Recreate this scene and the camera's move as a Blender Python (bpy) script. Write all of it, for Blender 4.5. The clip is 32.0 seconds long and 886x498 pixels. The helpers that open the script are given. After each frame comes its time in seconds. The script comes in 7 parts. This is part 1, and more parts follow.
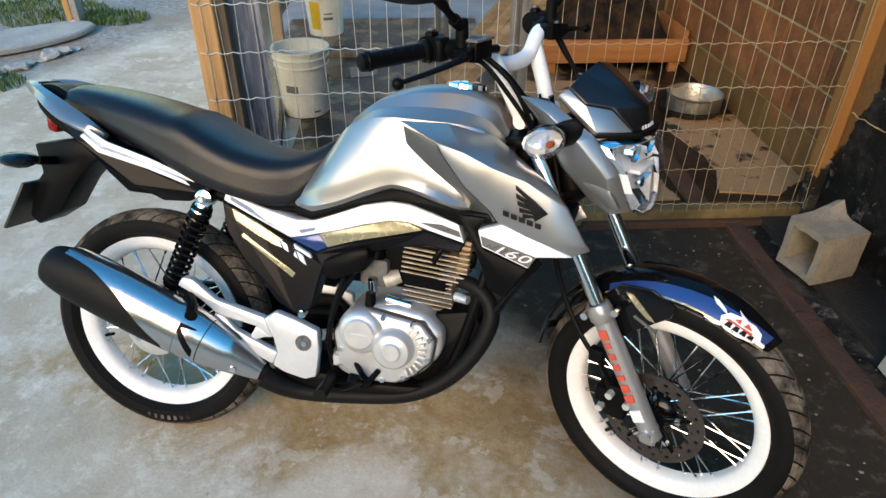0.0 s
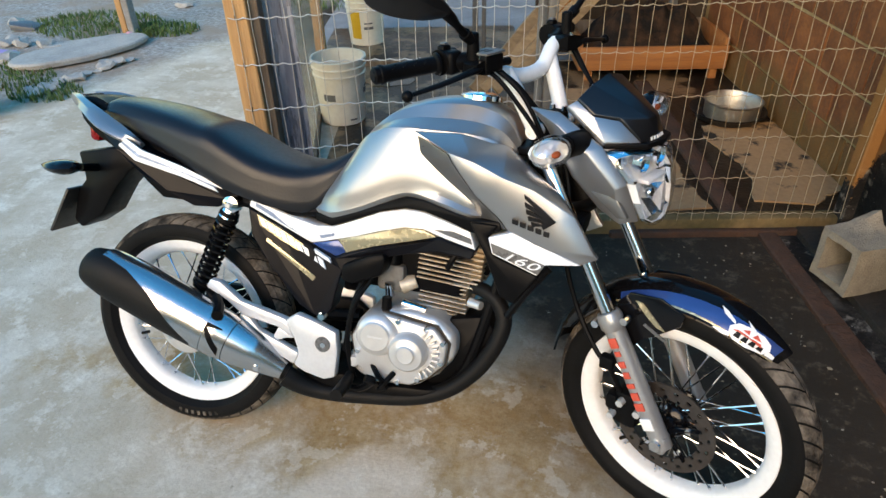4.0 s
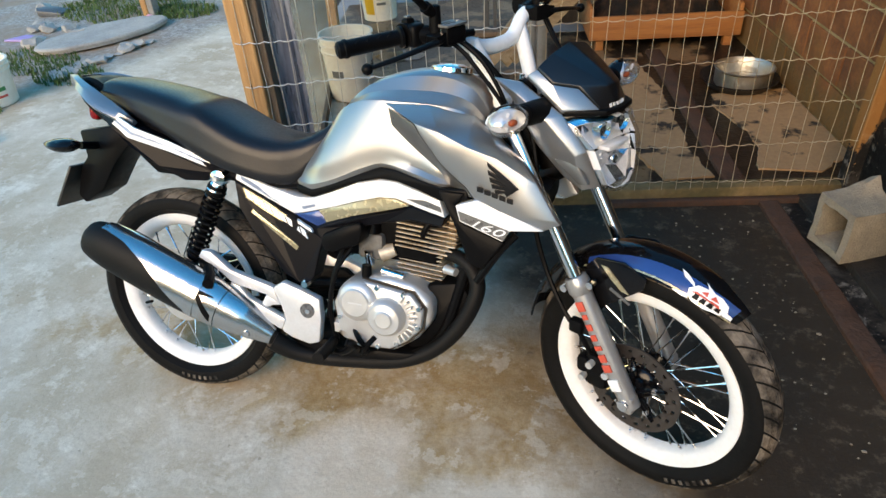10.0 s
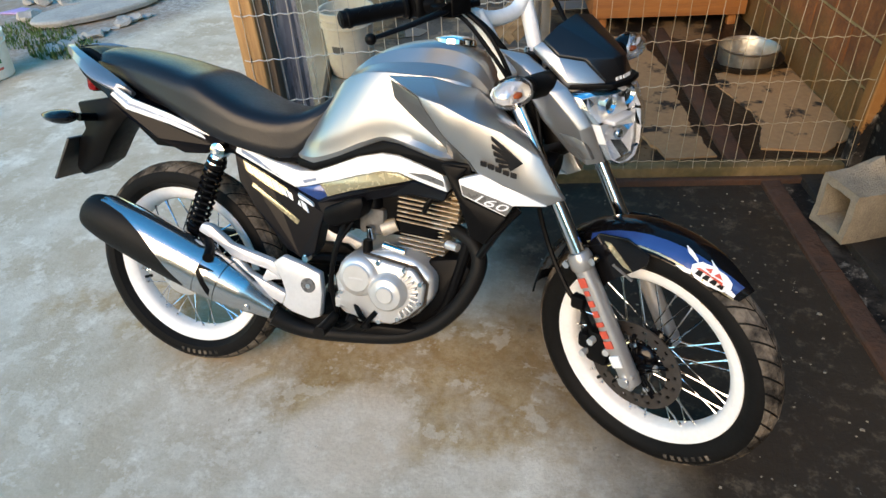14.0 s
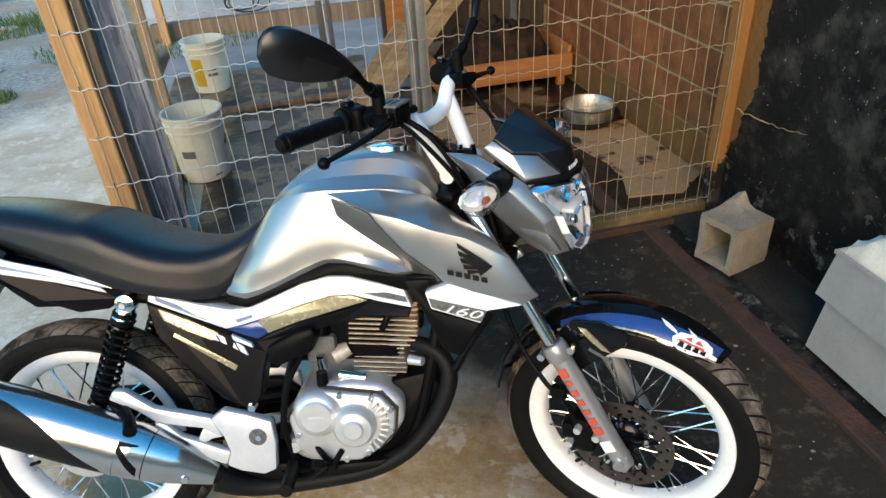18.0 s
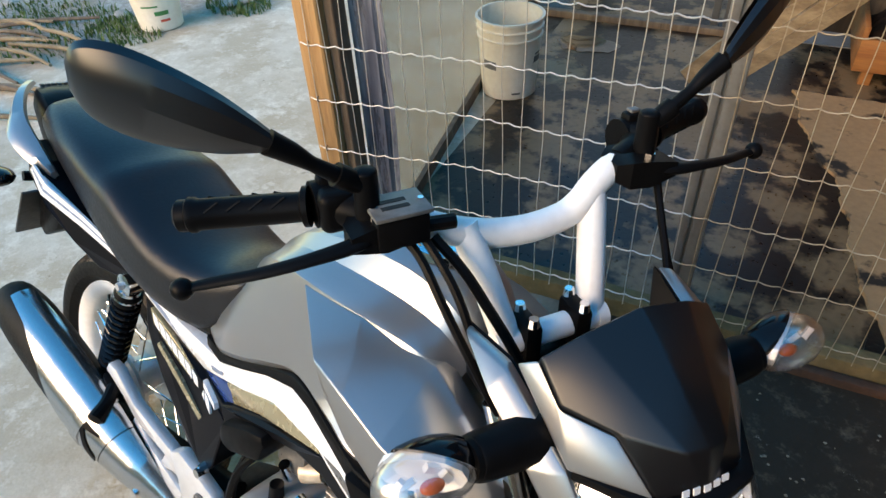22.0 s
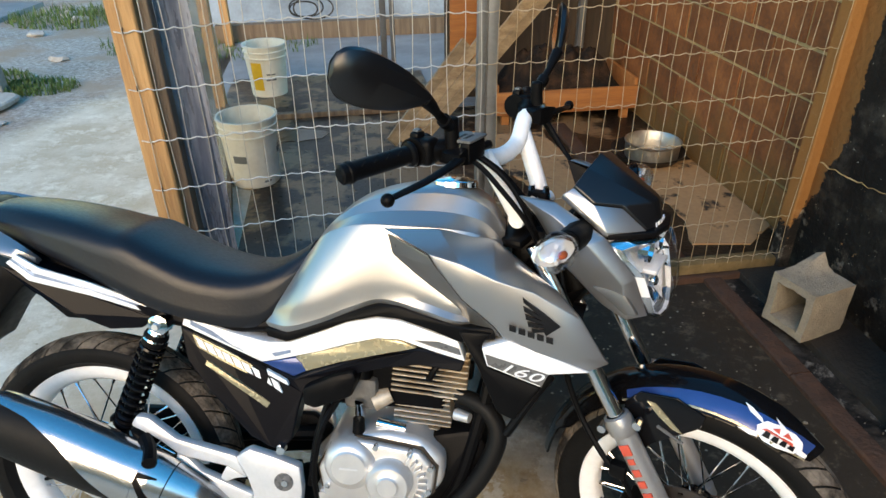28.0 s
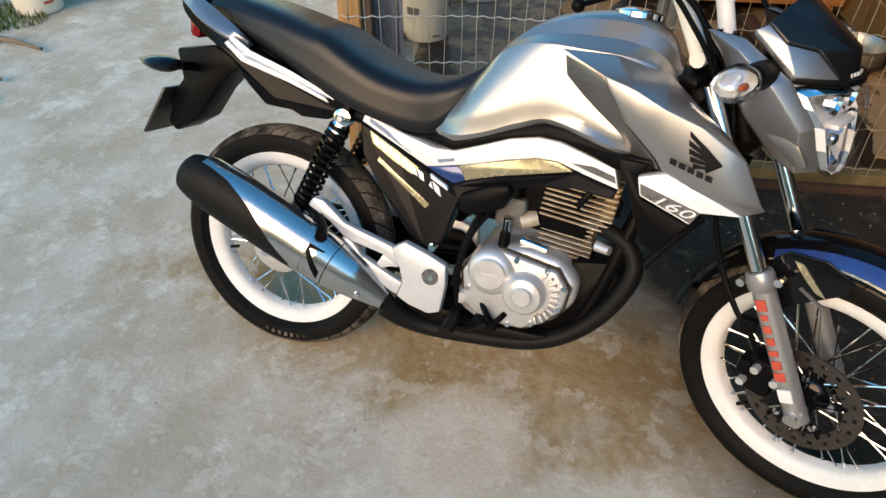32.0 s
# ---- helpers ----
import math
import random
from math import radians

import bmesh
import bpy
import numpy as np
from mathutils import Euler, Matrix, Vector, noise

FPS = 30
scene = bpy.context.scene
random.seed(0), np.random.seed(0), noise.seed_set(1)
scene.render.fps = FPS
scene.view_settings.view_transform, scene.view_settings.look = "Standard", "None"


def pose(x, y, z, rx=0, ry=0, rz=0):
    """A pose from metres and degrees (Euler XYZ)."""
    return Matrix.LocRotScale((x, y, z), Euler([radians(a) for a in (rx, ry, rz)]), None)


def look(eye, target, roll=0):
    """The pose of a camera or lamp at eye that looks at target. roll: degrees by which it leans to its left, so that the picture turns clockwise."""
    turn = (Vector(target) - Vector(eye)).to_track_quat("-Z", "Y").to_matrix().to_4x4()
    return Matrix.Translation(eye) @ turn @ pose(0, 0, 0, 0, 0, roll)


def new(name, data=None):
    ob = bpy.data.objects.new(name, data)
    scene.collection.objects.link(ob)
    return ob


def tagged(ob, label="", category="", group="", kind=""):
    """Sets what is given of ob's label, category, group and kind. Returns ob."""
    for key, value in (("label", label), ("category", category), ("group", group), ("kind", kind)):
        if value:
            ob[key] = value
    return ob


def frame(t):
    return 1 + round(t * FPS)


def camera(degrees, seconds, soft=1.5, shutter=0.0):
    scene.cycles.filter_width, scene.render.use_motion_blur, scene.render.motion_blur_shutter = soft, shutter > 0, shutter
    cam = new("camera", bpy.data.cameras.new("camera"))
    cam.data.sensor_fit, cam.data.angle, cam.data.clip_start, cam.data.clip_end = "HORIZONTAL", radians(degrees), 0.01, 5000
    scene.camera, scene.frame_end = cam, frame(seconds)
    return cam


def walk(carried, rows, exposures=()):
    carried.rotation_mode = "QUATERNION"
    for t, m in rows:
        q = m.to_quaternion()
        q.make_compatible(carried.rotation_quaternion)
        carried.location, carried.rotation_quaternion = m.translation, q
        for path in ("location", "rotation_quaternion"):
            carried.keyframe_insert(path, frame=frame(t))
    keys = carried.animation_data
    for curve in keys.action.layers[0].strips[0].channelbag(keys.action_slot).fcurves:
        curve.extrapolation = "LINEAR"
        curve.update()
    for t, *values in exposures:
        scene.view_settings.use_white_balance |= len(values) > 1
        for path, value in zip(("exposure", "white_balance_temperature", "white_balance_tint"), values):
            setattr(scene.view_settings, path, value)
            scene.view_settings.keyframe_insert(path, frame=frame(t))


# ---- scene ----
cam = camera(68.2, 32.0)
PATH = [
    (0, (1.016, -1.095, 1.456), (0.681, 0.528, 0.337), 0.4),
    (0.5, (1.023, -1.105, 1.466), (0.711, 0.529, 0.356), 0.7),
    (1, (1.026, -1.114, 1.478), (0.707, 0.561, 0.433), 0.7),
    (1.5, (1.026, -1.121, 1.487), (0.73, 0.566, 0.455), 0.9),
    (2, (1.028, -1.118, 1.481), (0.723, 0.544, 0.411), -0.3),
    (2.5, (1.027, -1.124, 1.475), (0.709, 0.516, 0.375), -1.4),
    (4.5, (1.151, -1.099, 1.481), (0.634, 0.484, 0.373), -2.2),
    (5, (1.221, -1.09, 1.49), (0.661, 0.47, 0.37), -3.9),
    (5.5, (1.257, -1.089, 1.514), (0.661, 0.486, 0.434), -6.0),
    (6, (1.258, -1.115, 1.513), (0.681, 0.473, 0.443), -4.8),
    (6.5, (1.267, -1.113, 1.507), (0.729, 0.455, 0.388), -3.3),
    (7, (1.278, -1.123, 1.502), (0.714, 0.431, 0.376), -5.1),
    (7.5, (1.284, -1.134, 1.505), (0.73, 0.446, 0.411), -4.0),
    (8, (1.278, -1.142, 1.499), (0.709, 0.408, 0.371), -3.9),
    (8.5, (1.267, -1.135, 1.488), (0.697, 0.387, 0.323), -3.7),
    (9, (1.272, -1.108, 1.487), (0.777, 0.449, 0.335), -4.0),
    (9.5, (1.257, -1.117, 1.491), (0.723, 0.436, 0.35), -4.2),
    (10, (1.244, -1.123, 1.487), (0.685, 0.409, 0.329), -4.2),
    (10.5, (1.238, -1.126, 1.485), (0.708, 0.398, 0.303), -3.6),
    (11, (1.235, -1.129, 1.481), (0.682, 0.386, 0.299), -3.6),
    (11.5, (1.233, -1.129, 1.478), (0.656, 0.368, 0.284), -3.8),
    (12, (1.233, -1.129, 1.478), (0.662, 0.387, 0.305), -3.8),
    (12.5, (1.234, -1.127, 1.475), (0.678, 0.386, 0.291), -3.7),
    (13, (1.233, -1.127, 1.477), (0.677, 0.383, 0.29), -3.7),
    (13.5, (1.235, -1.127, 1.47), (0.688, 0.38, 0.274), -3.8),
    (15.5, (1.187, -1.109, 1.472), (0.655, 0.385, 0.253), -2.4),
    (16, (1.045, -1.092, 1.485), (0.692, 0.556, 0.407), -3.9),
    (16.5, (0.918, -1.09, 1.486), (0.743, 0.559, 0.369), -3.6),
    (17, (0.922, -1.098, 1.511), (0.793, 0.622, 0.499), -2.5),
    (17.5, (0.942, -1.082, 1.522), (0.825, 0.647, 0.523), -3.5),
    (18, (0.949, -1.031, 1.513), (0.869, 0.657, 0.444), -4.0),
    (18.5, (1.067, -0.928, 1.516), (0.781, 0.757, 0.476), -3.4),
    (19, (1.167, -0.82, 1.508), (0.775, 0.796, 0.395), 0.6),
    (19.5, (1.142, -0.673, 1.494), (0.793, 0.966, 0.402), 1.1),
    (20, (1.069, -0.486, 1.485), (0.762, 1.1, 0.305), 0.9),
    (20.5, (1.099, -0.383, 1.471), (0.65, 1.124, 0.235), 0.1),
    (21, (1.181, -0.264, 1.468), (0.4, 1.051, 0.179), 1.4),
    (21.5, (1.209, -0.193, 1.465), (0.281, 1.004, 0.159), -1.3),
    (22, (1.206, -0.174, 1.468), (0.181, 0.964, 0.181), -3.4),
    (22.5, (1.203, -0.182, 1.47), (0.181, 0.956, 0.181), -3.0),
    (23, (1.2, -0.213, 1.469), (0.222, 0.951, 0.169), -0.8),
    (23.5, (1.178, -0.263, 1.475), (0.291, 1.033, 0.237), 2.9),
    (24, (1.109, -0.36, 1.483), (0.366, 1.081, 0.313), 0.4),
    (24.5, (1.029, -0.454, 1.473), (0.512, 1.062, 0.275), -0.7),
    (26.5, (1.194, -0.69, 1.53), (0.6, 0.951, 0.555), -1.3),
    (27, (1.16, -0.75, 1.538), (0.553, 0.894, 0.573), 0.8),
    (27.5, (0.999, -0.825, 1.521), (0.539, 0.878, 0.578), -1.9),
    (28, (0.89, -0.895, 1.5), (0.7, 0.812, 0.475), -0.6),
    (28.5, (0.931, -0.947, 1.511), (0.756, 0.789, 0.533), -1.2),
    (29, (0.983, -0.999, 1.495), (0.598, 0.659, 0.444), -0.1),
    (29.5, (1.024, -1.037, 1.498), (0.513, 0.605, 0.477), -0.2),
    (30, (1.024, -1.076, 1.487), (0.557, 0.562, 0.438), 1.3),
    (30.5, (1.03, -1.059, 1.425), (0.593, 0.444, 0.18), 0.5),
    (31, (1.045, -1.043, 1.413), (0.68, 0.43, 0.109), -0.8),
    (31.5, (1.024, -1.054, 1.41), (0.587, 0.377, 0.083), -0.1),
    (32, (0.875, -1.061, 1.41), (0.338, 0.381, 0.134), 0.8),
]
walk(cam, [(t, look(eye, target, roll)) for t, eye, target, roll in PATH], exposures=[(0.0, 0.60, 8800, 11), (9.0, 0.64, 9000, 11), (13.0, 0.68, 9200, 12), (18.0, 0.64, 8500, 8), (21.0, 0.72, 8700, 10), (22.5, 0.80, 9900, 15), (24.0, 0.82, 9900, 14), (28.0, 0.66, 8700, 9), (30.0, 0.58, 9100, 12), (32.0, 0.46, 10000, 15)])

# ---- light ----
world = bpy.data.worlds.new("sky")
scene.world = world
world.use_nodes = True
wn = world.node_tree
sky = wn.nodes.new("ShaderNodeTexSky")
sky.sky_type = "NISHITA"
sky.ozone_density = 3.0
sky.sun_disc = False
sky.sun_elevation, sky.sun_rotation = radians(24), radians(191)
sky.air_density, sky.dust_density = 1.3, 0.3
vivid = wn.nodes.new("ShaderNodeHueSaturation")
vivid.inputs["Saturation"].default_value = 1.5
wn.links.new(sky.outputs[0], vivid.inputs["Color"])
wn.links.new(vivid.outputs[0], wn.nodes["Background"].inputs[0])
wn.nodes["Background"].inputs[1].default_value = 0.31
sun_data = bpy.data.lights.new("sun", "SUN")
sun_data.energy, sun_data.angle, sun_data.color = 2.7, radians(46), (1.0, 0.77, 0.54)
sun = new("sun", sun_data)
sun.matrix_world = look((-1.1, -5.5, 2.3), (0, 0, 0))


# ---- materials ----
def mat(name, base, rough=0.5, metal=0.0, var=0.25, scale=8.0, fine=60.0, bump=0.15, second=None, amount=0.5,
        spec=0.5, coat=0.0, rough_var=0.15, stretch=(1, 1, 1), piece=0.0, sharp=0.15, moss=0.0):
    """A surface with large and fine colour variation, uneven gloss and relief."""
    m = bpy.data.materials.new(name)
    m.use_nodes = True
    nt = m.node_tree
    b = nt.nodes["Principled BSDF"]
    b.inputs["Metallic"].default_value = metal
    b.inputs["Specular IOR Level"].default_value = spec
    b.inputs["Coat Weight"].default_value = coat
    b.inputs["Coat Roughness"].default_value = 0.04
    tc = nt.nodes.new("ShaderNodeTexCoord")
    mp = nt.nodes.new("ShaderNodeMapping")
    mp.inputs["Scale"].default_value = stretch
    nt.links.new(tc.outputs["Object"], mp.inputs[0])
    big = nt.nodes.new("ShaderNodeTexNoise")
    big.inputs["Scale"].default_value, big.inputs["Detail"].default_value, big.inputs["Roughness"].default_value = scale, 5, 0.6
    small = nt.nodes.new("ShaderNodeTexNoise")
    small.inputs["Scale"].default_value, small.inputs["Detail"].default_value = fine, 4
    for n in (big, small):
        nt.links.new(mp.outputs[0], n.inputs["Vector"])
    ramp = nt.nodes.new("ShaderNodeValToRGB")
    ramp.color_ramp.elements[0].position, ramp.color_ramp.elements[1].position = amount - sharp, amount + sharp
    sec = second or tuple(c * (1 - var) for c in base)
    ramp.color_ramp.elements[0].color = (*sec, 1)
    ramp.color_ramp.elements[1].color = (*base, 1)
    nt.links.new(big.outputs["Fac"], ramp.inputs[0])
    mix = nt.nodes.new("ShaderNodeMix")
    mix.data_type, mix.blend_type = "RGBA", "MULTIPLY"
    mix.inputs["Factor"].default_value = min(1, var * 1.6)
    fr = nt.nodes.new("ShaderNodeValToRGB")
    fr.color_ramp.elements[0].position, fr.color_ramp.elements[1].position = 0.3, 0.65
    fr.color_ramp.elements[0].color = (0.62, 0.6, 0.58, 1)
    nt.links.new(small.outputs["Fac"], fr.inputs[0])
    nt.links.new(ramp.outputs[0], mix.inputs["A"])
    nt.links.new(fr.outputs[0], mix.inputs["B"])
    last = mix.outputs["Result"]
    if piece:
        info = nt.nodes.new("ShaderNodeObjectInfo")
        hsv = nt.nodes.new("ShaderNodeHueSaturation")
        mr = nt.nodes.new("ShaderNodeMapRange")
        mr.inputs["To Min"].default_value, mr.inputs["To Max"].default_value = 1 - piece, 1 + piece
        nt.links.new(info.outputs["Random"], mr.inputs["Value"])
        nt.links.new(mr.outputs[0], hsv.inputs["Value"])
        nt.links.new(last, hsv.inputs["Color"])
        last = hsv.outputs[0]
    if moss:
        # green growth creeping up from the damp floor
        geo = nt.nodes.new("ShaderNodeNewGeometry")
        sp = nt.nodes.new("ShaderNodeSeparateXYZ")
        nt.links.new(geo.outputs["Position"], sp.inputs[0])
        gn = nt.nodes.new("ShaderNodeTexNoise")
        gn.inputs["Scale"].default_value, gn.inputs["Detail"].default_value = 5, 6
        nt.links.new(geo.outputs["Position"], gn.inputs["Vector"])
        ma = nt.nodes.new("ShaderNodeMath")
        ma.operation, ma.inputs[1].default_value = "MULTIPLY_ADD", -0.55
        nt.links.new(gn.outputs["Fac"], ma.inputs[0])
        nt.links.new(sp.outputs[2], ma.inputs[2])
        gr_ = nt.nodes.new("ShaderNodeMapRange")
        gr_.inputs["From Min"].default_value, gr_.inputs["From Max"].default_value = moss - 0.30, moss - 0.10
        gr_.inputs["To Min"].default_value, gr_.inputs["To Max"].default_value = 0.55, 0.0
        nt.links.new(ma.outputs[0], gr_.inputs["Value"])
        gm = nt.nodes.new("ShaderNodeMix")
        gm.data_type = "RGBA"
        gm.inputs["B"].default_value = (0.115, 0.085, 0.022, 1)
        nt.links.new(gr_.outputs[0], gm.inputs["Factor"])
        nt.links.new(last, gm.inputs["A"])
        last = gm.outputs["Result"]
    nt.links.new(last, b.inputs["Base Color"])
    rr = nt.nodes.new("ShaderNodeMapRange")
    rr.inputs["To Min"].default_value, rr.inputs["To Max"].default_value = max(0.02, rough - rough_var), min(1, rough + rough_var)
    nt.links.new(small.outputs["Fac"], rr.inputs["Value"])
    nt.links.new(rr.outputs[0], b.inputs["Roughness"])
    if bump:
        bp = nt.nodes.new("ShaderNodeBump")
        bp.inputs["Strength"].default_value, bp.inputs["Distance"].default_value = bump, 0.01
        nt.links.new(small.outputs["Fac"], bp.inputs["Height"])
        nt.links.new(bp.outputs[0], b.inputs["Normal"])
    return m


def wood(name, base, second, rough=0.75, along=2, piece=0.0):
    s = [14, 14, 14]
    s[along] = 1.2
    return mat(name, base, rough, 0, 0.3, 1.6, 9, 0.35, second, 0.5, stretch=tuple(s), piece=piece)


def ground_material():
    """Worn concrete yard: grey-beige with brown damp film, pale scuffs, a dark damp strip by the wall widened by
    painted shade, gravel and soil beyond.
    """
    m = bpy.data.materials.new("worn_concrete")
    m.use_nodes = True
    nt = m.node_tree
    b = nt.nodes["Principled BSDF"]
    b.inputs["Specular IOR Level"].default_value = 0.28
    tc = nt.nodes.new("ShaderNodeTexCoord")
    def noise_at(scale, detail=6, rough=0.62):
        n = nt.nodes.new("ShaderNodeTexNoise")
        n.inputs["Scale"].default_value, n.inputs["Detail"].default_value, n.inputs["Roughness"].default_value = scale, detail, rough
        nt.links.new(tc.outputs["Object"], n.inputs["Vector"])
        return n.outputs["Fac"]
    def ramp_of(src, p0, p1, c0=(0, 0, 0), c1=(1, 1, 1)):
        r = nt.nodes.new("ShaderNodeValToRGB")
        r.color_ramp.elements[0].position, r.color_ramp.elements[1].position = p0, p1
        r.color_ramp.elements[0].color, r.color_ramp.elements[1].color = (*c0, 1), (*c1, 1)
        nt.links.new(src, r.inputs[0])
        return r.outputs[0]
    def mixed(f, a, c, kind="MIX"):
        x = nt.nodes.new("ShaderNodeMix")
        x.data_type, x.blend_type = "RGBA", kind
        for key, v in (("Factor", f), ("A", a), ("B", c)):
            if isinstance(v, (tuple, float)):
                x.inputs[key].default_value = (*v, 1) if isinstance(v, tuple) else v
            else:
                nt.links.new(v, x.inputs[key])
        return x.outputs["Result"]
    def math_of(op, a, c):
        x = nt.nodes.new("ShaderNodeMath")
        x.operation = op
        for i, v in enumerate((a, c)):
            if isinstance(v, float):
                x.inputs[i].default_value = v
            else:
                nt.links.new(v, x.inputs[i])
        return x.outputs[0]
    sep = nt.nodes.new("ShaderNodeSeparateXYZ")
    nt.links.new(tc.outputs["Object"], sep.inputs[0])
    X, Y = sep.outputs[0], sep.outputs[1]
    grey = ramp_of(noise_at(3.0, 9, 0.68), 0.42, 0.60, CON_BROWN, CON_PALE)
    scuff = ramp_of(noise_at(5.0, 12, 0.74), 0.52, 0.64)
    col = mixed(scuff, grey, CON_SCUFF)
    n1 = noise_at(2.2)
    # brown damp film round the middle of the yard, broken by pale worn patches
    dist = math_of("ADD", math_of("POWER", math_of("MULTIPLY", math_of("SUBTRACT", X, 0.55), 0.62), 2.0), math_of("POWER", math_of("MULTIPLY", math_of("SUBTRACT", Y, 0.20), 2.3), 2.0))
    film = math_of("ADD", math_of("MULTIPLY", dist, -0.75), math_of("MULTIPLY", noise_at(3.6, 7, 0.66), 2.1))
    fm = ramp_of(film, 0.60, 1.0)
    brown = mixed(ramp_of(noise_at(7.0, 11, 0.74), 0.45, 0.62), FILM, FILM_PALE)
    brown = mixed(ramp_of(noise_at(2.7, 12, 0.76), 0.55, 0.66), brown, CON_SCUFF)
    col = mixed(fm, col, brown)
    # a pale fan beside the middle, and crisp flakes where the skin of the concrete has lifted
    fan = math_of("ADD", math_of("POWER", math_of("MULTIPLY", math_of("SUBTRACT", X, 0.58), 5.2), 2.0), math_of("POWER", math_of("MULTIPLY", math_of("ADD", Y, 0.16), 5.0), 2.0))
    fan = math_of("SUBTRACT", math_of("ADD", 1.0, math_of("MULTIPLY", noise_at(5.0, 8, 0.7), 0.7)), fan)
    col = mixed(math_of("MULTIPLY", ramp_of(fan, 0.30, 0.75), 0.62), col, CON_FAN)
    flake = ramp_of(noise_at(8.0, 12, 0.66), 0.560, 0.585)
    col = mixed(math_of("MULTIPLY", flake, 0.38), col, CON_SCUFF)
    chip = ramp_of(noise_at(12.0, 10, 0.6), 0.610, 0.630)
    col = mixed(math_of("MULTIPLY", chip, 0.30), col, CON_BROWN)
    pit = ramp_of(noise_at(17.0, 9, 0.62), 0.680, 0.695)
    col = mixed(math_of("MULTIPLY", pit, 0.45), col, (0.16, 0.12, 0.08))
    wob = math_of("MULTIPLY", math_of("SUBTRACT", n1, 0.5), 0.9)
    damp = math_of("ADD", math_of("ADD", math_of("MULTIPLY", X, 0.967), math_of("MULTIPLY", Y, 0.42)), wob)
    # shade behind the bike, painted in as more of the dark damp strip
    lee_shade = math_of("ADD", math_of("ADD", math_of("MULTIPLY", X, 0.85), math_of("MULTIPLY", Y, 0.62)), math_of("ADD", 0.22, math_of("MULTIPLY", wob, 0.6)))
    damp = math_of("MAXIMUM", damp, lee_shade)
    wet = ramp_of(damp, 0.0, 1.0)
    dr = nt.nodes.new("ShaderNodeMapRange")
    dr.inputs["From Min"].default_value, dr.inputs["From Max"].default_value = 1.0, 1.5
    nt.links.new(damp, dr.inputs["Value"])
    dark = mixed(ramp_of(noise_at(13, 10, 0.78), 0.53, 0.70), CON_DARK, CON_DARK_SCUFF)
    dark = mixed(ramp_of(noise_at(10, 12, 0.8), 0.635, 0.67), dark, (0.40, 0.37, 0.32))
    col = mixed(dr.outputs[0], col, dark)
    ox = nt.nodes.new("ShaderNodeMapRange")
    ox.inputs["From Min"].default_value, ox.inputs["From Max"].default_value = 2.35, 2.6
    far = math_of("ADD", math_of("ADD", math_of("MULTIPLY", X, -0.8), math_of("MULTIPLY", Y, 0.22)), math_of("MULTIPLY", wob, 0.7))
    nt.links.new(far, ox.inputs["Value"])
    grav = ramp_of(noise_at(26, 8, 0.75), 0.38, 0.62, (0.20, 0.17, 0.145), (0.50, 0.46, 0.41))
    soil = mixed(ramp_of(noise_at(1.7), 0.45, 0.6), grav, (0.34, 0.25, 0.18))
    col = mixed(ox.outputs[0], col, soil)
    fine = noise_at(140, 4, 0.6)
    col = mixed(0.25, col, ramp_of(fine, 0.3, 0.7, (0.6, 0.58, 0.56)), "MULTIPLY")
    nt.links.new(col, b.inputs["Base Color"])
    rg = nt.nodes.new("ShaderNodeMapRange")
    rg.inputs["From Min"].default_value, rg.inputs["From Max"].default_value = 0.35, 0.65
    rg.inputs["To Min"].default_value, rg.inputs["To Max"].default_value = 0.52, 0.9
    nt.links.new(n1, rg.inputs["Value"])
    nt.links.new(rg.outputs[0], b.inputs["Roughness"])
    bp = nt.nodes.new("ShaderNodeBump")
    bp.inputs["Strength"].default_value, bp.inputs["Distance"].default_value = 0.35, 0.008
    nt.links.new(math_of("ADD", noise_at(45, 7, 0.7), math_of("MULTIPLY", n1, 0.6)), bp.inputs["Height"])
    nt.links.new(bp.outputs[0], b.inputs["Normal"])
    return m


CON_BROWN, CON_PALE, CON_SCUFF, CON_FAN = (0.53, 0.425, 0.305), (0.68, 0.585, 0.465), (0.80, 0.72, 0.60), (0.74, 0.60, 0.46)
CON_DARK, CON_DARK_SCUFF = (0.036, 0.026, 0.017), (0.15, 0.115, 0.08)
FILM, FILM_PALE = (0.37, 0.225, 0.095), (0.52, 0.375, 0.215)
M_CONCRETE = ground_material()
M_PINE = wood("fresh_pine", (0.52, 0.30, 0.13), (0.36, 0.19, 0.08))
M_OLDWOOD = wood("weathered_wood", (0.22, 0.16, 0.11), (0.12, 0.085, 0.06))
M_PLANK = wood("grey_plank", (0.36, 0.275, 0.17), (0.21, 0.15, 0.09), along=0, piece=0.22)
M_SILL = mat("mossy_sill", (0.24, 0.165, 0.075), 0.85, 0, 0.35, 6, 50, 0.4, (0.10, 0.08, 0.032))
M_GALV = mat("galvanised_sheet", (0.44, 0.46, 0.52), 0.30, 0.45, 0.3, 9, 40, 0.03, (0.16, 0.18, 0.24), stretch=(1.6, 1.6, 0.22), sharp=0.10)
M_STEEL = mat("galvanised_post", (0.32, 0.32, 0.31), 0.45, 0.7, 0.2, 9, 70, 0.05)
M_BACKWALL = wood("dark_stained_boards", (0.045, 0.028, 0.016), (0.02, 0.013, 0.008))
M_DARKPOST = mat("dark_painted_steel", (0.13, 0.14, 0.15), 0.5, 0.3, 0.2)
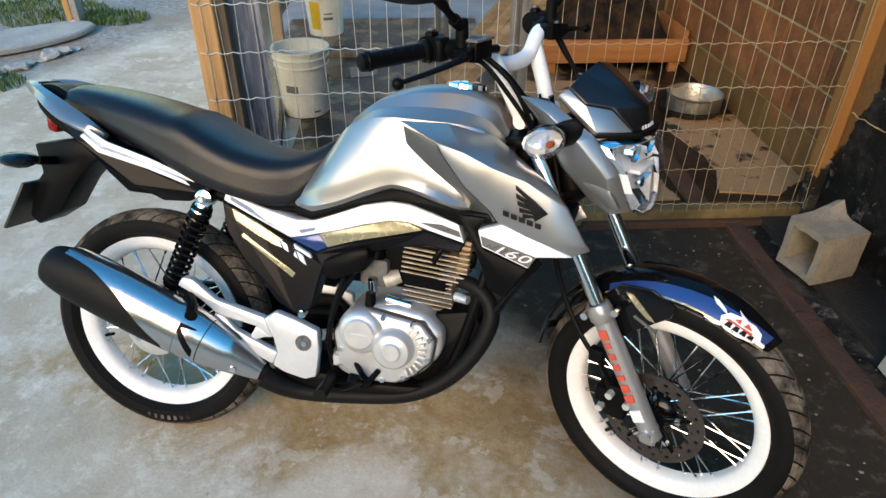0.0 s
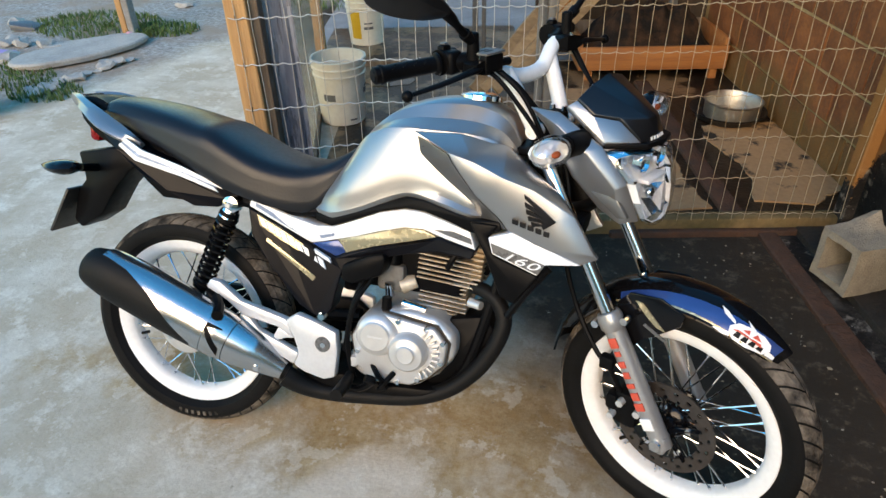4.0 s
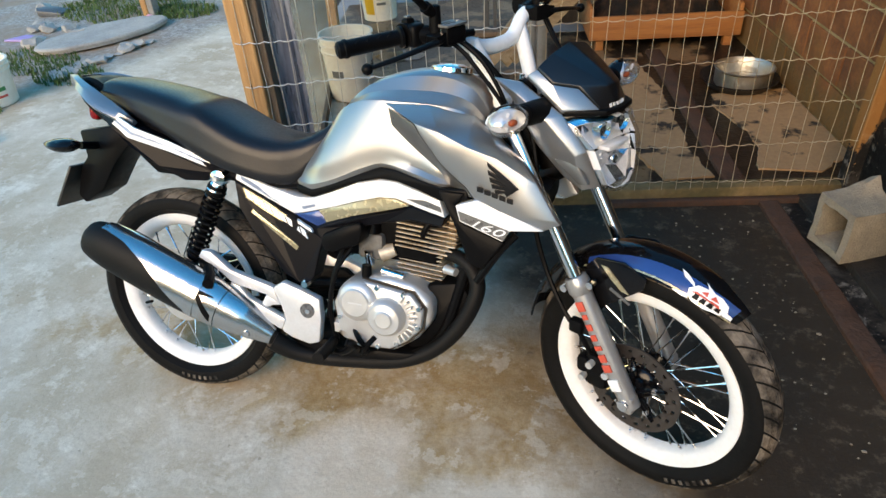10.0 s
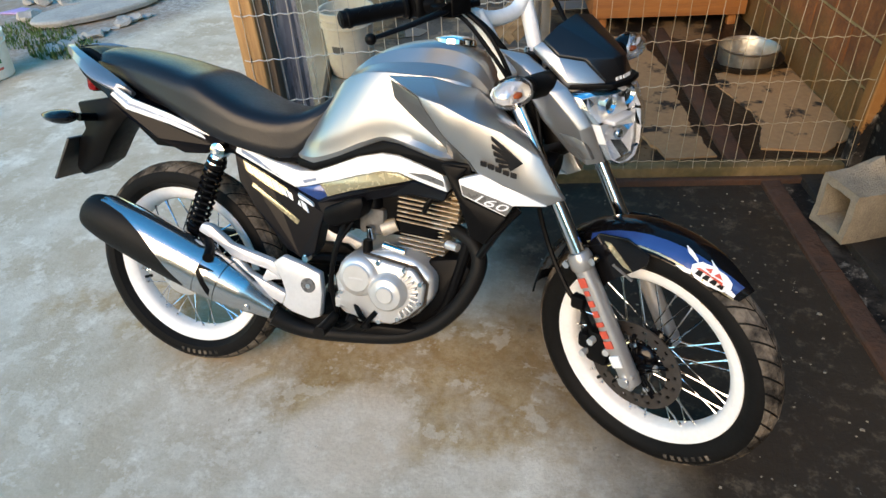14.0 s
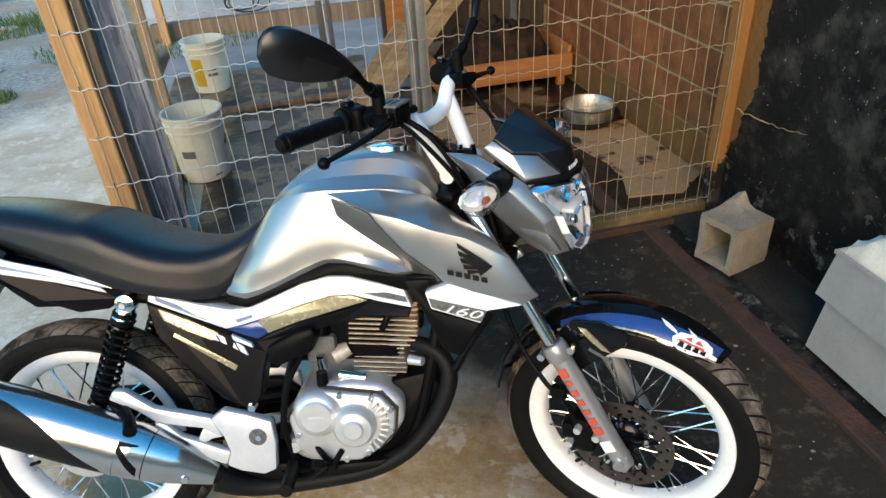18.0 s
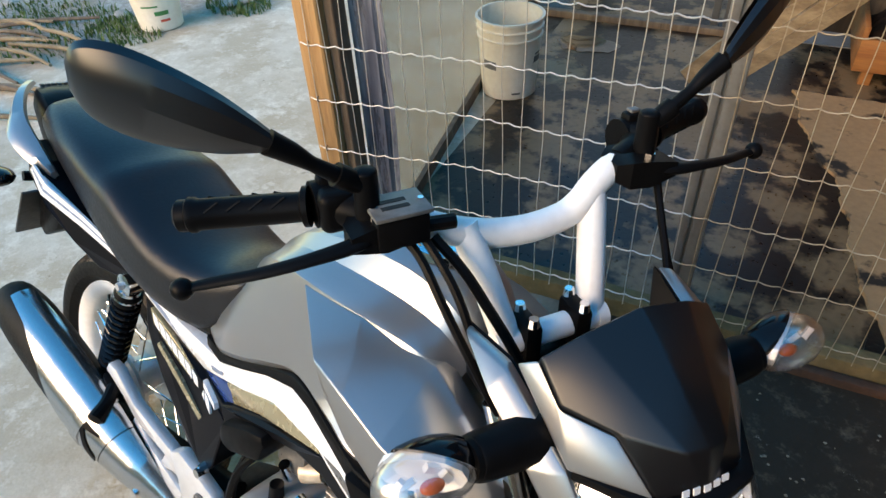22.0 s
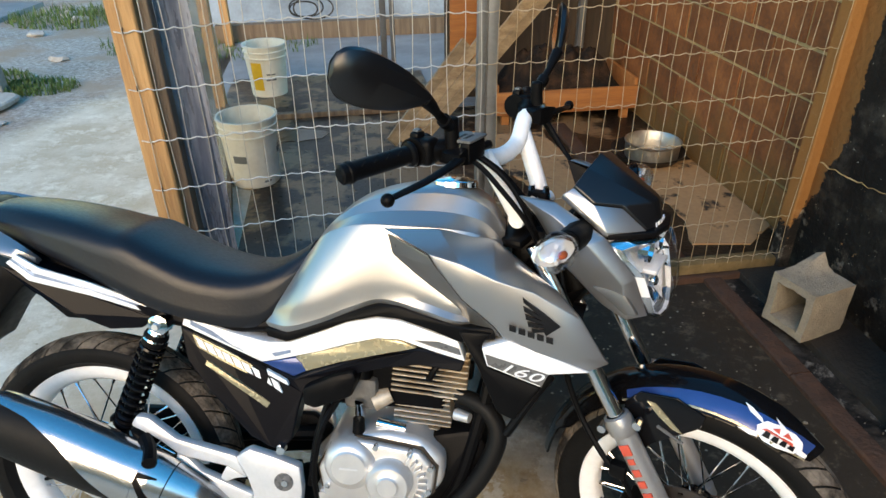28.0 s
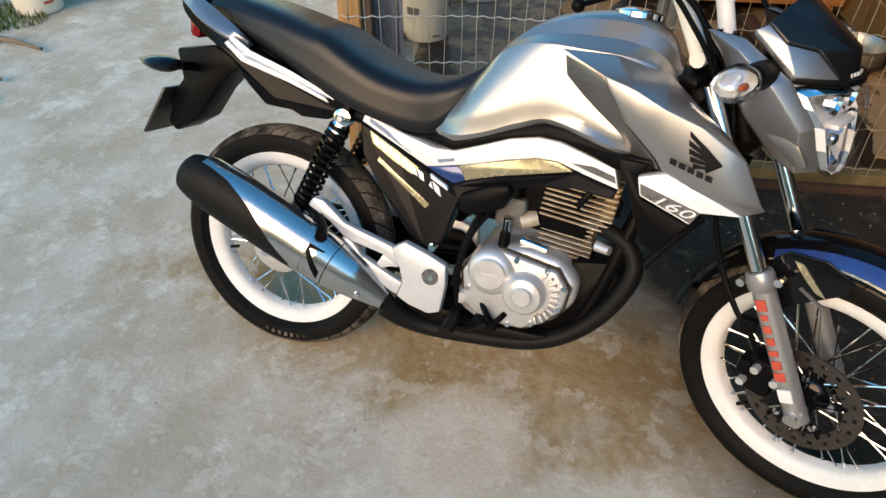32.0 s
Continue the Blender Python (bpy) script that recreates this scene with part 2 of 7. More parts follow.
def sheeting(name, colour, clear):
    """Thin weathered translucent roofing sheet."""
    m = mat(name, colour, 0.5, 0, 0.25, 4, 60, 0.1)
    nt = m.node_tree
    b, out = nt.nodes["Principled BSDF"], nt.nodes["Material Output"]
    tr, mx = nt.nodes.new("ShaderNodeBsdfTransparent"), nt.nodes.new("ShaderNodeMixShader")
    tr.inputs[0].default_value = (0.95, 0.95, 0.90, 1)
    mx.inputs[0].default_value = 1 - clear
    nt.links.new(tr.outputs[0], mx.inputs[1])
    nt.links.new(b.outputs[0], mx.inputs[2])
    nt.links.new(mx.outputs[0], out.inputs[0])
    return m


M_SHEET = sheeting("translucent_sheet", (0.50, 0.48, 0.42), 0.68)
M_FIBRE = mat("fibre_cement_panel", (0.29, 0.30, 0.31), 0.7, 0, 0.25, 3, 70, 0.2, (0.20, 0.205, 0.21))
M_WIRE = mat("mesh_wire", (0.66, 0.64, 0.58), 0.4, 0.5, 0.15, 20, 90, 0.05)
M_WIRE_RUSTY = mat("rusting_mesh_wire", (0.55, 0.46, 0.33), 0.5, 0.3, 0.3, 9, 60, 0.05, (0.34, 0.25, 0.15))
M_BRICK = mat("clay_brick", (0.25, 0.09, 0.028), 0.85, 0, 0.4, 7, 55, 0.5, (0.15, 0.05, 0.016), piece=0.24, moss=0.14)
M_MORTAR = mat("damp_mortar", (0.42, 0.29, 0.15), 0.9, 0, 0.35, 7, 60, 0.5, (0.28, 0.21, 0.09), moss=0.22)
def tarred(name, bare, on_post):
    """Black bitumen paint with scuffs and chips, ending in a ragged edge on bare clay or wood."""
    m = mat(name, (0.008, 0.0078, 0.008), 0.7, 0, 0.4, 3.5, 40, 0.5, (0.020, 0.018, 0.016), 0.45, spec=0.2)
    nt = m.node_tree
    b = nt.nodes["Principled BSDF"]
    src = b.inputs["Base Color"].links[0].from_socket
    tc = nt.nodes.new("ShaderNodeTexCoord")
    sp = nt.nodes.new("ShaderNodeSeparateXYZ")
    nt.links.new(tc.outputs["Object"], sp.inputs[0])
    def op(kind, a, c):
        x = nt.nodes.new("ShaderNodeMath")
        x.operation = kind
        for i, v in enumerate((a, c)):
            if isinstance(v, float):
                x.inputs[i].default_value = v
            else:
                nt.links.new(v, x.inputs[i])
        return x.outputs[0]
    def noise_of(scale, detail=7):
        n = nt.nodes.new("ShaderNodeTexNoise")
        n.inputs["Scale"].default_value, n.inputs["Detail"].default_value, n.inputs["Roughness"].default_value = scale, detail, 0.7
        nt.links.new(tc.outputs["Object"], n.inputs["Vector"])
        return n.outputs["Fac"]
    def over(mask, lo, hi, colour, base):
        r = nt.nodes.new("ShaderNodeMapRange")
        r.inputs["From Min"].default_value, r.inputs["From Max"].default_value = lo, hi
        nt.links.new(mask, r.inputs["Value"])
        x = nt.nodes.new("ShaderNodeMix")
        x.data_type = "RGBA"
        r.inputs["To Max"].default_value = 0.86
        nt.links.new(r.outputs[0], x.inputs["Factor"])
        nt.links.new(base, x.inputs["A"])
        x.inputs["B"].default_value = (*colour, 1)
        return x.outputs["Result"]
    col = over(noise_of(5.5, 11), 0.50, 0.68, (0.085, 0.074, 0.062), src)
    low = op("SUBTRACT", noise_of(9.0, 9), op("MULTIPLY", sp.outputs[2], 0.16))
    col = over(low, 0.545, 0.62, (0.20, 0.18, 0.155), col)
    col = over(noise_of(23.0, 3), 0.715, 0.735, (0.30, 0.17, 0.08), col)
    col = over(noise_of(60.0, 2), 0.70, 0.73, (0.34, 0.31, 0.27), col)
    wob = op("MULTIPLY", op("SUBTRACT", noise_of(14.0, 8), 0.5), 0.11)
    if on_post:
        edge = op("ADD", op("SUBTRACT", op("MULTIPLY", op("SUBTRACT", sp.outputs[2], 0.26), 0.35), op("SUBTRACT", sp.outputs[0], 2.30)), wob)
    else:
        edge = op("ADD", op("SUBTRACT", sp.outputs[1], op("MAXIMUM", op("MULTIPLY", op("SUBTRACT", sp.outputs[2], 0.25), -0.34), -0.115)), wob)
    col = over(edge, -0.001, 0.003, bare, col)
    nt.links.new(col, b.inputs["Base Color"])
    return m


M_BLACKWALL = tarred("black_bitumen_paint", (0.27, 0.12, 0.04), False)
M_TARPOST = tarred("half_tarred_wood", (0.27, 0.125, 0.04), True)
M_PLASTER = mat("bare_plaster", (0.42, 0.30, 0.21), 0.9, 0, 0.3, 9, 60, 0.4)
M_CEMENT = mat("grey_cement_block", (0.32, 0.28, 0.215), 0.95, 0, 0.35, 22, 150, 0.6, (0.24, 0.21, 0.165))
M_CARDBOARD = mat("muddy_board", (0.37, 0.225, 0.115), 0.85, 0, 0.3, 6, 40, 0.15, (0.02, 0.015, 0.011), 0.40, sharp=0.035)
M_KFLOOR = mat("wet_kennel_floor", (0.21, 0.135, 0.076), 0.34, 0, 0.35, 3.6, 40, 0.12, (0.016, 0.012, 0.010), 0.515, rough_var=0.2, sharp=0.035, spec=0.35)
M_WHITEPLASTIC = mat("white_bucket_plastic", (0.84, 0.80, 0.70), 0.4, 0, 0.08, 5, 40, 0.04, (0.74, 0.68, 0.56))
M_YELLOW = mat("yellow_label", (0.70, 0.42, 0.03), 0.5, 0, 0.12)
M_GREYINK = mat("grey_print", (0.16, 0.16, 0.15), 0.6, 0, 0.1)
M_GREEN = mat("green_print", (0.03, 0.22, 0.07), 0.6, 0, 0.1)
M_ALU = mat("dented_aluminium", (0.55, 0.52, 0.46), 0.42, 0.95, 0.2, 12, 50, 0.25)
M_BLACKBASIN = mat("black_rubber_basin", (0.012, 0.012, 0.013), 0.5, 0, 0.2)
M_BEDWOOD = wood("orange_bed_wood", (0.36, 0.145, 0.044), (0.27, 0.10, 0.03), along=0)
M_RAG = mat("dark_blanket", (0.010, 0.009, 0.009), 0.95, 0, 0.4, 9, 60, 0.6, (0.06, 0.032, 0.018), 0.42, spec=0.15)
M_RUST = mat("rusty_rail", (0.11, 0.05, 0.028), 0.8, 0.2, 0.4, 7, 60, 0.5, (0.06, 0.035, 0.025))
M_CLOTH = mat("cream_cloth", (0.74, 0.69, 0.57), 0.95, 0, 0.12, 7, 120, 0.3)
M_GREYBOX = mat("grey_plastic_tub", (0.36, 0.37, 0.36), 0.55, 0, 0.12)
M_LEAF = mat("grass_blade", (0.05, 0.115, 0.025), 0.8, 0, 0.3, 6, 30, 0, (0.10, 0.15, 0.04))
M_STONE = mat("pale_stone", (0.45, 0.43, 0.39), 0.9, 0, 0.3, 5, 60, 0.5, (0.34, 0.33, 0.31))
M_MUD = mat("wet_black_mud", (0.020, 0.015, 0.011), 0.4, 0, 0.4, 9, 60, 0.4, (0.055, 0.036, 0.022), 0.40, spec=0.3)
M_ROOF = mat("roof_sheet", (0.16, 0.12, 0.09), 0.8, 0, 0.3)
# blue of the sky's light on the far floor, put into the colour
M_BLUEWALL = mat("sky_blue_tint", (0.34, 0.44, 0.56), 0.7, 0, 0.25, 2.5, 30, 0.2, (0.20, 0.25, 0.31))
M_CABLE = mat("black_cable", (0.012, 0.012, 0.012), 0.5, 0, 0.1)
M_LILAC = mat("lilac_rag", (0.42, 0.32, 0.62), 0.9, 0, 0.15)
M_TERRACOTTA = mat("broken_tile", (0.42, 0.16, 0.10), 0.85, 0, 0.2)


# ---- shape helpers ----
def mesh_of(name, bm, material, smooth=True, angle=35):
    bmesh.ops.recalc_face_normals(bm, faces=bm.faces)
    me = bpy.data.meshes.new(name)
    for f in bm.faces:
        f.smooth = smooth
    if smooth:
        for e in bm.edges:
            if len(e.link_faces) == 2 and e.calc_face_angle(0) > radians(angle):
                e.smooth = False
    bm.to_mesh(me)
    bm.free()
    for x in (material if isinstance(material, (list, tuple)) else [material]):
        me.materials.append(x)
    return me


def part(name, bm, material, parent, label="", smooth=True, angle=35):
    ob = new(name, mesh_of(name, bm, material, smooth, angle))
    ob.parent = parent
    if label:
        tagged(ob, label)
    return ob


def thing(name, label, category, m=Matrix(), group="", kind=""):
    return tagged(place(new(name), m), label, category, group, kind)


def place(ob, m):
    ob.matrix_basis = m
    return ob


def solo(name, bm, material, label, category, m=Matrix(), group="", kind="", smooth=True):
    return tagged(place(new(name, mesh_of(name, bm, material, smooth)), m), label, category, group, kind)


def bevelled(bm, width, segments=2, angle=30):
    if width > 0:
        es = [e for e in bm.edges if len(e.link_faces) == 2 and e.calc_face_angle(0) > radians(angle)]
        bmesh.ops.bevel(bm, geom=es, offset=width, segments=segments, affect="EDGES", profile=0.5, clamp_overlap=True)
    return bm


def box(x0, x1, y0, y1, z0, z1, bevel=0.0, bm=None, segments=2):
    own = bmesh.new()
    m = Matrix.Translation(((x0 + x1) / 2, (y0 + y1) / 2, (z0 + z1) / 2)) @ Matrix.Diagonal((x1 - x0, y1 - y0, z1 - z0, 1))
    bmesh.ops.create_cube(own, size=1, matrix=m)
    bevelled(own, bevel, segments)
    return merged(bm, own)


def merged(bm, own):
    if bm is None:
        return own
    me = bpy.data.meshes.new("tmp")
    own.to_mesh(me)
    own.free()
    bm.from_mesh(me)
    bpy.data.meshes.remove(me)
    return bm


def loft(rings, close=True, caps=True, bm=None):
    """A skin over rings of points, all with the same count."""
    bm = bm or bmesh.new()
    vs = [[bm.verts.new(p) for p in r] for r in rings]
    n = len(rings[0])
    for a, b in zip(vs, vs[1:]):
        for i in range(n if close else n - 1):
            j = (i + 1) % n
            try:
                bm.faces.new((a[i], a[j], b[j], b[i]))
            except ValueError:
                pass
    if caps and close:
        for r in (vs[0], vs[-1]):
            try:
                bm.faces.new(r)
            except ValueError:
                pass
    return bm


def smooth_path(pts, n=8):
    """Catmull-Rom through the points."""
    P = [Vector(p) for p in pts]
    if len(P) < 3:
        return P
    P = [P[0] * 2 - P[1]] + P + [P[-1] * 2 - P[-2]]
    out = []
    for i in range(1, len(P) - 2):
        for k in range(n):
            t = k / n
            a, b, c, d = P[i - 1], P[i], P[i + 1], P[i + 2]
            out.append(0.5 * ((2 * b) + (c - a) * t + (2 * a - 5 * b + 4 * c - d) * t * t + (3 * b - a - 3 * c + d) * t ** 3))
    out.append(P[-2])
    return out


def tube(pts, r, n=10, bm=None, smooth=8, flat=1.0):
    """A round tube along the points; r is one radius or one for each point."""
    path = smooth_path(pts, smooth) if smooth else [Vector(p) for p in pts]
    if isinstance(r, (int, float)):
        rs = [r] * len(path)
    else:
        src = np.linspace(0, 1, len(r))
        rs = np.interp(np.linspace(0, 1, len(path)), src, r)
    rings = []
    up = Vector((0.13, 0.07, 1)).normalized()
    for i, p in enumerate(path):
        d = (path[min(i + 1, len(path) - 1)] - path[max(i - 1, 0)]).normalized()
        if abs(d.dot(up)) > 0.95 and i == 0:
            up = Vector((1, 0.1, 0.1)).normalized()
        s = d.cross(up).normalized()
        u = s.cross(d).normalized()
        up = u
        rings.append([p + (s * math.cos(a) + u * math.sin(a) * flat) * rs[i] for a in (2 * math.pi * k / n for k in range(n))])
    return loft(rings, bm=bm)


def cyl(p0, p1, r0, r1=None, n=16, bm=None):
    return tube([p0, p1], [r0, r0 if r1 is None else r1], n, bm, 0)


def lathe(profile, m=Matrix(), n=48, bm=None, closed=False):
    """Turns (radius, along) points round the local y axis."""
    rings = []
    for k in range(n):
        a = 2 * math.pi * k / n
        rings.append([m @ Vector((r * math.cos(a), y, r * math.sin(a))) for r, y in profile])
    rings.append(rings[0])
    own = bmesh.new()
    vs = [[own.verts.new(p) for p in r] for r in rings[:-1]]
    c = len(profile)
    for k in range(n):
        a, b = vs[k], vs[(k + 1) % n]
        for i in range(c if closed else c - 1):
            j = (i + 1) % c
            own.faces.new((a[i], a[j], b[j], b[i]))
    bmesh.ops.remove_doubles(own, verts=own.verts, dist=1e-5)
    return merged(bm, own)


def prism(poly, y0, y1, bevel=0.0, bm=None, axis="y", curve=None, segments=2):
    """A plate: a polygon in x, z (or x, y for axis z; y, z for axis x) between two depths; curve(x, z) shifts the depth."""
    own = bmesh.new()
    def at(a, b, d):
        s = curve(a, b) if curve else 0
        return {"y": (a, d + s, b), "z": (a, b, d + s), "x": (d + s, a, b)}[axis]
    lo = [own.verts.new(at(a, b, y0)) for a, b in poly]
    hi = [own.verts.new(at(a, b, y1)) for a, b in poly]
    own.faces.new(lo)
    own.faces.new(hi[::-1])
    n = len(poly)
    for i in range(n):
        own.faces.new((lo[i], hi[i], hi[(i + 1) % n], lo[(i + 1) % n]))
    bmesh.ops.recalc_face_normals(own, faces=own.faces)
    bevelled(own, bevel, segments)
    return merged(bm, own)


def ball(c, r, bm=None, u=16, v=10, scale=(1, 1, 1)):
    own = bmesh.new()
    bmesh.ops.create_uvsphere(own, u_segments=u, v_segments=v, radius=r, matrix=Matrix.Translation(c) @ Matrix.Diagonal((*scale, 1)))
    return merged(bm, own)


# ---- ground ----
def height_at(x, y):
    far = max(0.0, -x - 2.4)
    bumps = 0.03 * noise.noise(Vector((x * 0.9, y * 0.9, 0))) + 0.015 * noise.noise(Vector((x * 4, y * 4, 3)))
    return min(1.0, far / 1.2) * bumps


gb = bmesh.new()
xs = [-400, -120, -40, -20] + list(np.arange(-12, 4.01, 0.2)) + [8, 20, 60, 400]
ys = [-400, -60, -15, -6] + list(np.arange(-4, 9.01, 0.2)) + [14, 30, 90, 400]
grid = [[gb.verts.new((x, y, height_at(x, y) - 0.002)) for x in xs] for y in ys]
for r0, r1 in zip(grid, grid[1:]):
    for i in range(len(xs) - 1):
        gb.faces.new((r0[i], r0[i + 1], r1[i + 1], r1[i]))
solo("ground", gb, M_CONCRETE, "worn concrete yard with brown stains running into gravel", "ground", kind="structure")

# ---- kennel frame: u along the mesh front, v to the back ----
KM = pose(-0.2, 0.97, 0, 0, 0, 14.77)
WALL_U, BLACK_U = 2.50, 2.33


def kstruct(name, bm, material, label, category):
    return solo(name, bm, material, label, category, KM, kind="structure")


kstruct("kennel_floor", box(0.04, WALL_U, 0.06, 2.3, -0.05, 0.004), M_KFLOOR, "wet dark concrete kennel floor with mud stains", "floor")
kstruct("sill", box(-0.02, 2.34, 0.0, 0.07, -0.03, 0.065, 0.012), M_SILL, "mossy wooden sill beam under the mesh front", "sill")
brick_wall = kstruct("wall_brick", box(WALL_U, WALL_U + 0.16, 0.0, 2.62, -0.05, 2.3), M_MORTAR, "orange hollow clay brick wall with thick mortar", "wall")
wall_black = kstruct("wall_black", box(BLACK_U, BLACK_U + 0.3, -6.0, -0.002, -0.05, 2.5, 0.01), M_BLACKWALL, "rough wall painted with black bitumen", "wall")
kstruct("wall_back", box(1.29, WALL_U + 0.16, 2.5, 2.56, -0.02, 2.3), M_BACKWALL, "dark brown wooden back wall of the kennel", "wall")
# unseen roof, added to keep light off the far part of the kennel
kstruct("roof", box(1.32, 2.9, 0.12, 2.9, 2.2, 2.24), M_ROOF, "unseen brown roof added to shade the far part of the kennel", "roof")

# ---- motorcycle materials ----
M_SILVER = mat("silver_paint", (0.355, 0.358, 0.362), 0.32, 0.8, 0.03, 3, 7, 0.0, coat=0.3, rough_var=0.02)
M_SILVER_DARK = mat("grey_metallic_paint", (0.235, 0.233, 0.23), 0.36, 0.75, 0.03, 3, 7, 0.0, coat=0.3, rough_var=0.02)
M_SHIELD = mat("silver_heat_shield", (0.52, 0.525, 0.53), 0.19, 0.95, 0.03, 3, 7, 0.0, rough_var=0.02)
# near-white base stands in for bright reflections on lamp facets
M_LAMPMETAL = mat("lamp_glare_white", (0.93, 0.95, 0.97), 0.2, 0.12, 0.03, 5, 9, 0.0, rough_var=0.03)
M_WHITE = mat("white_paint", (0.87, 0.87, 0.86), 0.35, 0, 0.06, 20, 80, 0.0)
M_DECALW = mat("white_decal", (0.87, 0.88, 0.89), 0.25, 0, 0.04, 20, 80, 0.0, coat=0.5)
M_GLOSS = mat("gloss_black", (0.005, 0.005, 0.006), 0.12, 0, 0.1, 20, 90, 0.0, spec=0.22, coat=0.08, rough_var=0.05)
M_COVER = mat("semi_gloss_black", (0.005, 0.005, 0.007), 0.30, 0, 0.1, 20, 90, 0.0, spec=0.10, rough_var=0.04)
M_BLACK = mat("black_plastic", (0.0045, 0.0045, 0.005), 0.40, 0, 0.2, 14, 60, 0.03, spec=0.08)
M_SATIN = mat("satin_black_shell", (0.006, 0.006, 0.007), 0.3, 0, 0.1, 9, 40, 0.0, spec=0.5, rough_var=0.04)
M_MATT = mat("matt_black_exhaust", (0.007, 0.0068, 0.0066), 0.55, 0.0, 0.3, 14, 120, 0.06, spec=0.18)
M_VINYL = mat("seat_vinyl", (0.009, 0.010, 0.013), 0.36, 0, 0.15, 10, 160, 0.04, spec=0.36)
M_RUBBER = mat("tyre_rubber", (0.008, 0.008, 0.008), 0.6, 0, 0.3, 9, 90, 0.1, spec=0.1)
M_DUSTY = mat("dusty_tread", (0.21, 0.175, 0.14), 0.95, 0, 0.45, 16, 120, 0.35, (0.030, 0.027, 0.024), 0.52, sharp=0.12, spec=0.1)
M_CHROME = mat("chrome", (0.78, 0.78, 0.79), 0.10, 1.0, 0.05, 20, 90, 0.0, rough_var=0.05)
M_CAST = mat("cast_aluminium", (0.70, 0.70, 0.69), 0.36, 0.55, 0.10, 9, 40, 0.04)
M_CAST_WORN = mat("worn_cylinder_metal", (0.78, 0.70, 0.58), 0.42, 0.4, 0.25, 14, 70, 0.08, (0.44, 0.34, 0.23))
# darkened base paints in the shade between the cooling fins
M_CAST_DARK = mat("shade_dark_casting", (0.045, 0.034, 0.025), 0.7, 0.2, 0.3, 12, 60, 0.1)
M_LID = mat("worn_lid_metal", (0.15, 0.15, 0.145), 0.5, 0.1, 0.3, 30, 120, 0.05)
M_FORKGREY = mat("grey_fork_leg", (0.40, 0.40, 0.40), 0.35, 0.6, 0.08, 14, 120, 0.03)
M_SWING = mat("silver_painted_bracket", (0.76, 0.77, 0.78), 0.35, 0.35, 0.08, 14, 120, 0.03)
M_GOLD = mat("gold_decal", (0.46, 0.40, 0.26), 0.25, 0.5, 0.1, 12, 80, 0.0)
M_NAVY = mat("navy_decal", (0.02, 0.06, 0.22), 0.2, 0.2, 0.1, 12, 80, 0.0, coat=0.6)
M_BLUESTRIPE = mat("blue_grey_decal", (0.26, 0.33, 0.45), 0.25, 0.2, 0.06, 12, 80, 0.0)
M_GREYDECAL = mat("grey_decal", (0.13, 0.13, 0.13), 0.3, 0.2, 0.06, 12, 80, 0.0)
M_RED = mat("red_decal", (0.66, 0.09, 0.055), 0.4, 0, 0.08, 12, 80, 0.0)
M_INK = mat("black_decal", (0.006, 0.007, 0.009), 0.5, 0, 0.08, 12, 80, 0.0, spec=0.15)
M_DISC = mat("brake_disc_steel", (0.13, 0.11, 0.10), 0.4, 0.85, 0.2, 14, 160, 0.05)
M_CHANNEL = mat("dark_grey_channel", (0.17, 0.168, 0.166), 0.34, 0.7, 0.05, bump=0, coat=0.3)
M_PLATE = mat("plate_back", (0.03, 0.027, 0.024), 0.4, 0.0, 0.15)
M_AMBER = mat("amber_bulb", (0.62, 0.12, 0.03), 0.25, 0, 0.1)
M_REFLECTOR = mat("lamp_reflector", (0.88, 0.89, 0.91), 0.07, 1.0, 0.03, 20, 90, 0.0, rough_var=0.03)


def clear_plastic(name, tint=(0.95, 0.96, 0.97), haze=0.03, rough=0.03):
    m = bpy.data.materials.new(name)
    m.use_nodes = True
    nt = m.node_tree
    out = nt.nodes["Material Output"]
    nt.nodes.remove(nt.nodes["Principled BSDF"])
    tr, gl, mx, fr, ma = (nt.nodes.new("ShaderNode" + k) for k in ("BsdfTransparent", "BsdfGlossy", "MixShader", "LayerWeight", "Math"))
    tr.inputs[0].default_value = (*tint, 1)
    gl.inputs["Roughness"].default_value = rough
    fr.inputs[0].default_value = 0.2
    ma.operation, ma.inputs[1].default_value, ma.inputs[2].default_value = "MULTIPLY_ADD", 0.55, haze
    nt.links.new(fr.outputs["Facing"], ma.inputs[0])
    nt.links.new(ma.outputs[0], mx.inputs[0])
    nt.links.new(tr.outputs[0], mx.inputs[1])
    nt.links.new(gl.outputs[0], mx.inputs[2])
    nt.links.new(mx.outputs[0], out.inputs[0])
    return m


M_CLEAR = clear_plastic("clear_lens")
M_PRISM = clear_plastic("prismatic_lens", haze=0.34, rough=0.22)

# ---- motorcycle: x forward from the rear axle, y to its left, z up ----
BIKE = Matrix(((1.0, -0.0015, 0.0048, 0.0015), (0.0, 0.9525, 0.3046, 0.0938), (-0.005, -0.3046, 0.9525, 0.2934), (0, 0, 0, 1)))
RAKE = radians(24.5)
AXIS = Vector((-math.sin(RAKE), 0, math.cos(RAKE)))
PIVOT = Vector((1.2703, 0, -0.0204))
STEER = Matrix.Translation(PIVOT) @ Matrix.Rotation(radians(-29), 4, AXIS) @ Matrix.Translation(-PIVOT)
bike = thing("motorcycle", "silver and black street motorcycle with white rims on its side stand", "motorcycle", BIKE)


def bpart(name, bm, material, label="", parent=None, smooth=True, angle=35):
    return part(name, bm, material, parent or bike, label, smooth, angle)


def spart(name, bm, material, label="", parent=None, smooth=True, angle=35):
    """A part that turns with the handlebar."""
    bmesh.ops.transform(bm, matrix=STEER, verts=bm.verts)
    return part(name, bm, material, parent or bike, label, smooth, angle)


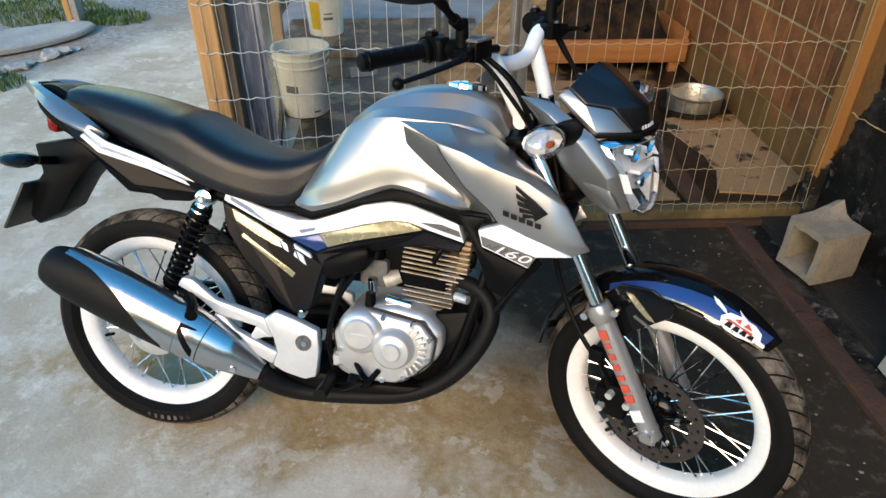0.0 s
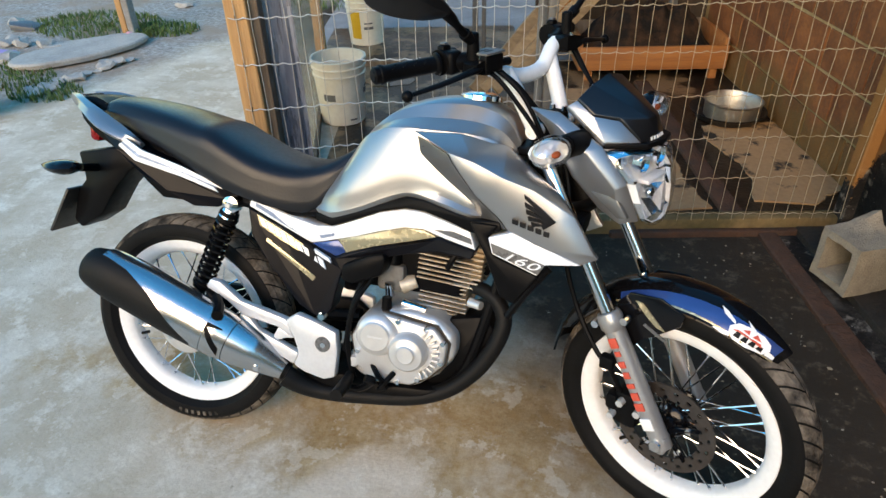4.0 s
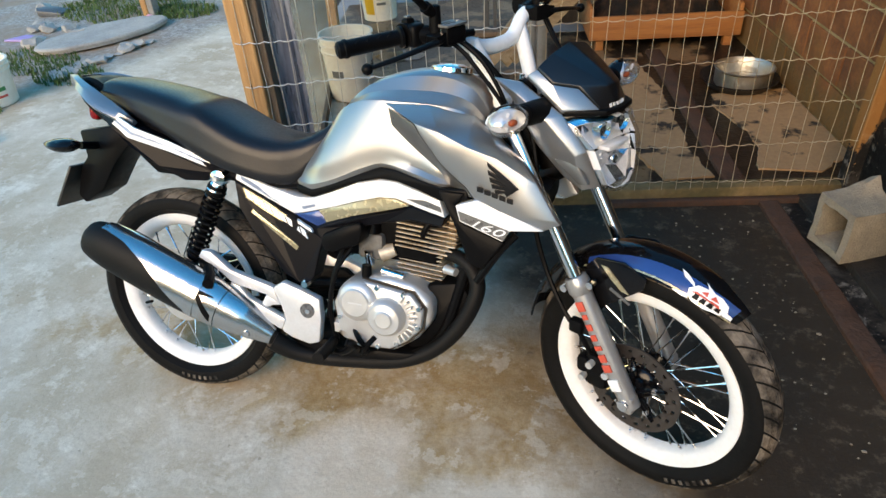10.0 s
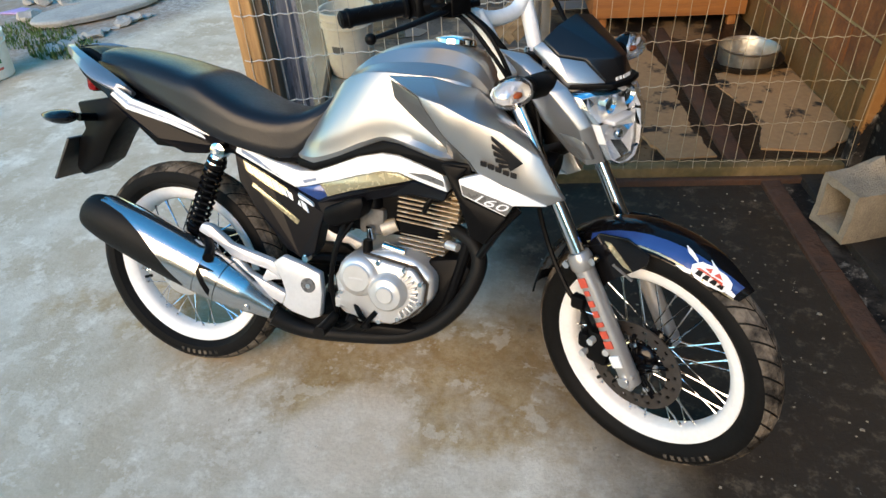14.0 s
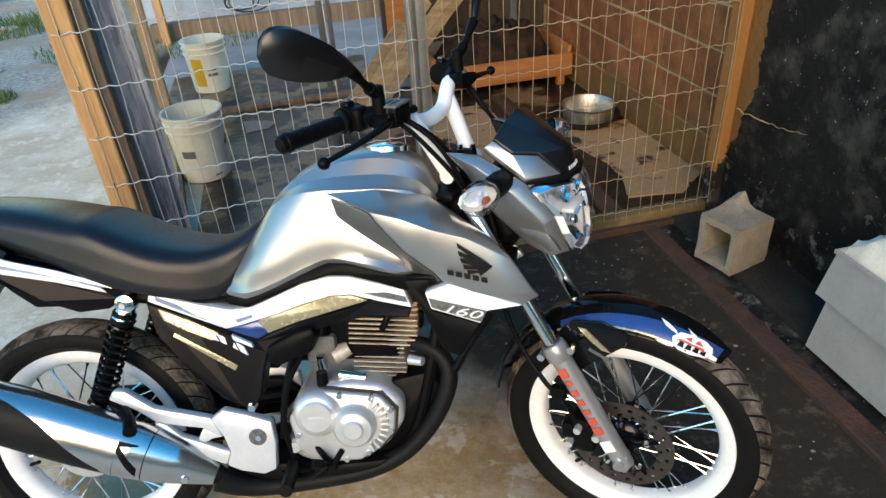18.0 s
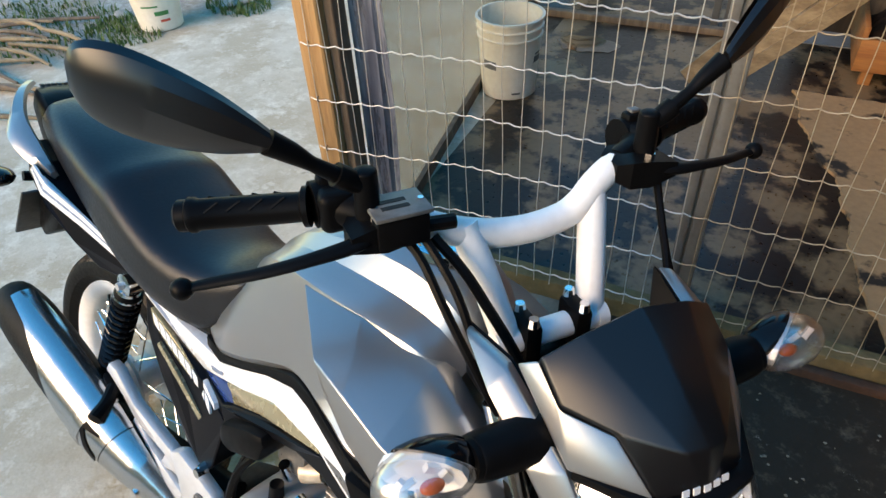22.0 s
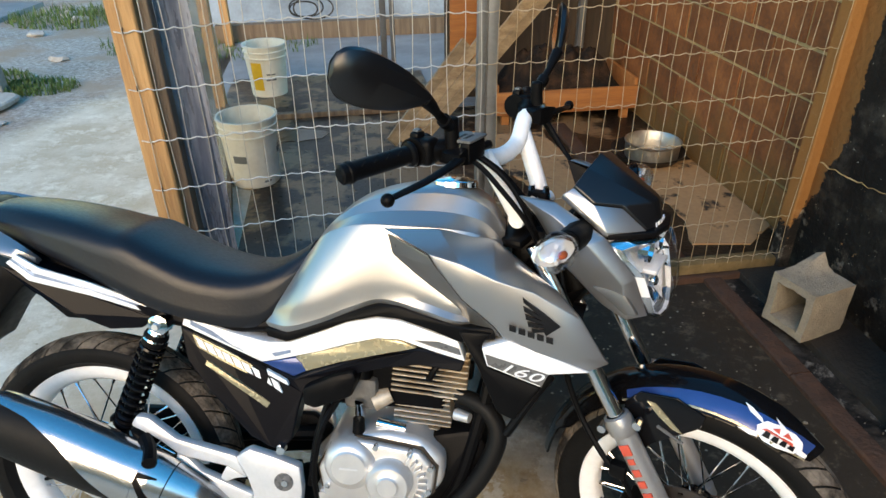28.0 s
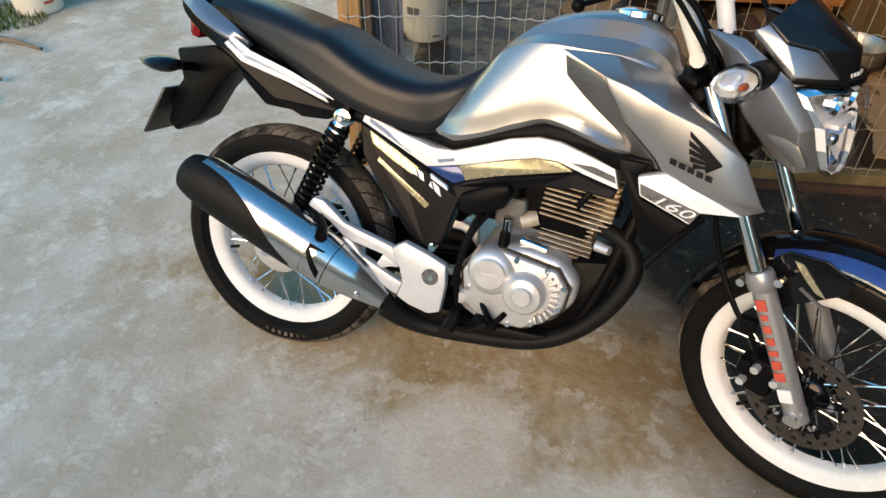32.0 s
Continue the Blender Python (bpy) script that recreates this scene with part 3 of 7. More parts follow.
def skin(rings, along=4, around=3, caps=True):
    """A smooth closed skin: rings are resampled round and along."""
    rr = []
    for r in rings:
        loop = [Vector(p) for p in r]
        ext = loop[-2:] + loop + loop[:2]
        out = []
        for i in range(2, len(ext) - 2):
            a, b, c, d = ext[i - 1], ext[i], ext[i + 1], ext[i + 2] if i + 2 < len(ext) else ext[-1]
            for k in range(around):
                t = k / around
                out.append(0.5 * ((2 * b) + (c - a) * t + (2 * a - 5 * b + 4 * c - d) * t * t + (3 * b - a - 3 * c + d) * t ** 3))
        rr.append(out)
    cols = [smooth_path([r[i] for r in rr], along) for i in range(len(rr[0]))]
    return loft([[c[k] for c in cols] for k in range(len(cols[0]))], caps=caps)


def mirror_ring(half):
    """A ring from its half: points (x, y, z) with y >= 0, from the top centre to the bottom."""
    left = [Vector(p) for p in half]
    right = [Vector((p[0], -p[1], p[2])) for p in half if p[1] > 1e-6]
    return left + right[::-1]


def sides(fn):
    for s in (-1, 1):
        fn(s)


# ---- wheels ----
def wheel(name, m, tyre_half, tyre_r, steer):
    put = spart if steer else bpart
    rim_profile = [(0.241, -0.028), (0.239, -0.031), (0.224, -0.0295), (0.210, -0.021), (0.204, -0.013), (0.203, 0.013), (0.210, 0.021),
                   (0.224, 0.0295), (0.239, 0.031), (0.241, 0.028), (0.233, 0.024), (0.226, 0.012), (0.226, -0.012), (0.233, -0.024)]
    rim = put(name, lathe(rim_profile, m, 72, closed=True), M_WHITE, "white painted spoked rim")
    w = tyre_half
    prof = [(0.234, -0.024), (0.243, -0.030), (0.256, -w * 0.93), (0.272, -w), (0.287, -w * 0.93), (tyre_r - 0.011, -w * 0.72), (tyre_r - 0.003, -w * 0.38), (tyre_r, 0)]
    prof = prof + [(r, -y) for r, y in prof[-2::-1]]
    put("tyre", lathe(prof, m, 72), M_RUBBER, "black rubber tyre with a dusty tread", rim)
    # tread blocks
    tb = bmesh.new()
    cross = ((0.05, tyre_r - 0.0003), (0.38, tyre_r - 0.003), (0.72, tyre_r - 0.011), (0.90, tyre_r - 0.0195))
    for k in range(44):
        a = 2 * math.pi * k / 44
        for s in (-1, 1):
            for wide in (0.122,):
                top, low = [], []
                for f, r in cross:
                    sh = 0.16 * f
                    for g in (a + sh, a + sh + wide):
                        top.append(tb.verts.new(m @ Vector(((r + 0.0012) * math.cos(g), s * w * f, (r + 0.0012) * math.sin(g)))))
                        low.append(tb.verts.new(m @ Vector(((r - 0.003) * math.cos(g), s * w * f, (r - 0.003) * math.sin(g)))))
                for i in range(3):
                    tb.faces.new((top[2 * i], top[2 * i + 1], top[2 * i + 3], top[2 * i + 2]))
                    for e in (0, 1):
                        tb.faces.new((top[2 * i + e], low[2 * i + e], low[2 * i + 2 + e], top[2 * i + 2 + e]))
                for e in (0, 6):
                    tb.faces.new((top[e], low[e], low[e + 1], top[e + 1]))
    put("tread", tb, M_DUSTY, "worn dusty tread blocks", rim, False)
    # printed name on the flank, as bars
    nb = bmesh.new()
    for k in range(7):
        a = radians(-32 - k * 4.2)
        t = m @ Matrix.Rotation(-a, 4, "Y") @ Matrix.Translation((0.272, -w * 1.0, 0))
        own = box(-0.006, 0.006, -0.0010, 0.0006, -0.0045, 0.0045)
        bmesh.ops.transform(own, matrix=t, verts=own.verts)
        merged(nb, own)
    put("flank_marking", nb, M_DUSTY, "raised grey flank lettering", rim, False)
    hub_r = 0.045 if steer else 0.075
    hub = [(0.0, -0.062), (0.018, -0.062), (0.024, -0.052), (hub_r * 0.8, -0.048), (hub_r, -0.036), (hub_r, -0.028), (hub_r * 0.65, -0.02),
           (hub_r * 0.65, 0.02), (hub_r, 0.028), (hub_r, 0.036), (hub_r * 0.8, 0.048), (0.024, 0.052), (0.018, 0.062), (0, 0.062)]
    put("hub", lathe(hub, m, 32), M_GLOSS if steer else M_CAST, "wheel hub", rim)
    spoke_mesh = None
    for k in range(36):
        a = 2 * math.pi * k / 36
        s = -1 if k % 2 else 1
        cross = (0.42 if k % 4 < 2 else -0.42)
        p0 = Vector((hub_r * math.cos(a), s * 0.032, hub_r * math.sin(a)))
        p1 = Vector((0.206 * math.cos(a + cross), s * 0.006, 0.206 * math.sin(a + cross)))
        sb = cyl(p0, p1, 0.0019, n=6)
        q = p1 + (p0 - p1).normalized() * 0.013
        cyl(p1, q, 0.0034, n=6, bm=sb)
        bmesh.ops.transform(sb, matrix=m, verts=sb.verts)
        put("spoke", sb, M_CHROME, "", rim)
    v = m @ Matrix.Rotation(radians(118), 4, "Y")
    vb = cyl(v @ Vector((0.203, -0.002, 0)), v @ Vector((0.172, -0.008, 0)), 0.0045, n=8)
    put("valve", vb, M_BLACK, "black rubber valve stem", rim)
    return rim


rear_wheel = wheel("rear_wheel", Matrix.Rotation(0.7, 4, "Y"), 0.049, 0.309, False)
front_wheel = wheel("front_wheel", Matrix.Translation((1.315, 0, 0)) @ Matrix.Rotation(0.2, 4, "Y"), 0.046, 0.309, True)

# brake disc with holes, carrier and bolts
db = bmesh.new()
AX = Vector((1.315, 0, 0))
DY = -0.066
N = 60
rads = [0.082, 0.091, 0.099, 0.107, 0.118]
ringv = [[[db.verts.new(AX + Vector((r * math.cos(2 * math.pi * k / N), DY + d, r * math.sin(2 * math.pi * k / N)))) for k in range(N)] for r in rads] for d in (-0.002, 0.002)]
for j in range(len(rads) - 1):
    for k in range(N):
        if (j in (0, 2)) and k % 3 == (0 if j == 0 else 1):
            continue
        n = (k + 1) % N
        for side in ringv:
            db.faces.new((side[j][k], side[j][n], side[j + 1][n], side[j + 1][k]))
for j in (0, len(rads) - 1):
    for k in range(N):
        n = (k + 1) % N
        db.faces.new((ringv[0][j][k], ringv[0][j][n], ringv[1][j][n], ringv[1][j][k]))
spart("brake_disc", db, M_DISC, "drilled brown-grey steel brake disc", front_wheel, False)
cb = lathe([(0.0, DY + 0.004), (0.03, DY + 0.004), (0.03, DY - 0.004), (0.0, DY - 0.004)], Matrix.Translation(AX), 24)
for k in range(5):
    a = 2 * math.pi * k / 5 + 0.4
    d = Vector((math.cos(a), 0, math.sin(a)))
    tube([AX + d * 0.02 + Vector((0, DY, 0)), AX + d * 0.088 + Vector((0, DY, 0))], [0.017, 0.012], 8, cb, 0, 0.35)
carrier = spart("disc_carrier", cb, M_GLOSS, "gloss black disc carrier", front_wheel)
for k in range(5):
    a = 2 * math.pi * k / 5 + 0.4
    d = AX + Vector((math.cos(a) * 0.062, DY - 0.006, math.sin(a) * 0.062))
    spart("bolt", cyl(d, d + Vector((0, -0.006, 0)), 0.009, 0.007, 8), M_CHROME, "", carrier)

# ---- fork, mudguard, caliper ----
FD = Vector((-0.487, 0, 0.873))
def fork_leg(s):
    y = 0.098 * s
    base = Vector((1.322, y, -0.012))
    at = lambda d: base + FD * d
    leg = cyl(at(-0.018), at(0.31), 0.0225, 0.0235, 20)
    lathe_m = Matrix.Translation(at(0.31)) @ FD.to_track_quat("Y", "Z").to_matrix().to_4x4()
    lathe([(0.0235, -0.03), (0.0285, -0.022), (0.0285, 0.0), (0.0255, 0.012), (0.019, 0.014)], lathe_m, 20, leg)
    box(base.x - 0.018, base.x + 0.018, y - 0.017, y + 0.017, base.z - 0.03, base.z + 0.02, 0.008, leg)
    low = spart("fork_leg", leg, M_FORKGREY, "grey painted lower fork leg")
    spart("fork_tube", cyl(at(0.31), at(0.70), 0.0165, n=16), M_CHROME, "chromed upper fork tube")
    for d, off in ((0.30, 0.034), (0.30, -0.034)):
        p = at(d) + Vector((off, 0, off * 0.5))
        spart("bolt", cyl(p + Vector((0, -0.008 * s, 0)), p + Vector((0, 0.014 * s, 0)), 0.009, n=8), M_CHROME, "", low)
    if s < 0:
        # red lettering along the leg, as slanted bars, and a small label
        for k, (h, w) in enumerate(((0.03, 0.013), (0.016, 0.009), (0.02, 0.01), (0.02, 0.01), (0.015, 0.012), (0.024, 0.012), (0.024, 0.014))):
            p = at(0.255 - k * 0.0265)
            own = box(-w * 0.85, w * 0.7, -0.0252, -0.0205, -h / 2.5, h / 2.5, 0.001)
            bmesh.ops.transform(own, matrix=Matrix.Translation(p) @ Matrix.Rotation(radians(-29), 4, "Y"), verts=own.verts)
            spart("sticker_bar", own, M_RED, "red sticker bar", low)
        own = box(-0.014, 0.014, -0.0258, -0.0205, -0.015, 0.015, 0.002)
        bmesh.ops.transform(own, matrix=Matrix.Translation(at(0.052)) @ Matrix.Rotation(radians(-29), 4, "Y"), verts=own.verts)
        spart("label", own, M_DECALW, "small white label", low)
        p = at(0.0)
        spart("axle_nut", cyl(p + Vector((0, -0.03, 0)), p + Vector((0, 0.01, 0)), 0.013, 0.011, 10), M_CHROME, "axle end", low)
    return low


sides(fork_leg)
spart("axle", cyl((1.315, -0.1, 0), (1.315, 0.1, 0), 0.008, n=12), M_CHROME)
# triple clamp
for d, r in ((0.62, 0.022), (0.79, 0.02)):
    c = Vector((1.322, 0, -0.012)) + FD * d
    spart("triple_clamp", box(c.x - 0.045, c.x + 0.02, -0.085 - r, 0.085 + r, c.z - 0.085 - r / 2, c.z - 0.085 + r / 2, 0.008), M_BLACK)

# front mudguard: an arched shell over the wheel
def guard_ring(a, half, r, drop):
    c = Vector((1.315, 0, 0.0))
    out = []
    K = 9
    for i in range(K):
        t = -1 + 2 * i / (K - 1)
        rr = r - drop * abs(t) ** 2.4
        out.append(c + Vector((rr * math.cos(a), half * t, rr * math.sin(a))))
    return out
gr = []
for k in range(25):
    a = radians(52 + (168 - 52) * k / 24)
    f = k / 24
    half = 0.052 + 0.014 * math.sin(math.pi * min(1, f * 1.2)) - (0.03 * max(0, 0.12 - f) / 0.12)
    gr.append((a, half, 0.335 + 0.016 * math.sin(math.pi * f) + (0.02 * (f - 0.75) if f > 0.75 else 0), 0.038 if f < 0.85 else 0.02))
outer = [guard_ring(*g) for g in gr]
inner = [guard_ring(a, h - 0.004, r - 0.004, d) for a, h, r, d in gr]
fb = loft([o + i[::-1] for o, i in zip(outer, inner)])
guard = spart("front_mudguard", fb, M_GLOSS, "gloss black front mudguard with stickers")
# side apron of the mudguard to the fork
for s in (-1, 1):
    ap = prism([(1.172, 0.285), (1.20, 0.318), (1.27, 0.328), (1.325, 0.305), (1.318, 0.275), (1.235, 0.205), (1.205, 0.165), (1.175, 0.215)], s * 0.064, s * 0.070, 0.003)
    spart("apron", ap, M_GLOSS, "gloss black side apron", guard)


def guard_strip(a0, a1, t0a, t1a, t0b, t1b, lift=0.0016, n=10):
    """A sticker on the mudguard's skin between two angles and two cross positions."""
    bm = bmesh.new()
    rows = []
    for k in range(n + 1):
        f = k / n
        a = a0 + (a1 - a0) * f
        u0, u1 = t0a + (t0b - t0a) * f, t1a + (t1b - t1a) * f
        fa = (math.degrees(a) - 52) / 116 * 24
        i = max(0, min(23, int(fa)))
        w = fa - i
        A, half, r, d = [gr[i][q] + (gr[i + 1][q] - gr[i][q]) * w for q in range(4)]
        row = []
        for q in range(7):
            t = u0 + (u1 - u0) * q / 6
            rr = r - d * abs(t) ** 2.4 + lift
            row.append(bm.verts.new(Vector((1.315, 0, 0)) + Vector((rr * math.cos(a), (half + lift) * t, rr * math.sin(a)))))
        rows.append(row)
    for x, y in zip(rows, rows[1:]):
        for q in range(6):
            bm.faces.new((x[q], x[q + 1], y[q + 1], y[q]))
    return bm


spart("blue_sticker", guard_strip(radians(116), radians(55), -0.92, -0.75, -0.93, -0.40), M_NAVY, "navy blue sticker with a thin edge", guard)
spart("edge_line", guard_strip(radians(118), radians(54), -0.97, -0.93, -0.97, -0.93, 0.002), M_GOLD, "thin pale line", guard)
def guard_poly(pts, lift):
    """A small cut-out sticker on the mudguard: corners as (degrees, cross position)."""
    bm = bmesh.new()
    vs = []
    mid = [sum(p[i] for p in pts) / len(pts) for i in (0, 1)]
    for deg, t in pts + [mid]:
        deg = 57 + (deg - 46) * 0.85
        fa = (deg - 52) / 116 * 24
        i = max(0, min(23, int(fa)))
        w = fa - i
        A, half, r, d = [gr[i][q] + (gr[i + 1][q] - gr[i][q]) * w for q in range(4)]
        rr = r - d * abs(t) ** 2.4 + lift
        vs.append(bm.verts.new(Vector((1.315, 0, 0)) + Vector((rr * math.cos(radians(deg)), (half + lift) * t, rr * math.sin(radians(deg))))))
    for i in range(len(pts)):
        bm.faces.new((vs[i], vs[(i + 1) % len(pts)], vs[-1]))
    return bm


fs = guard_poly([(64, -0.93), (65, -0.80), (62.5, -0.62), (58, -0.54), (52, -0.52), (48, -0.62), (46.5, -0.78), (48, -0.95), (55, -1.0), (61, -1.0)], 0.0030)
for pp in ([(63, -0.72), (69, -0.62), (71.5, -0.45), (68.5, -0.50), (64.5, -0.62)], [(64, -0.92), (69, -0.97), (71, -1.0), (66, -1.02), (63, -0.99)], [(58, -0.55), (60.5, -0.40), (55.5, -0.53)], [(47, -0.80), (43.5, -0.83), (43, -0.92), (47.5, -0.93)]):
    merged(fs, guard_poly(pp, 0.0032))
face = spart("cutout_sticker", fs, M_DECALW, "white cut-out sticker with red and black marks", guard, False)
for k in range(4):
    d0 = 62 - 3.4 * k
    spart("dark_mark", guard_poly([(d0, -0.94 + 0.01 * k), (d0 - 0.6, -0.82), (d0 - 2.4, -0.81), (d0 - 2.9, -0.93)], 0.0042), M_INK, "", face, False)
for pp in ([(60, -0.72), (57.5, -0.62), (56.8, -0.74)], [(55.5, -0.74), (54.5, -0.61), (51.5, -0.72)], [(63.2, -0.84), (61.5, -0.78), (51.0, -0.77), (50, -0.84), (51.5, -0.80), (61.5, -0.805)]):
    spart("red_mark", guard_poly(pp, 0.0044), M_RED, "", face, False)
pale = prism([(1.215, 0.305), (1.232, 0.304), (1.288, 0.252), (1.268, 0.256), (1.240, 0.278)], -0.0725, -0.069, 0)
spart("pale_flash", pale, M_GOLD, "pale gold flash sticker", guard)
line2 = prism([(1.238, 0.250), (1.242, 0.256), (1.292, 0.232), (1.289, 0.226)], -0.0725, -0.069, 0)
spart("small_script", line2, M_GREYDECAL, "small grey script bar", guard)

# caliper with bracket and hose
cal = box(1.20, 1.262, -0.105, -0.045, -0.02, 0.075, 0.014)
box(1.185, 1.215, -0.115, -0.07, 0.02, 0.065, 0.01, cal)
box(1.24, 1.285, -0.1, -0.08, 0.03, 0.06, 0.006, cal)
caliper = spart("brake_caliper", cal, M_BLACK, "black front brake caliper")
for p in ((1.205, 0.01), (1.225, 0.055), (1.268, 0.045)):
    spart("bolt", cyl((p[0], -0.122, p[1]), (p[0], -0.1, p[1]), 0.009, n=8), M_CAST, "", caliper)
spart("brake_hose", tube([(1.215, -0.1, 0.075), (1.19, -0.11, 0.13), (1.15, -0.112, 0.17), (1.09, -0.1, 0.25), (1.05, -0.095, 0.36), (1.045, -0.08, 0.46), (1.0, -0.06, 0.6), (0.93, -0.1, 0.72), (0.885, -0.13, 0.77)], 0.0062, 8), M_BLACK, "black brake hose")
spart("hose_clip", box(1.165, 1.2, -0.122, -0.098, 0.13, 0.165, 0.006), M_BLACK)

# ---- headlamp and cowl ----
def half_ring(x, pts):
    return mirror_ring([(x + dx, y, z) for dx, y, z in pts])
def facets(verts, faces, inward, both=True, bm=None):
    """A folded panel with thickness; both: its mirror image across the middle too, joined."""
    own = bmesh.new()
    for s in ((1, -1) if both else (1,)):
        top = [own.verts.new((x, y * s, z)) for x, y, z in verts]
        low = [own.verts.new((x + inward[0], (y + inward[1]) * s if abs(y) > 1e-6 else 0, z + inward[2])) for x, y, z in verts]
        count = {}
        for f in faces:
            own.faces.new([top[k] for k in f])
            own.faces.new([low[k] for k in f[::-1]])
            for a, b in zip(f, f[1:] + f[:1]):
                count.setdefault(frozenset((a, b)), []).append((a, b))
        for k, v in count.items():
            if len(v) == 1:
                a, b = v[0]
                if abs(verts[a][1]) < 1e-6 and abs(verts[b][1]) < 1e-6:
                    continue
                own.faces.new((top[a], low[a], low[b], top[b]))
    bmesh.ops.remove_doubles(own, verts=own.verts, dist=1e-5)
    bmesh.ops.recalc_face_normals(own, faces=own.faces)
    es = [e for e in own.edges if len(e.link_faces) == 2 and e.calc_face_angle(0) > radians(8)]
    bmesh.ops.bevel(own, geom=es, offset=0.0028, segments=2, affect="EDGES", profile=0.5, clamp_overlap=True)
    return merged(bm, own)


cheek_v = [(0.970, 0.133, 0.706), (1.032, 0.117, 0.700), (1.122, 0.101, 0.642), (1.178, 0.090, 0.569), (1.199, 0.065, 0.486), (1.164, 0.082, 0.476), (1.118, 0.084, 0.498),
           (1.052, 0.090, 0.558), (0.998, 0.112, 0.662), (1.035, 0.140, 0.682), (1.098, 0.130, 0.634), (1.160, 0.108, 0.560)]
cheek_f = [(0, 1, 9), (1, 2, 10, 9), (2, 3, 11, 10), (0, 9, 8), (9, 10, 7, 8), (10, 11, 6, 7), (11, 3, 4, 5), (11, 5, 6)]
cowl = spart("headlamp_cowl", facets(cheek_v, cheek_f, (-0.012, -0.012, -0.002)), M_SILVER, "silver folded headlamp cowl", None, True, 30)
spart("cowl_liner", facets([(x - 0.0130, y - 0.0130, z - 0.002) for x, y, z in cheek_v], cheek_f, (-0.002, -0.002, 0.0)), M_BLACK, "black inner liner of the cowl", cowl, True, 30)
fin_v = [(1.042, 0.113, 0.716), (1.057, 0.100, 0.727), (1.096, 0.099, 0.700), (1.136, 0.064, 0.689), (1.181, 0.049, 0.646), (1.123, 0.103, 0.650)]
spart("upper_fin", facets(fin_v, [(0, 1, 2, 5), (2, 3, 4, 5)], (-0.006, -0.006, -0.010)), M_SILVER, "silver panel beside the visor", cowl, True, 30)
core = [
    half_ring(1.03, [(0, 0, 0.66), (0, 0.06, 0.66), (0, 0.10, 0.65), (0, 0.10, 0.62), (0, 0.07, 0.57), (0, 0, 0.56)]),
    half_ring(1.075, [(0, 0, 0.67), (0, 0.05, 0.67), (0, 0.082, 0.64), (0, 0.085, 0.57), (0, 0.06, 0.51), (0, 0, 0.50)]),
    half_ring(1.112, [(0, 0, 0.635), (0, 0.045, 0.635), (0, 0.07, 0.615), (0, 0.07, 0.56), (0, 0.05, 0.495), (0, 0, 0.485)])]
spart("lamp_body", skin(core, 3, 2), M_BLACK, "black lamp housing", cowl)
lens = [
    half_ring(1.176, [(0.008, 0, 0.638), (0.002, 0.05, 0.636), (-0.060, 0.100, 0.632), (-0.004, 0.089, 0.571), (0.024, 0.062, 0.488), (0.034, 0, 0.466)]),
    half_ring(1.196, [(0.006, 0, 0.634), (0.000, 0.046, 0.630), (-0.046, 0.094, 0.622), (-0.004, 0.084, 0.57), (0.014, 0.058, 0.487), (0.022, 0, 0.468)]),
    half_ring(1.220, [(-0.006, 0, 0.618), (-0.010, 0.036, 0.614), (-0.030, 0.066, 0.603), (-0.008, 0.062, 0.565), (0.0, 0.038, 0.502), (0.004, 0, 0.492)]),
    half_ring(1.229, [(-0.006, 0, 0.59), (-0.007, 0.015, 0.588), (-0.012, 0.027, 0.58), (-0.004, 0.026, 0.56), (0, 0.016, 0.532), (0, 0, 0.528)]),
]
lens_ob = spart("headlamp_lens", skin(lens, 5, 4), M_CLEAR, "clear faceted headlamp lens", cowl, True, 60)
lens_ob.visible_shadow = False
# pale rim wall, added inside the lens to brighten it up to the edge
def inset(ring, k):
    return [Vector((p[0] - 0.002, p[1] * k, 0.553 + (p[2] - 0.553) * k)) for p in ring]
rim_bm = skin([inset(lens[0], 0.965), inset(lens[1], 0.95), inset(lens[1], 0.93), inset(lens[0], 0.94)], 1, 2, False)
rim_rnd = random.Random(8)
for fc in rim_bm.faces:
    fc.material_index = int(rim_rnd.random() < 0.5)
spart("lamp_rim", rim_bm, [M_LAMPMETAL, M_REFLECTOR], "pale rim added inside the lens to brighten its edge", cowl, False)
# pocket of the lamp: many small flat facets round an upper and a lower bowl, mirrors mixed with glare-white ones
rnd = random.Random(21)
def pocket(z0, z1, half, depth, nz, ny, jitter):
    """A bowl of flat facets, mirror and glare-white, that share their corners."""
    bm = bmesh.new()
    grid = []
    for i in range(nz + 1):
        z = z0 + (z1 - z0) * i / nz
        row = []
        for j in range(ny + 1):
            t = -1 + 2 * j / ny
            f, w = i / nz, half(i / nz)
            edge = np.interp(z, [0.468, 0.50, 0.57, 0.61, 0.64], [1.198, 1.192, 1.178, 1.160, 1.148])
            x = edge - depth * (1 - abs(t) ** 2) * math.sin(math.pi * min(1, max(0, f * 0.9 + 0.05))) - 0.030 * abs(t) ** 1.6 * np.interp(z, [0.48, 0.57, 0.64], [0.0, 0.05, 1.0])
            inner = 0 < i < nz and 0 < j < ny
            row.append(bm.verts.new((x + rnd.uniform(-jitter, jitter) * inner, t * w + rnd.uniform(-0.006, 0.006) * inner, z + rnd.uniform(-0.006, 0.006) * inner)))
        grid.append(row)
    for i in range(nz):
        for j in range(ny):
            a, b, c, d = grid[i][j], grid[i][j + 1], grid[i + 1][j + 1], grid[i + 1][j]
            for tri in (((a, b, c), (a, c, d)) if (i + j) % 2 else ((a, b, d), (b, c, d))):
                bm.faces.new(tri).material_index = int(rnd.random() < 0.30)
    return bm
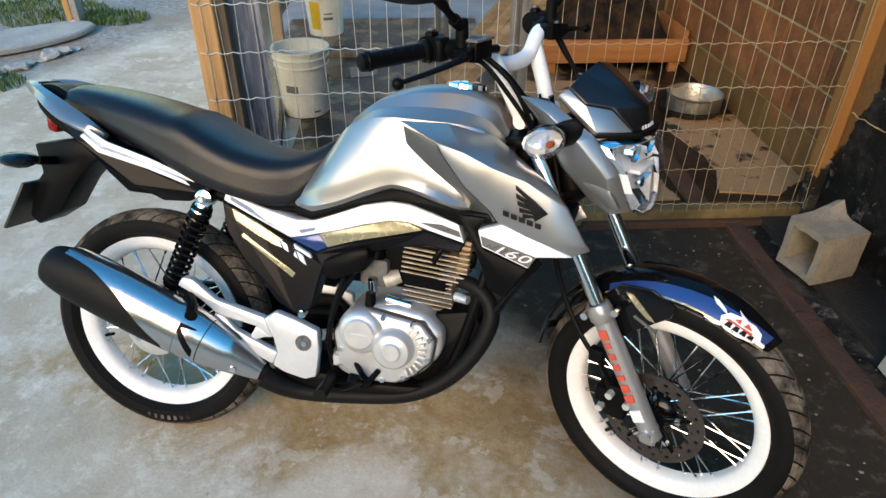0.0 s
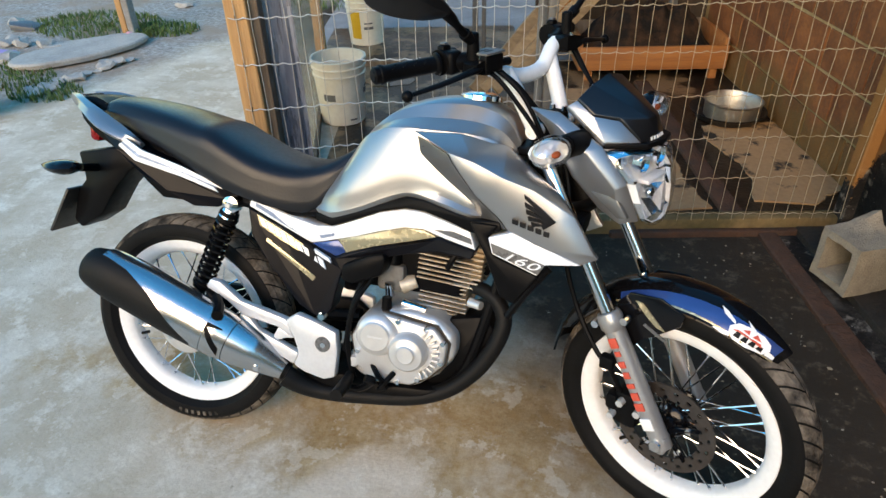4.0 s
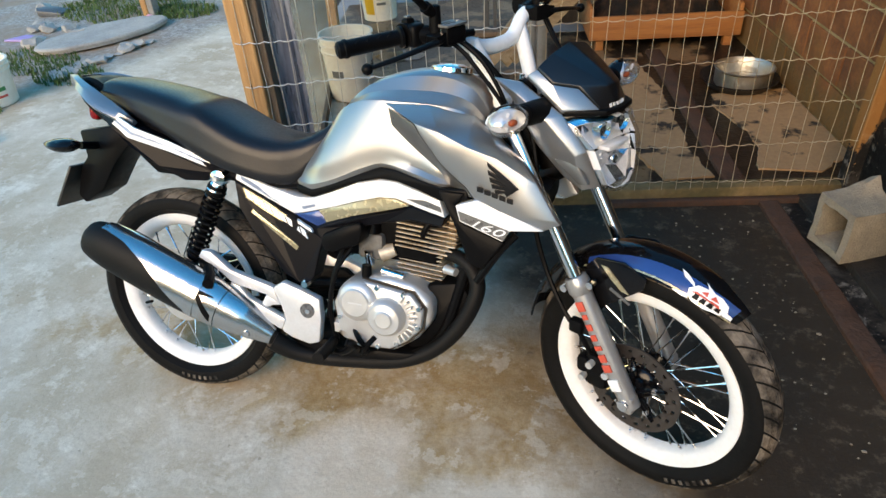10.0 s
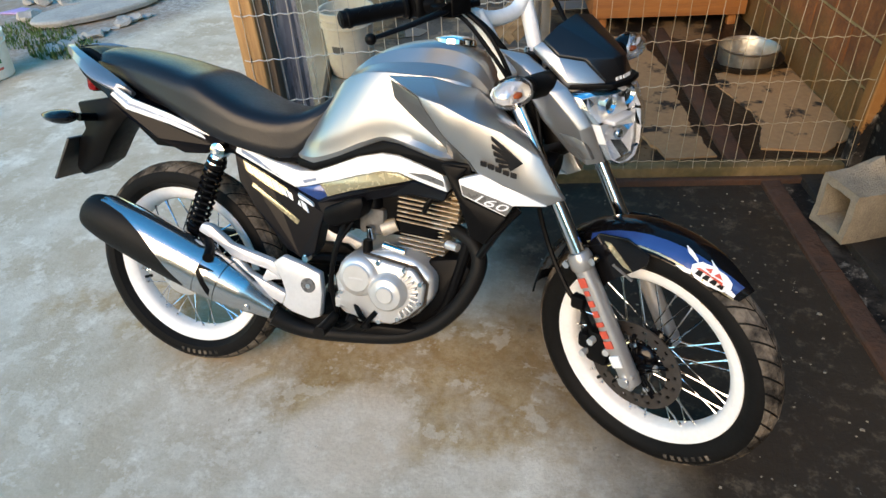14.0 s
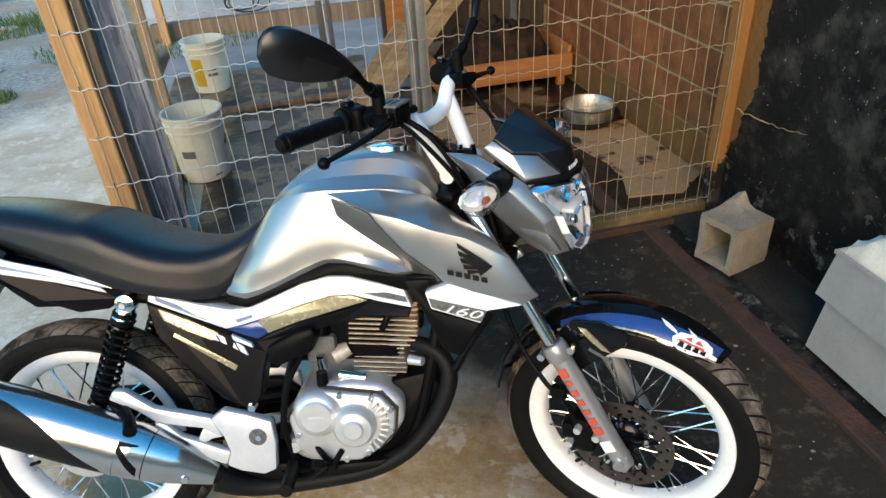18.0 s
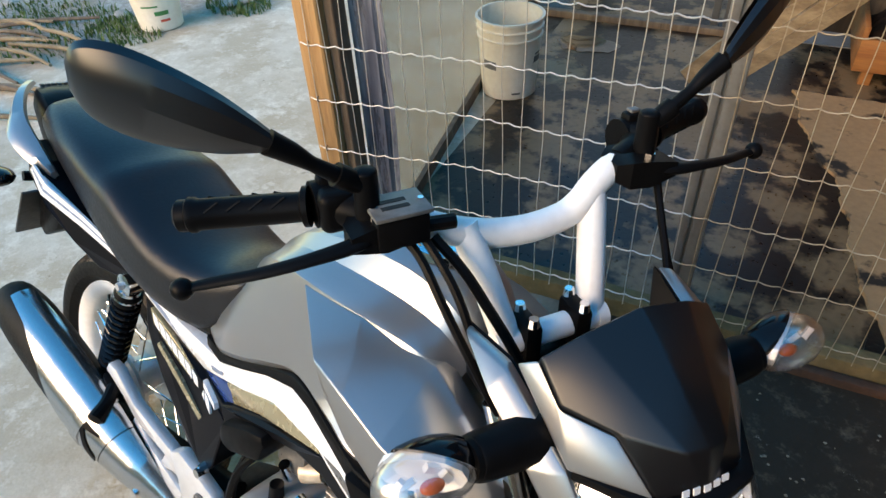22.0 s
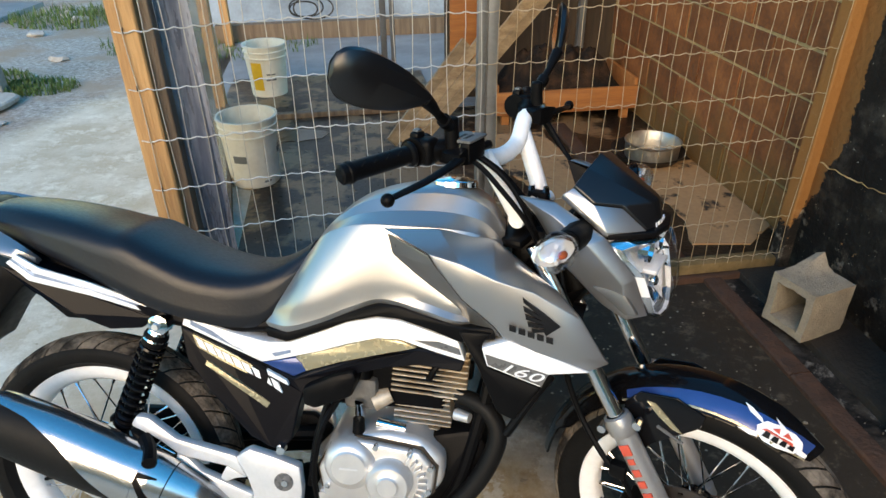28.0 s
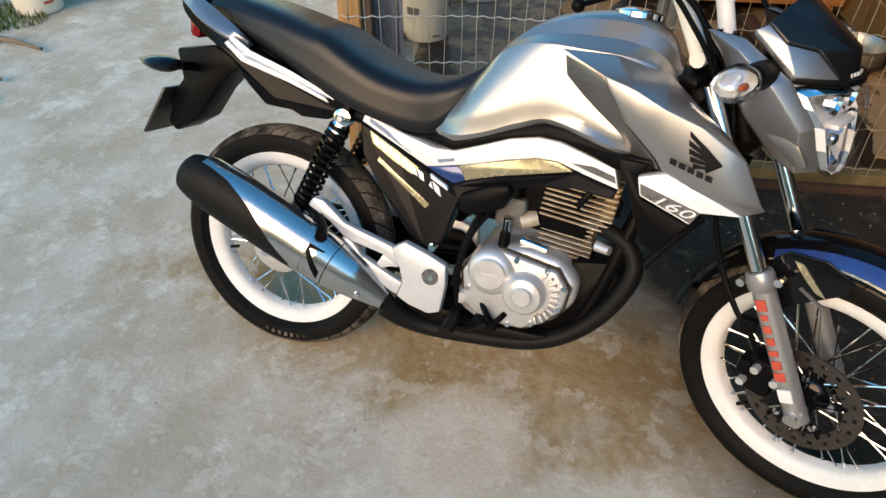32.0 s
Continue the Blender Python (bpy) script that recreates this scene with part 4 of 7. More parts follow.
spart("reflector", pocket(0.566, 0.636, lambda f: 0.080 + 0.018 * f, 0.024, 3, 6, 0.012), [M_LAMPMETAL, M_REFLECTOR], "upper lamp pocket of mirror facets and white ones painted as glare", cowl, False)
spart("reflector", pocket(0.474, 0.560, lambda f: 0.040 + 0.040 * f, 0.030, 3, 5, 0.012), [M_LAMPMETAL, M_REFLECTOR], "lower lamp bowl of mirror facets and white ones painted as glare", cowl, False)
spart("lamp_divider", box(1.150, 1.200, -0.040, 0.040, 0.5585, 0.567, 0.002), M_LAMPMETAL, "pale divider between the lamp pockets", cowl)
for y in (-0.036, 0.036):
    spart("position_light", lathe([(0.0, 0.006), (0.016, 0.010), (0.021, 0.018), (0.0225, 0.0), (0.0, 0.0)], Matrix.Translation((1.168, y, 0.603)) @ Matrix.Rotation(radians(-90), 4, "Z"), 14), M_REFLECTOR, "small round lamp bowl", cowl, False)
spart("bulb_shroud", ball((1.186, 0, 0.528), 0.013, scale=(0.8, 1, 1)), M_REFLECTOR, "mirrored bulb shroud", cowl)
# dark visor and the two silver cheeks
visor_v = [(1.068, 0, 0.765), (1.066, 0.060, 0.752), (1.058, 0.098, 0.731), (1.096, 0.097, 0.703), (1.137, 0.064, 0.694), (1.178, 0.022, 0.691), (1.181, 0, 0.693), (1.179, 0.049, 0.652), (1.195, 0, 0.634)]
visor_f = [(0, 1, 5), (0, 5, 6), (1, 2, 3), (1, 3, 4), (1, 4, 5), (6, 5, 8), (5, 4, 7, 8)]
visor_ob = spart("visor", facets(visor_v, visor_f, (-0.006, 0, -0.010)), M_SATIN, "matt dark grey visor over the headlamp", None, True, 30)
vb = bmesh.new()
for k in range(5):
    y = -0.024 + k * 0.011
    own = box(-0.0035, 0.0035, -0.0036, 0.0036, -0.0004, 0.0012)
    bmesh.ops.transform(own, matrix=Matrix.Translation((1.1905 - abs(y) * 0.12, y, 0.652)) @ Matrix.Rotation(radians(77), 4, "Y"), verts=own.verts)
    merged(vb, own)
spart("visor_mark", vb, M_DECALW, "small white maker's mark as bars", visor_ob, False)
spart("lamp_brow", prism([(1.125, 0.1), (1.195, 0.05), (1.205, 0), (1.195, -0.05), (1.125, -0.1), (1.12, -0.085), (1.18, -0.04), (1.18, 0.04), (1.12, 0.085)], 0.637, 0.648, 0.002, axis="z"), M_BLACK, "black brow strip", cowl)
for s in (-1, 1):
    spart("lower_fin", prism([(1.10, 0.54), (1.155, 0.548), (1.19, 0.50), (1.165, 0.495)], s * 0.088, s * 0.10, 0.004), M_SILVER_DARK, "grey lower cowl fin", cowl)
dash = [half_ring(1.000, [(0, 0, 0.600), (0, 0.05, 0.600), (0, 0.085, 0.595), (0, 0.08, 0.585), (0, 0.04, 0.58), (0, 0, 0.58)]),
        half_ring(1.066, [(0.0, 0, 0.700), (0.0, 0.045, 0.695), (-0.006, 0.080, 0.680), (0, 0.075, 0.66), (0, 0.04, 0.64), (0, 0, 0.64)])]
spart("instrument_panel", skin(dash, 3, 3), M_BLACK, "black instrument panel behind the visor")

# ---- turn signals ----
def front_signal(s):
    e = 0.018 if s < 0 else 0.0
    stalk = tube([(1.075, 0.10 * s, 0.645), (1.078, (0.150 + e) * s, 0.652), (1.08, (0.165 + e) * s, 0.655)], [0.026, 0.024, 0.020], 14)
    st = spart("front_turn_signal", stalk, M_BLACK, "black turn signal with a clear lens and amber bulb")
    body = ball((1.075, (0.205 + e) * s, 0.655), 0.04, scale=(0.75, 1.35, 0.8))
    cut_co, cut_no = Vector((1.068, (0.195 + e) * s, 0.655)), Vector((1, 0.75 * s, -0.55)).normalized()
    def halve(bm, keep):
        g = bmesh.ops.bisect_plane(bm, geom=bm.verts[:] + bm.edges[:] + bm.faces[:], plane_co=cut_co, plane_no=cut_no * keep, clear_outer=True)
        bmesh.ops.contextual_create(bm, geom=[e for e in g["geom_cut"] if isinstance(e, bmesh.types.BMEdge)])
    halve(body, 1)
    spart("signal_housing", body, M_GLOSS, "gloss black housing", st)
    l = ball((1.08, (0.205 + e) * s, 0.655), 0.039, scale=(0.85, 1.33, 0.78))
    halve(l, -1)
    lo = spart("signal_lens", l, M_PRISM, "clear prismatic lens", st)
    lo.visible_shadow = False
    for k in range(6):
        q = Vector((1.079 + 0.006 * (k % 2), (0.176 + e + 0.0115 * k) * s, 0.642 + 0.010 * (k % 3)))
        own = box(-0.003, 0.003, -0.004, 0.004, -0.007, 0.007)
        bmesh.ops.transform(own, matrix=Matrix.Translation(q) @ Matrix.Rotation(0.5 * k, 4, "X") @ Matrix.Rotation(0.3 - 0.2 * k, 4, "Z"), verts=own.verts)
        spart("prism_facet", own, M_LAMPMETAL, "", st, False)
    spart("signal_bulb", ball((1.090, (0.203 + e) * s, 0.652), 0.0075, scale=(1, 1.6, 0.9)), M_AMBER, "amber bulb", st)
    spart("signal_reflector", lathe([(0.0, 0.0), (0.02, 0.003), (0.029, 0.010), (0.0295, 0.0), (0.0, -0.001)], Matrix.Translation((1.070, (0.203 + e) * s, 0.655)) @ Matrix.Rotation(radians(-90 + 30 * s), 4, "Z") @ Matrix.Diagonal((1.4, 1, 0.8, 1)), 12), M_LAMPMETAL, "bright reflector", st, False)
sides(front_signal)

# ---- handlebar ----
def bar_end(s):
    o = 0.02
    return [(0.868, 0.088 * s - o * (s > 0), 0.755), (0.864, 0.108 * s - o, 0.772), (0.859, 0.130 * s - o, 0.784), (0.852, 0.160 * s - o, 0.793)]
hb_bm = tube(bar_end(-1)[::-1] + [(0.868, -0.045, 0.742), (0.870, 0, 0.738), (0.868, 0.045, 0.742)] + bar_end(1), 0.0175, 16)
handlebar = spart("handlebar", hb_bm, M_WHITE, "white painted handlebar on two sloping legs", None, True, 80)
def bar_leg(s):
    bm = tube([(0.866, 0.086 * s, 0.762), (0.892, 0.074 * s, 0.712), (0.918, 0.062 * s, 0.655), (0.931, 0.056 * s, 0.625)], 0.0175, 16, None, 4)
    spart("handlebar_leg", bm, M_WHITE, "", handlebar, True, 80)
sides(bar_leg)
spart("cross_brace", tube([(0.932, -0.064, 0.632), (0.932, 0.064, 0.632)], 0.0160, 16, None, 0), M_WHITE, "", handlebar, True, 80)
for s in (-1, 1):
    cb = box(0.907, 0.953, s * 0.034 - 0.012, s * 0.034 + 0.012, 0.600, 0.660, 0.008)
    cl = spart("bar_clamp", cb, M_BLACK, "black handlebar clamp")
    for x in (0.914, 0.946):
        spart("bolt", cyl((x, s * 0.034, 0.658), (x, s * 0.034, 0.669), 0.0075, 0.006, 8), M_CHROME, "", cl)
    off = 0.04 if s > 0 else 0.0
    Y = lambda y: s * y - off
    end = Vector((0.762, Y(0.370), 0.789))
    start = Vector((0.812, Y(0.242), 0.796))
    d = (end - start)
    g = lathe([(0.0, 0.0), (0.0225, 0.0), (0.0225, 0.006), (0.0165, 0.009), (0.017, 0.03), (0.0172, 0.118), (0.0195, 0.122), (0.0195, 0.128), (0.0175, 0.130), (0.0175, 0.140), (0.012, 0.144), (0, 0.144)],
              Matrix.Translation(start) @ d.to_track_quat("Y", "Z").to_matrix().to_4x4(), 24)
    grip = spart("grip", g, M_BLACK, "black rubber grip with moulded slots", handlebar)
    gq = d.to_track_quat("Y", "Z").to_matrix().to_4x4()
    for k in range(4):
        for turn in (-40, 50, 140):
            own = box(-0.0012, 0.0012, -0.009, 0.009, 0.0160, 0.0178)
            bmesh.ops.transform(own, matrix=Matrix.Translation(start + d * (0.22 + 0.17 * k)) @ gq @ Matrix.Rotation(radians(turn), 4, "Y") @ Matrix.Rotation(radians(38), 4, "Z"), verts=own.verts)
            spart("grip_slot", own, M_RUBBER, "", grip)
    c = Vector((0.824, Y(0.218), 0.797))
    sw = box(c.x - 0.022, c.x + 0.022, c.y - 0.020, c.y + 0.020, c.z - 0.024, c.z + 0.024, 0.010, segments=3)
    box(c.x - 0.024, c.x - 0.004, c.y - 0.014, c.y + 0.012, c.z + 0.012, c.z + 0.034, 0.006, sw)
    cyl((c.x - 0.012, c.y - 0.021, c.z), (c.x - 0.012, c.y + 0.021, c.z), 0.026, 0.026, 20, sw)
    block_ob = spart("switch_block", sw, M_BLACK, "black switch housing")
    spart("switch_button", box(c.x - 0.02, c.x - 0.008, c.y - 0.008, c.y + 0.006, c.z + 0.033, c.z + 0.038, 0.002), M_GREYDECAL, "", block_ob)
    lv = tube([(0.872, Y(0.185), 0.790), (0.892, Y(0.215), 0.788), (0.894, Y(0.262), 0.784), (0.886, Y(0.31), 0.777), (0.872, Y(0.352), 0.770), (0.864, Y(0.380), 0.766)], [0.013, 0.0105, 0.0085, 0.0075, 0.007, 0.006], 12, flat=0.62)
    ball((0.8635, Y(0.385), 0.7655), 0.0115, lv)
    spart("brake_lever" if s < 0 else "clutch_lever", lv, M_BLACK, "black ball-ended lever")
    pv = loft([[Vector((x, Y(y), z)) for x, z in ((x0, z0), (x1, z0), (x1, z1), (x0, z1))] for y, x0, x1, z0, z1 in ((0.148, 0.846, 0.878, 0.778, 0.800), (0.160, 0.838, 0.892, 0.772, 0.806), (0.185, 0.838, 0.898, 0.772, 0.806), (0.205, 0.842, 0.898, 0.776, 0.802), (0.222, 0.868, 0.898, 0.780, 0.798))])
    tube([(0.8555, 0.146 * s - 0.02, 0.7885), (0.848, 0.175 * s - 0.02, 0.796), (0.824, Y(0.218), 0.797)], 0.0200, 16, pv, 0)
    perch = spart("lever_perch", pv, M_BLACK, "black lever perch")
    spart("bolt", cyl((0.882, Y(0.190), 0.795), (0.882, Y(0.190), 0.810), 0.0075, 0.0065, 6), M_CHROME, "", perch)
    # mirror on a jointed stalk
    stem = tube([(0.866, Y(0.194), 0.800), (0.866, Y(0.194), 0.852)], [0.0135, 0.0125], 14, smooth=0)
    ball((0.866, Y(0.194), 0.852), 0.0125, stem, scale=(1, 1, 0.4))
    tube([(0.866, Y(0.196), 0.838), (0.868, Y(0.214), 0.850), (0.869, Y(0.224), 0.857)], [0.010, 0.0125, 0.0125], 12, stem, 4)
    tube([(0.869, Y(0.224), 0.857), (0.871, Y(0.246), 0.874), (0.872, Y(0.262), 0.888), (0.873, Y(0.283), 0.904)], [0.0085, 0.0075, 0.0105, 0.0125], 12, stem, 5)
    mi = spart("mirror", stem, M_BLACK, "black rear-view mirror on a stalk")
    along = lambda t: Vector((0.873 - 0.062 * t, Y(0.281 + 0.146 * t), 0.905 + 0.061 * t))
    n = Vector((-0.93, 0.0, 0.36)).normalized()
    u = Vector((0.25, -0.12 * s, 0.95)).normalized()
    rings = []
    for t, h, th, cr in ((0.0, 0.012, 0.012, 0.0), (0.10, 0.021, 0.015, 0.05), (0.28, 0.034, 0.021, 0.12), (0.50, 0.043, 0.025, 0.2), (0.72, 0.0465, 0.025, 0.25), (0.88, 0.041, 0.021, 0.25), (0.96, 0.030, 0.014, 0.2), (1.0, 0.014, 0.006, 0.1)):
        # a crease runs along the shell a little above its middle
        outer = [(1.0, 0.0), (0.97, 0.45), (0.72, 0.80), (cr, 1.0), (-0.55, 0.66), (-0.90, 0.30), (-0.95, 0.0), (-0.6, -0.22), (0.0, -0.25), (0.6, -0.22)]
        rings.append([along(t) + u * h * a_ * (1.0 if a_ > 0 else 0.92) - n * th * b_ for a_, b_ in outer])
    cols = [smooth_path([r[i] for r in rings], 4) for i in range(10)]
    spart("mirror_shell", loft([[c_[k] for c_ in cols] for k in range(len(cols[0]))]), M_SATIN, "satin black mirror shell with a long crease", mi, True, 24)
    gl = []
    for t, h in ((0.08, 0.012), (0.3, 0.031), (0.55, 0.040), (0.8, 0.041), (0.93, 0.031), (0.98, 0.014)):
        c = along(t) + n * 0.0072
        gl.append([c + u * h * 0.95, c - u * h * 0.85])
    spart("mirror_glass", loft(gl, close=False, caps=False), M_REFLECTOR, "mirror glass", mi)
# brake fluid reservoir
rs = box(0.858, 0.902, -0.196, -0.138, 0.775, 0.812, 0.005)
res = spart("fluid_reservoir", rs, M_BLACK, "black brake fluid reservoir")
lid = spart("reservoir_lid", box(0.855, 0.905, -0.198, -0.136, 0.812, 0.817, 0.0015), M_LID, "worn dark grey metal lid", res)
for k in range(2):
    spart("lid_print", box(0.870 + 0.013 * k, 0.877 + 0.013 * k, -0.186, -0.156, 0.817, 0.8174), M_INK, "", lid, False)
    spart("lid_screw", cyl((0.880, -0.193 + 0.052 * k, 0.816), (0.880, -0.193 + 0.052 * k, 0.8185), 0.0035, n=8), M_CHROME, "", lid)
spart("banjo", cyl((0.890, -0.138, 0.790), (0.892, -0.108, 0.788), 0.0085, n=10), M_BLACK)
for pts in ([(0.835, -0.185, 0.80), (0.87, -0.15, 0.785), (0.93, -0.13, 0.74), (0.97, -0.12, 0.68), (0.99, -0.1, 0.6), (0.94, -0.06, 0.52)],
            [(0.85, -0.19, 0.79), (0.89, -0.155, 0.765), (0.94, -0.14, 0.71), (0.985, -0.12, 0.64), (1.0, -0.09, 0.56)],
            [(0.87, 0.17, 0.79), (0.93, 0.15, 0.72), (0.985, 0.13, 0.66), (1.0, 0.1, 0.58)],
            [(0.845, 0.19, 0.79), (0.9, 0.165, 0.74), (0.97, 0.13, 0.68), (1.0, 0.09, 0.6)]):
    spart("control_cable", tube(pts, 0.005, 8), M_BLACK, "black control cable")
for y in (-0.072, 0.064):
    spart("tube_end", lathe([(0.0085, -0.004), (0.0165, -0.004), (0.0170, 0.004), (0.0170, 0.010), (0.0085, 0.010)], Matrix.Translation((0.932, y, 0.632)), 20, closed=True), M_WHITE, "open white end of the lower handlebar tube", handlebar)

# ---- tank ----
def tank_ring(xb, zb, xt, zt, ridge, wide, yb):
    """One section: top centre, crease, widest point and bottom edge; the section leans forward from bottom to top."""
    X = lambda z: xb + (xt - xb) * (z - zb) / (zt - zb)
    (yr, zr), (yw, zw) = ridge, wide
    up = lambda f: zr + (zt - zr) * f
    return mirror_ring([(xt, 0, zt), (xt, yr * 0.36, zt - 0.004), (X(up(0.78)), yr * 0.56, up(0.78)), (X(up(0.36)), yr * 0.68, up(0.36)), (X(up(0.10)), yr * 0.95, up(0.10)), (X(zr - 0.006), yr + (yw - yr) * 0.10, zr - 0.006), (X((zr + zw) / 2), yr + (yw - yr) * 0.62, (zr + zw) / 2),
                        (X(zw), yw, zw), (X((zw + zb) / 2), yw * 0.99, (zw + zb) / 2), (xb, yb, zb), (xb, yb * 0.4, zb - 0.004), (xb, 0, zb - 0.004)])
tank_bm = skin([
    tank_ring(0.405, 0.386, 0.495, 0.545, (0.055, 0.525), (0.088, 0.430), 0.091),
    tank_ring(0.456, 0.380, 0.536, 0.600, (0.084, 0.575), (0.112, 0.450), 0.106),
    tank_ring(0.522, 0.402, 0.590, 0.645, (0.103, 0.600), (0.120, 0.470), 0.111),
    tank_ring(0.590, 0.434, 0.650, 0.670, (0.115, 0.608), (0.123, 0.500), 0.114),
    tank_ring(0.652, 0.456, 0.725, 0.684, (0.119, 0.608), (0.126, 0.510), 0.116),
    tank_ring(0.735, 0.445, 0.795, 0.682, (0.116, 0.606), (0.136, 0.490), 0.136),
    tank_ring(0.800, 0.434, 0.850, 0.656, (0.104, 0.595), (0.146, 0.470), 0.150),
    tank_ring(0.862, 0.430, 0.885, 0.605, (0.082, 0.562), (0.120, 0.460), 0.120)], 6, 2)
tank = bpart("fuel_tank", tank_bm, M_SILVER, "silver metallic fuel tank with sharp creases", None, True, 22)
cap = lathe([(0.0, 0.010), (0.03, 0.010), (0.036, 0.006), (0.046, 0.004), (0.05, 0.0), (0.05, -0.01)], Matrix.Translation((0.775, 0, 0.684)) @ Matrix.Rotation(radians(85), 4, "X"), 32)
bpart("fuel_cap", cap, M_CHROME, "round polished fuel cap", tank)


def shroud(s):
    V = [(0.652, 0.118, 0.606), (0.760, 0.121, 0.610), (0.862, 0.098, 0.590), (0.935, 0.100, 0.535), (0.985, 0.135, 0.505), (1.027, 0.182, 0.470), (0.939, 0.193, 0.518), (0.750, 0.186, 0.576),
         (1.084, 0.176, 0.386), (1.046, 0.178, 0.368), (0.946, 0.183, 0.392), (0.889, 0.178, 0.424), (0.813, 0.185, 0.494), (1.073, 0.178, 0.398), (0.870, 0.196, 0.537), (0.990, 0.187, 0.490),
         (0.810, 0.194, 0.562), (0.842, 0.181, 0.469), (0.872, 0.178, 0.444), (0.765, 0.188, 0.552)]
    F = [(0, 1, 16, 7), (1, 2, 14, 16), (2, 3, 6, 14), (3, 4, 15, 6), (4, 5, 15), (7, 16, 12, 19), (16, 14, 17, 12), (14, 6, 18, 17), (6, 15, 10, 11, 18), (15, 5, 13, 8, 9, 10)]
    m = facets([(x, y * s, z) for x, y, z in V], F, (0, -0.03 * s, -0.004), False)
    sh = bpart("tank_shroud", m, M_SILVER, "silver metallic side shroud with a winged black emblem", None, True, 40)
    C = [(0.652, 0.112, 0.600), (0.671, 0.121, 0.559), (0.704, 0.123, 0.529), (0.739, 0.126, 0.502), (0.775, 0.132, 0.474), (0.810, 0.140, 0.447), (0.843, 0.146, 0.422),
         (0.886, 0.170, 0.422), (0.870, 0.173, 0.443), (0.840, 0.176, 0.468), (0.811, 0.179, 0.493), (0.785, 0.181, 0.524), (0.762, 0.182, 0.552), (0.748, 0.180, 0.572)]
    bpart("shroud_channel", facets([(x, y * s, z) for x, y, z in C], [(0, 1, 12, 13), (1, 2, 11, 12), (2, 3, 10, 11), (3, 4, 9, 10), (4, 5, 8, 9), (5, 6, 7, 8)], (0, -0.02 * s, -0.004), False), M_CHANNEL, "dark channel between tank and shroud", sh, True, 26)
    flat = lambda x, z: s * (np.interp(x, [0.85, 0.94, 1.01, 1.09], [0.180, 0.185, 0.184, 0.176]) + 0.20 * max(0.0, z - 0.44) * (x < 1.0) * 0.6 - 0.2035)
    def sticker(name, poly, material, label, lift=0.0012, parent=sh):
        bpart(name, prism(poly, s * 0.2015, s * (0.2075 + lift), 0, curve=flat), material, label, parent, False)
    # winged emblem: five slanted feathers that meet at the front
    tips = [(0.920, 0.508), (0.922, 0.491), (0.926, 0.476), (0.931, 0.462), (0.939, 0.450)]
    for k, (x, z) in enumerate(tips):
        f = k / 4
        ex, ez = 0.990 - 0.018 * f, 0.457 - 0.014 * f
        mx, mz = 0.955 + 0.006 * f, 0.4775 - 0.029 * f
        sticker("feather", [(x, z), (x + 0.002, z - 0.009), (mx, mz - 0.0042), (ex - 0.006, ez - 0.006), (ex, ez - 0.001), (mx + 0.008, mz - 0.0005)], M_INK, "black wing feather")
    for k in range(5):
        x, z = 0.899 + 0.0168 * k, 0.4520 - 0.0044 * k
        sticker("emblem_bar", [(x, z), (x + 0.0125, z - 0.0026), (x + 0.0130, z - 0.0126), (x + 0.0005, z - 0.010)], M_INK, "black name bar")
    # white flash with the engine size
    fl = bpart("white_flash", prism([(0.851, 0.404), (0.900, 0.421), (1.050, 0.369), (0.976, 0.360), (0.962, 0.334), (0.862, 0.369)], s * 0.14, s * 0.184, 0.003), M_DECALW, "white flash panel", sh)
    bpart("grey_band", prism([(0.858, 0.393), (0.975, 0.361), (0.964, 0.337), (0.864, 0.372)], s * 0.1835, s * 0.1848, 0), M_GREYDECAL, "grey band on the flash", fl, False)
    cu = bpy.data.curves.new("number", "FONT")
    cu.body, cu.size, cu.extrude, cu.shear, cu.offset, cu.space_character = "160", 0.031, 0.0008, 0.35, 0.0, 1.05
    tmp = bpy.data.objects.new("tmp", cu)
    scene.collection.objects.link(tmp)
    me = bpy.data.meshes.new_from_object(tmp.evaluated_get(bpy.context.evaluated_depsgraph_get()))
    bpy.data.objects.remove(tmp)
    me.materials.append(M_DECALW)
    num = new("engine_size", me)
    num.parent = fl
    if s < 0:
        num.matrix_basis = Matrix.Translation((0.880, -0.1866, 0.3645)) @ Matrix.Rotation(radians(14), 4, "Y") @ Matrix.Rotation(radians(90), 4, "X") @ Matrix.Diagonal((1.7, 0.82, 1, 1))
    else:
        num.matrix_basis = Matrix.Translation((0.966, 0.1856, 0.350)) @ Matrix.Rotation(radians(9.5), 4, "Y") @ Matrix.Rotation(radians(180), 4, "Z") @ Matrix.Rotation(radians(90), 4, "X") @ Matrix.Diagonal((1.75, 1, 1, 1))
    tagged(num, "white number 160")
    # black lower wing of the shroud
    bpart("shroud_lower", prism([(0.806, 0.43), (0.87, 0.43), (0.848, 0.404), (0.869, 0.361), (0.957, 0.332), (0.966, 0.328), (0.935, 0.285), (0.918, 0.258), (0.885, 0.272), (0.845, 0.36)], s * 0.125, s * 0.176, 0.006), M_BLACK, "black lower shroud wing", sh)
sides(shroud)

# ---- side panels ----
def flank(x):
    """Half width of the bike along the side panels."""
    return float(np.interp(x, [0.15, 0.25, 0.41, 0.47, 0.645, 0.80, 0.88], [0.108, 0.113, 0.098, 0.107, 0.115, 0.155, 0.168]))


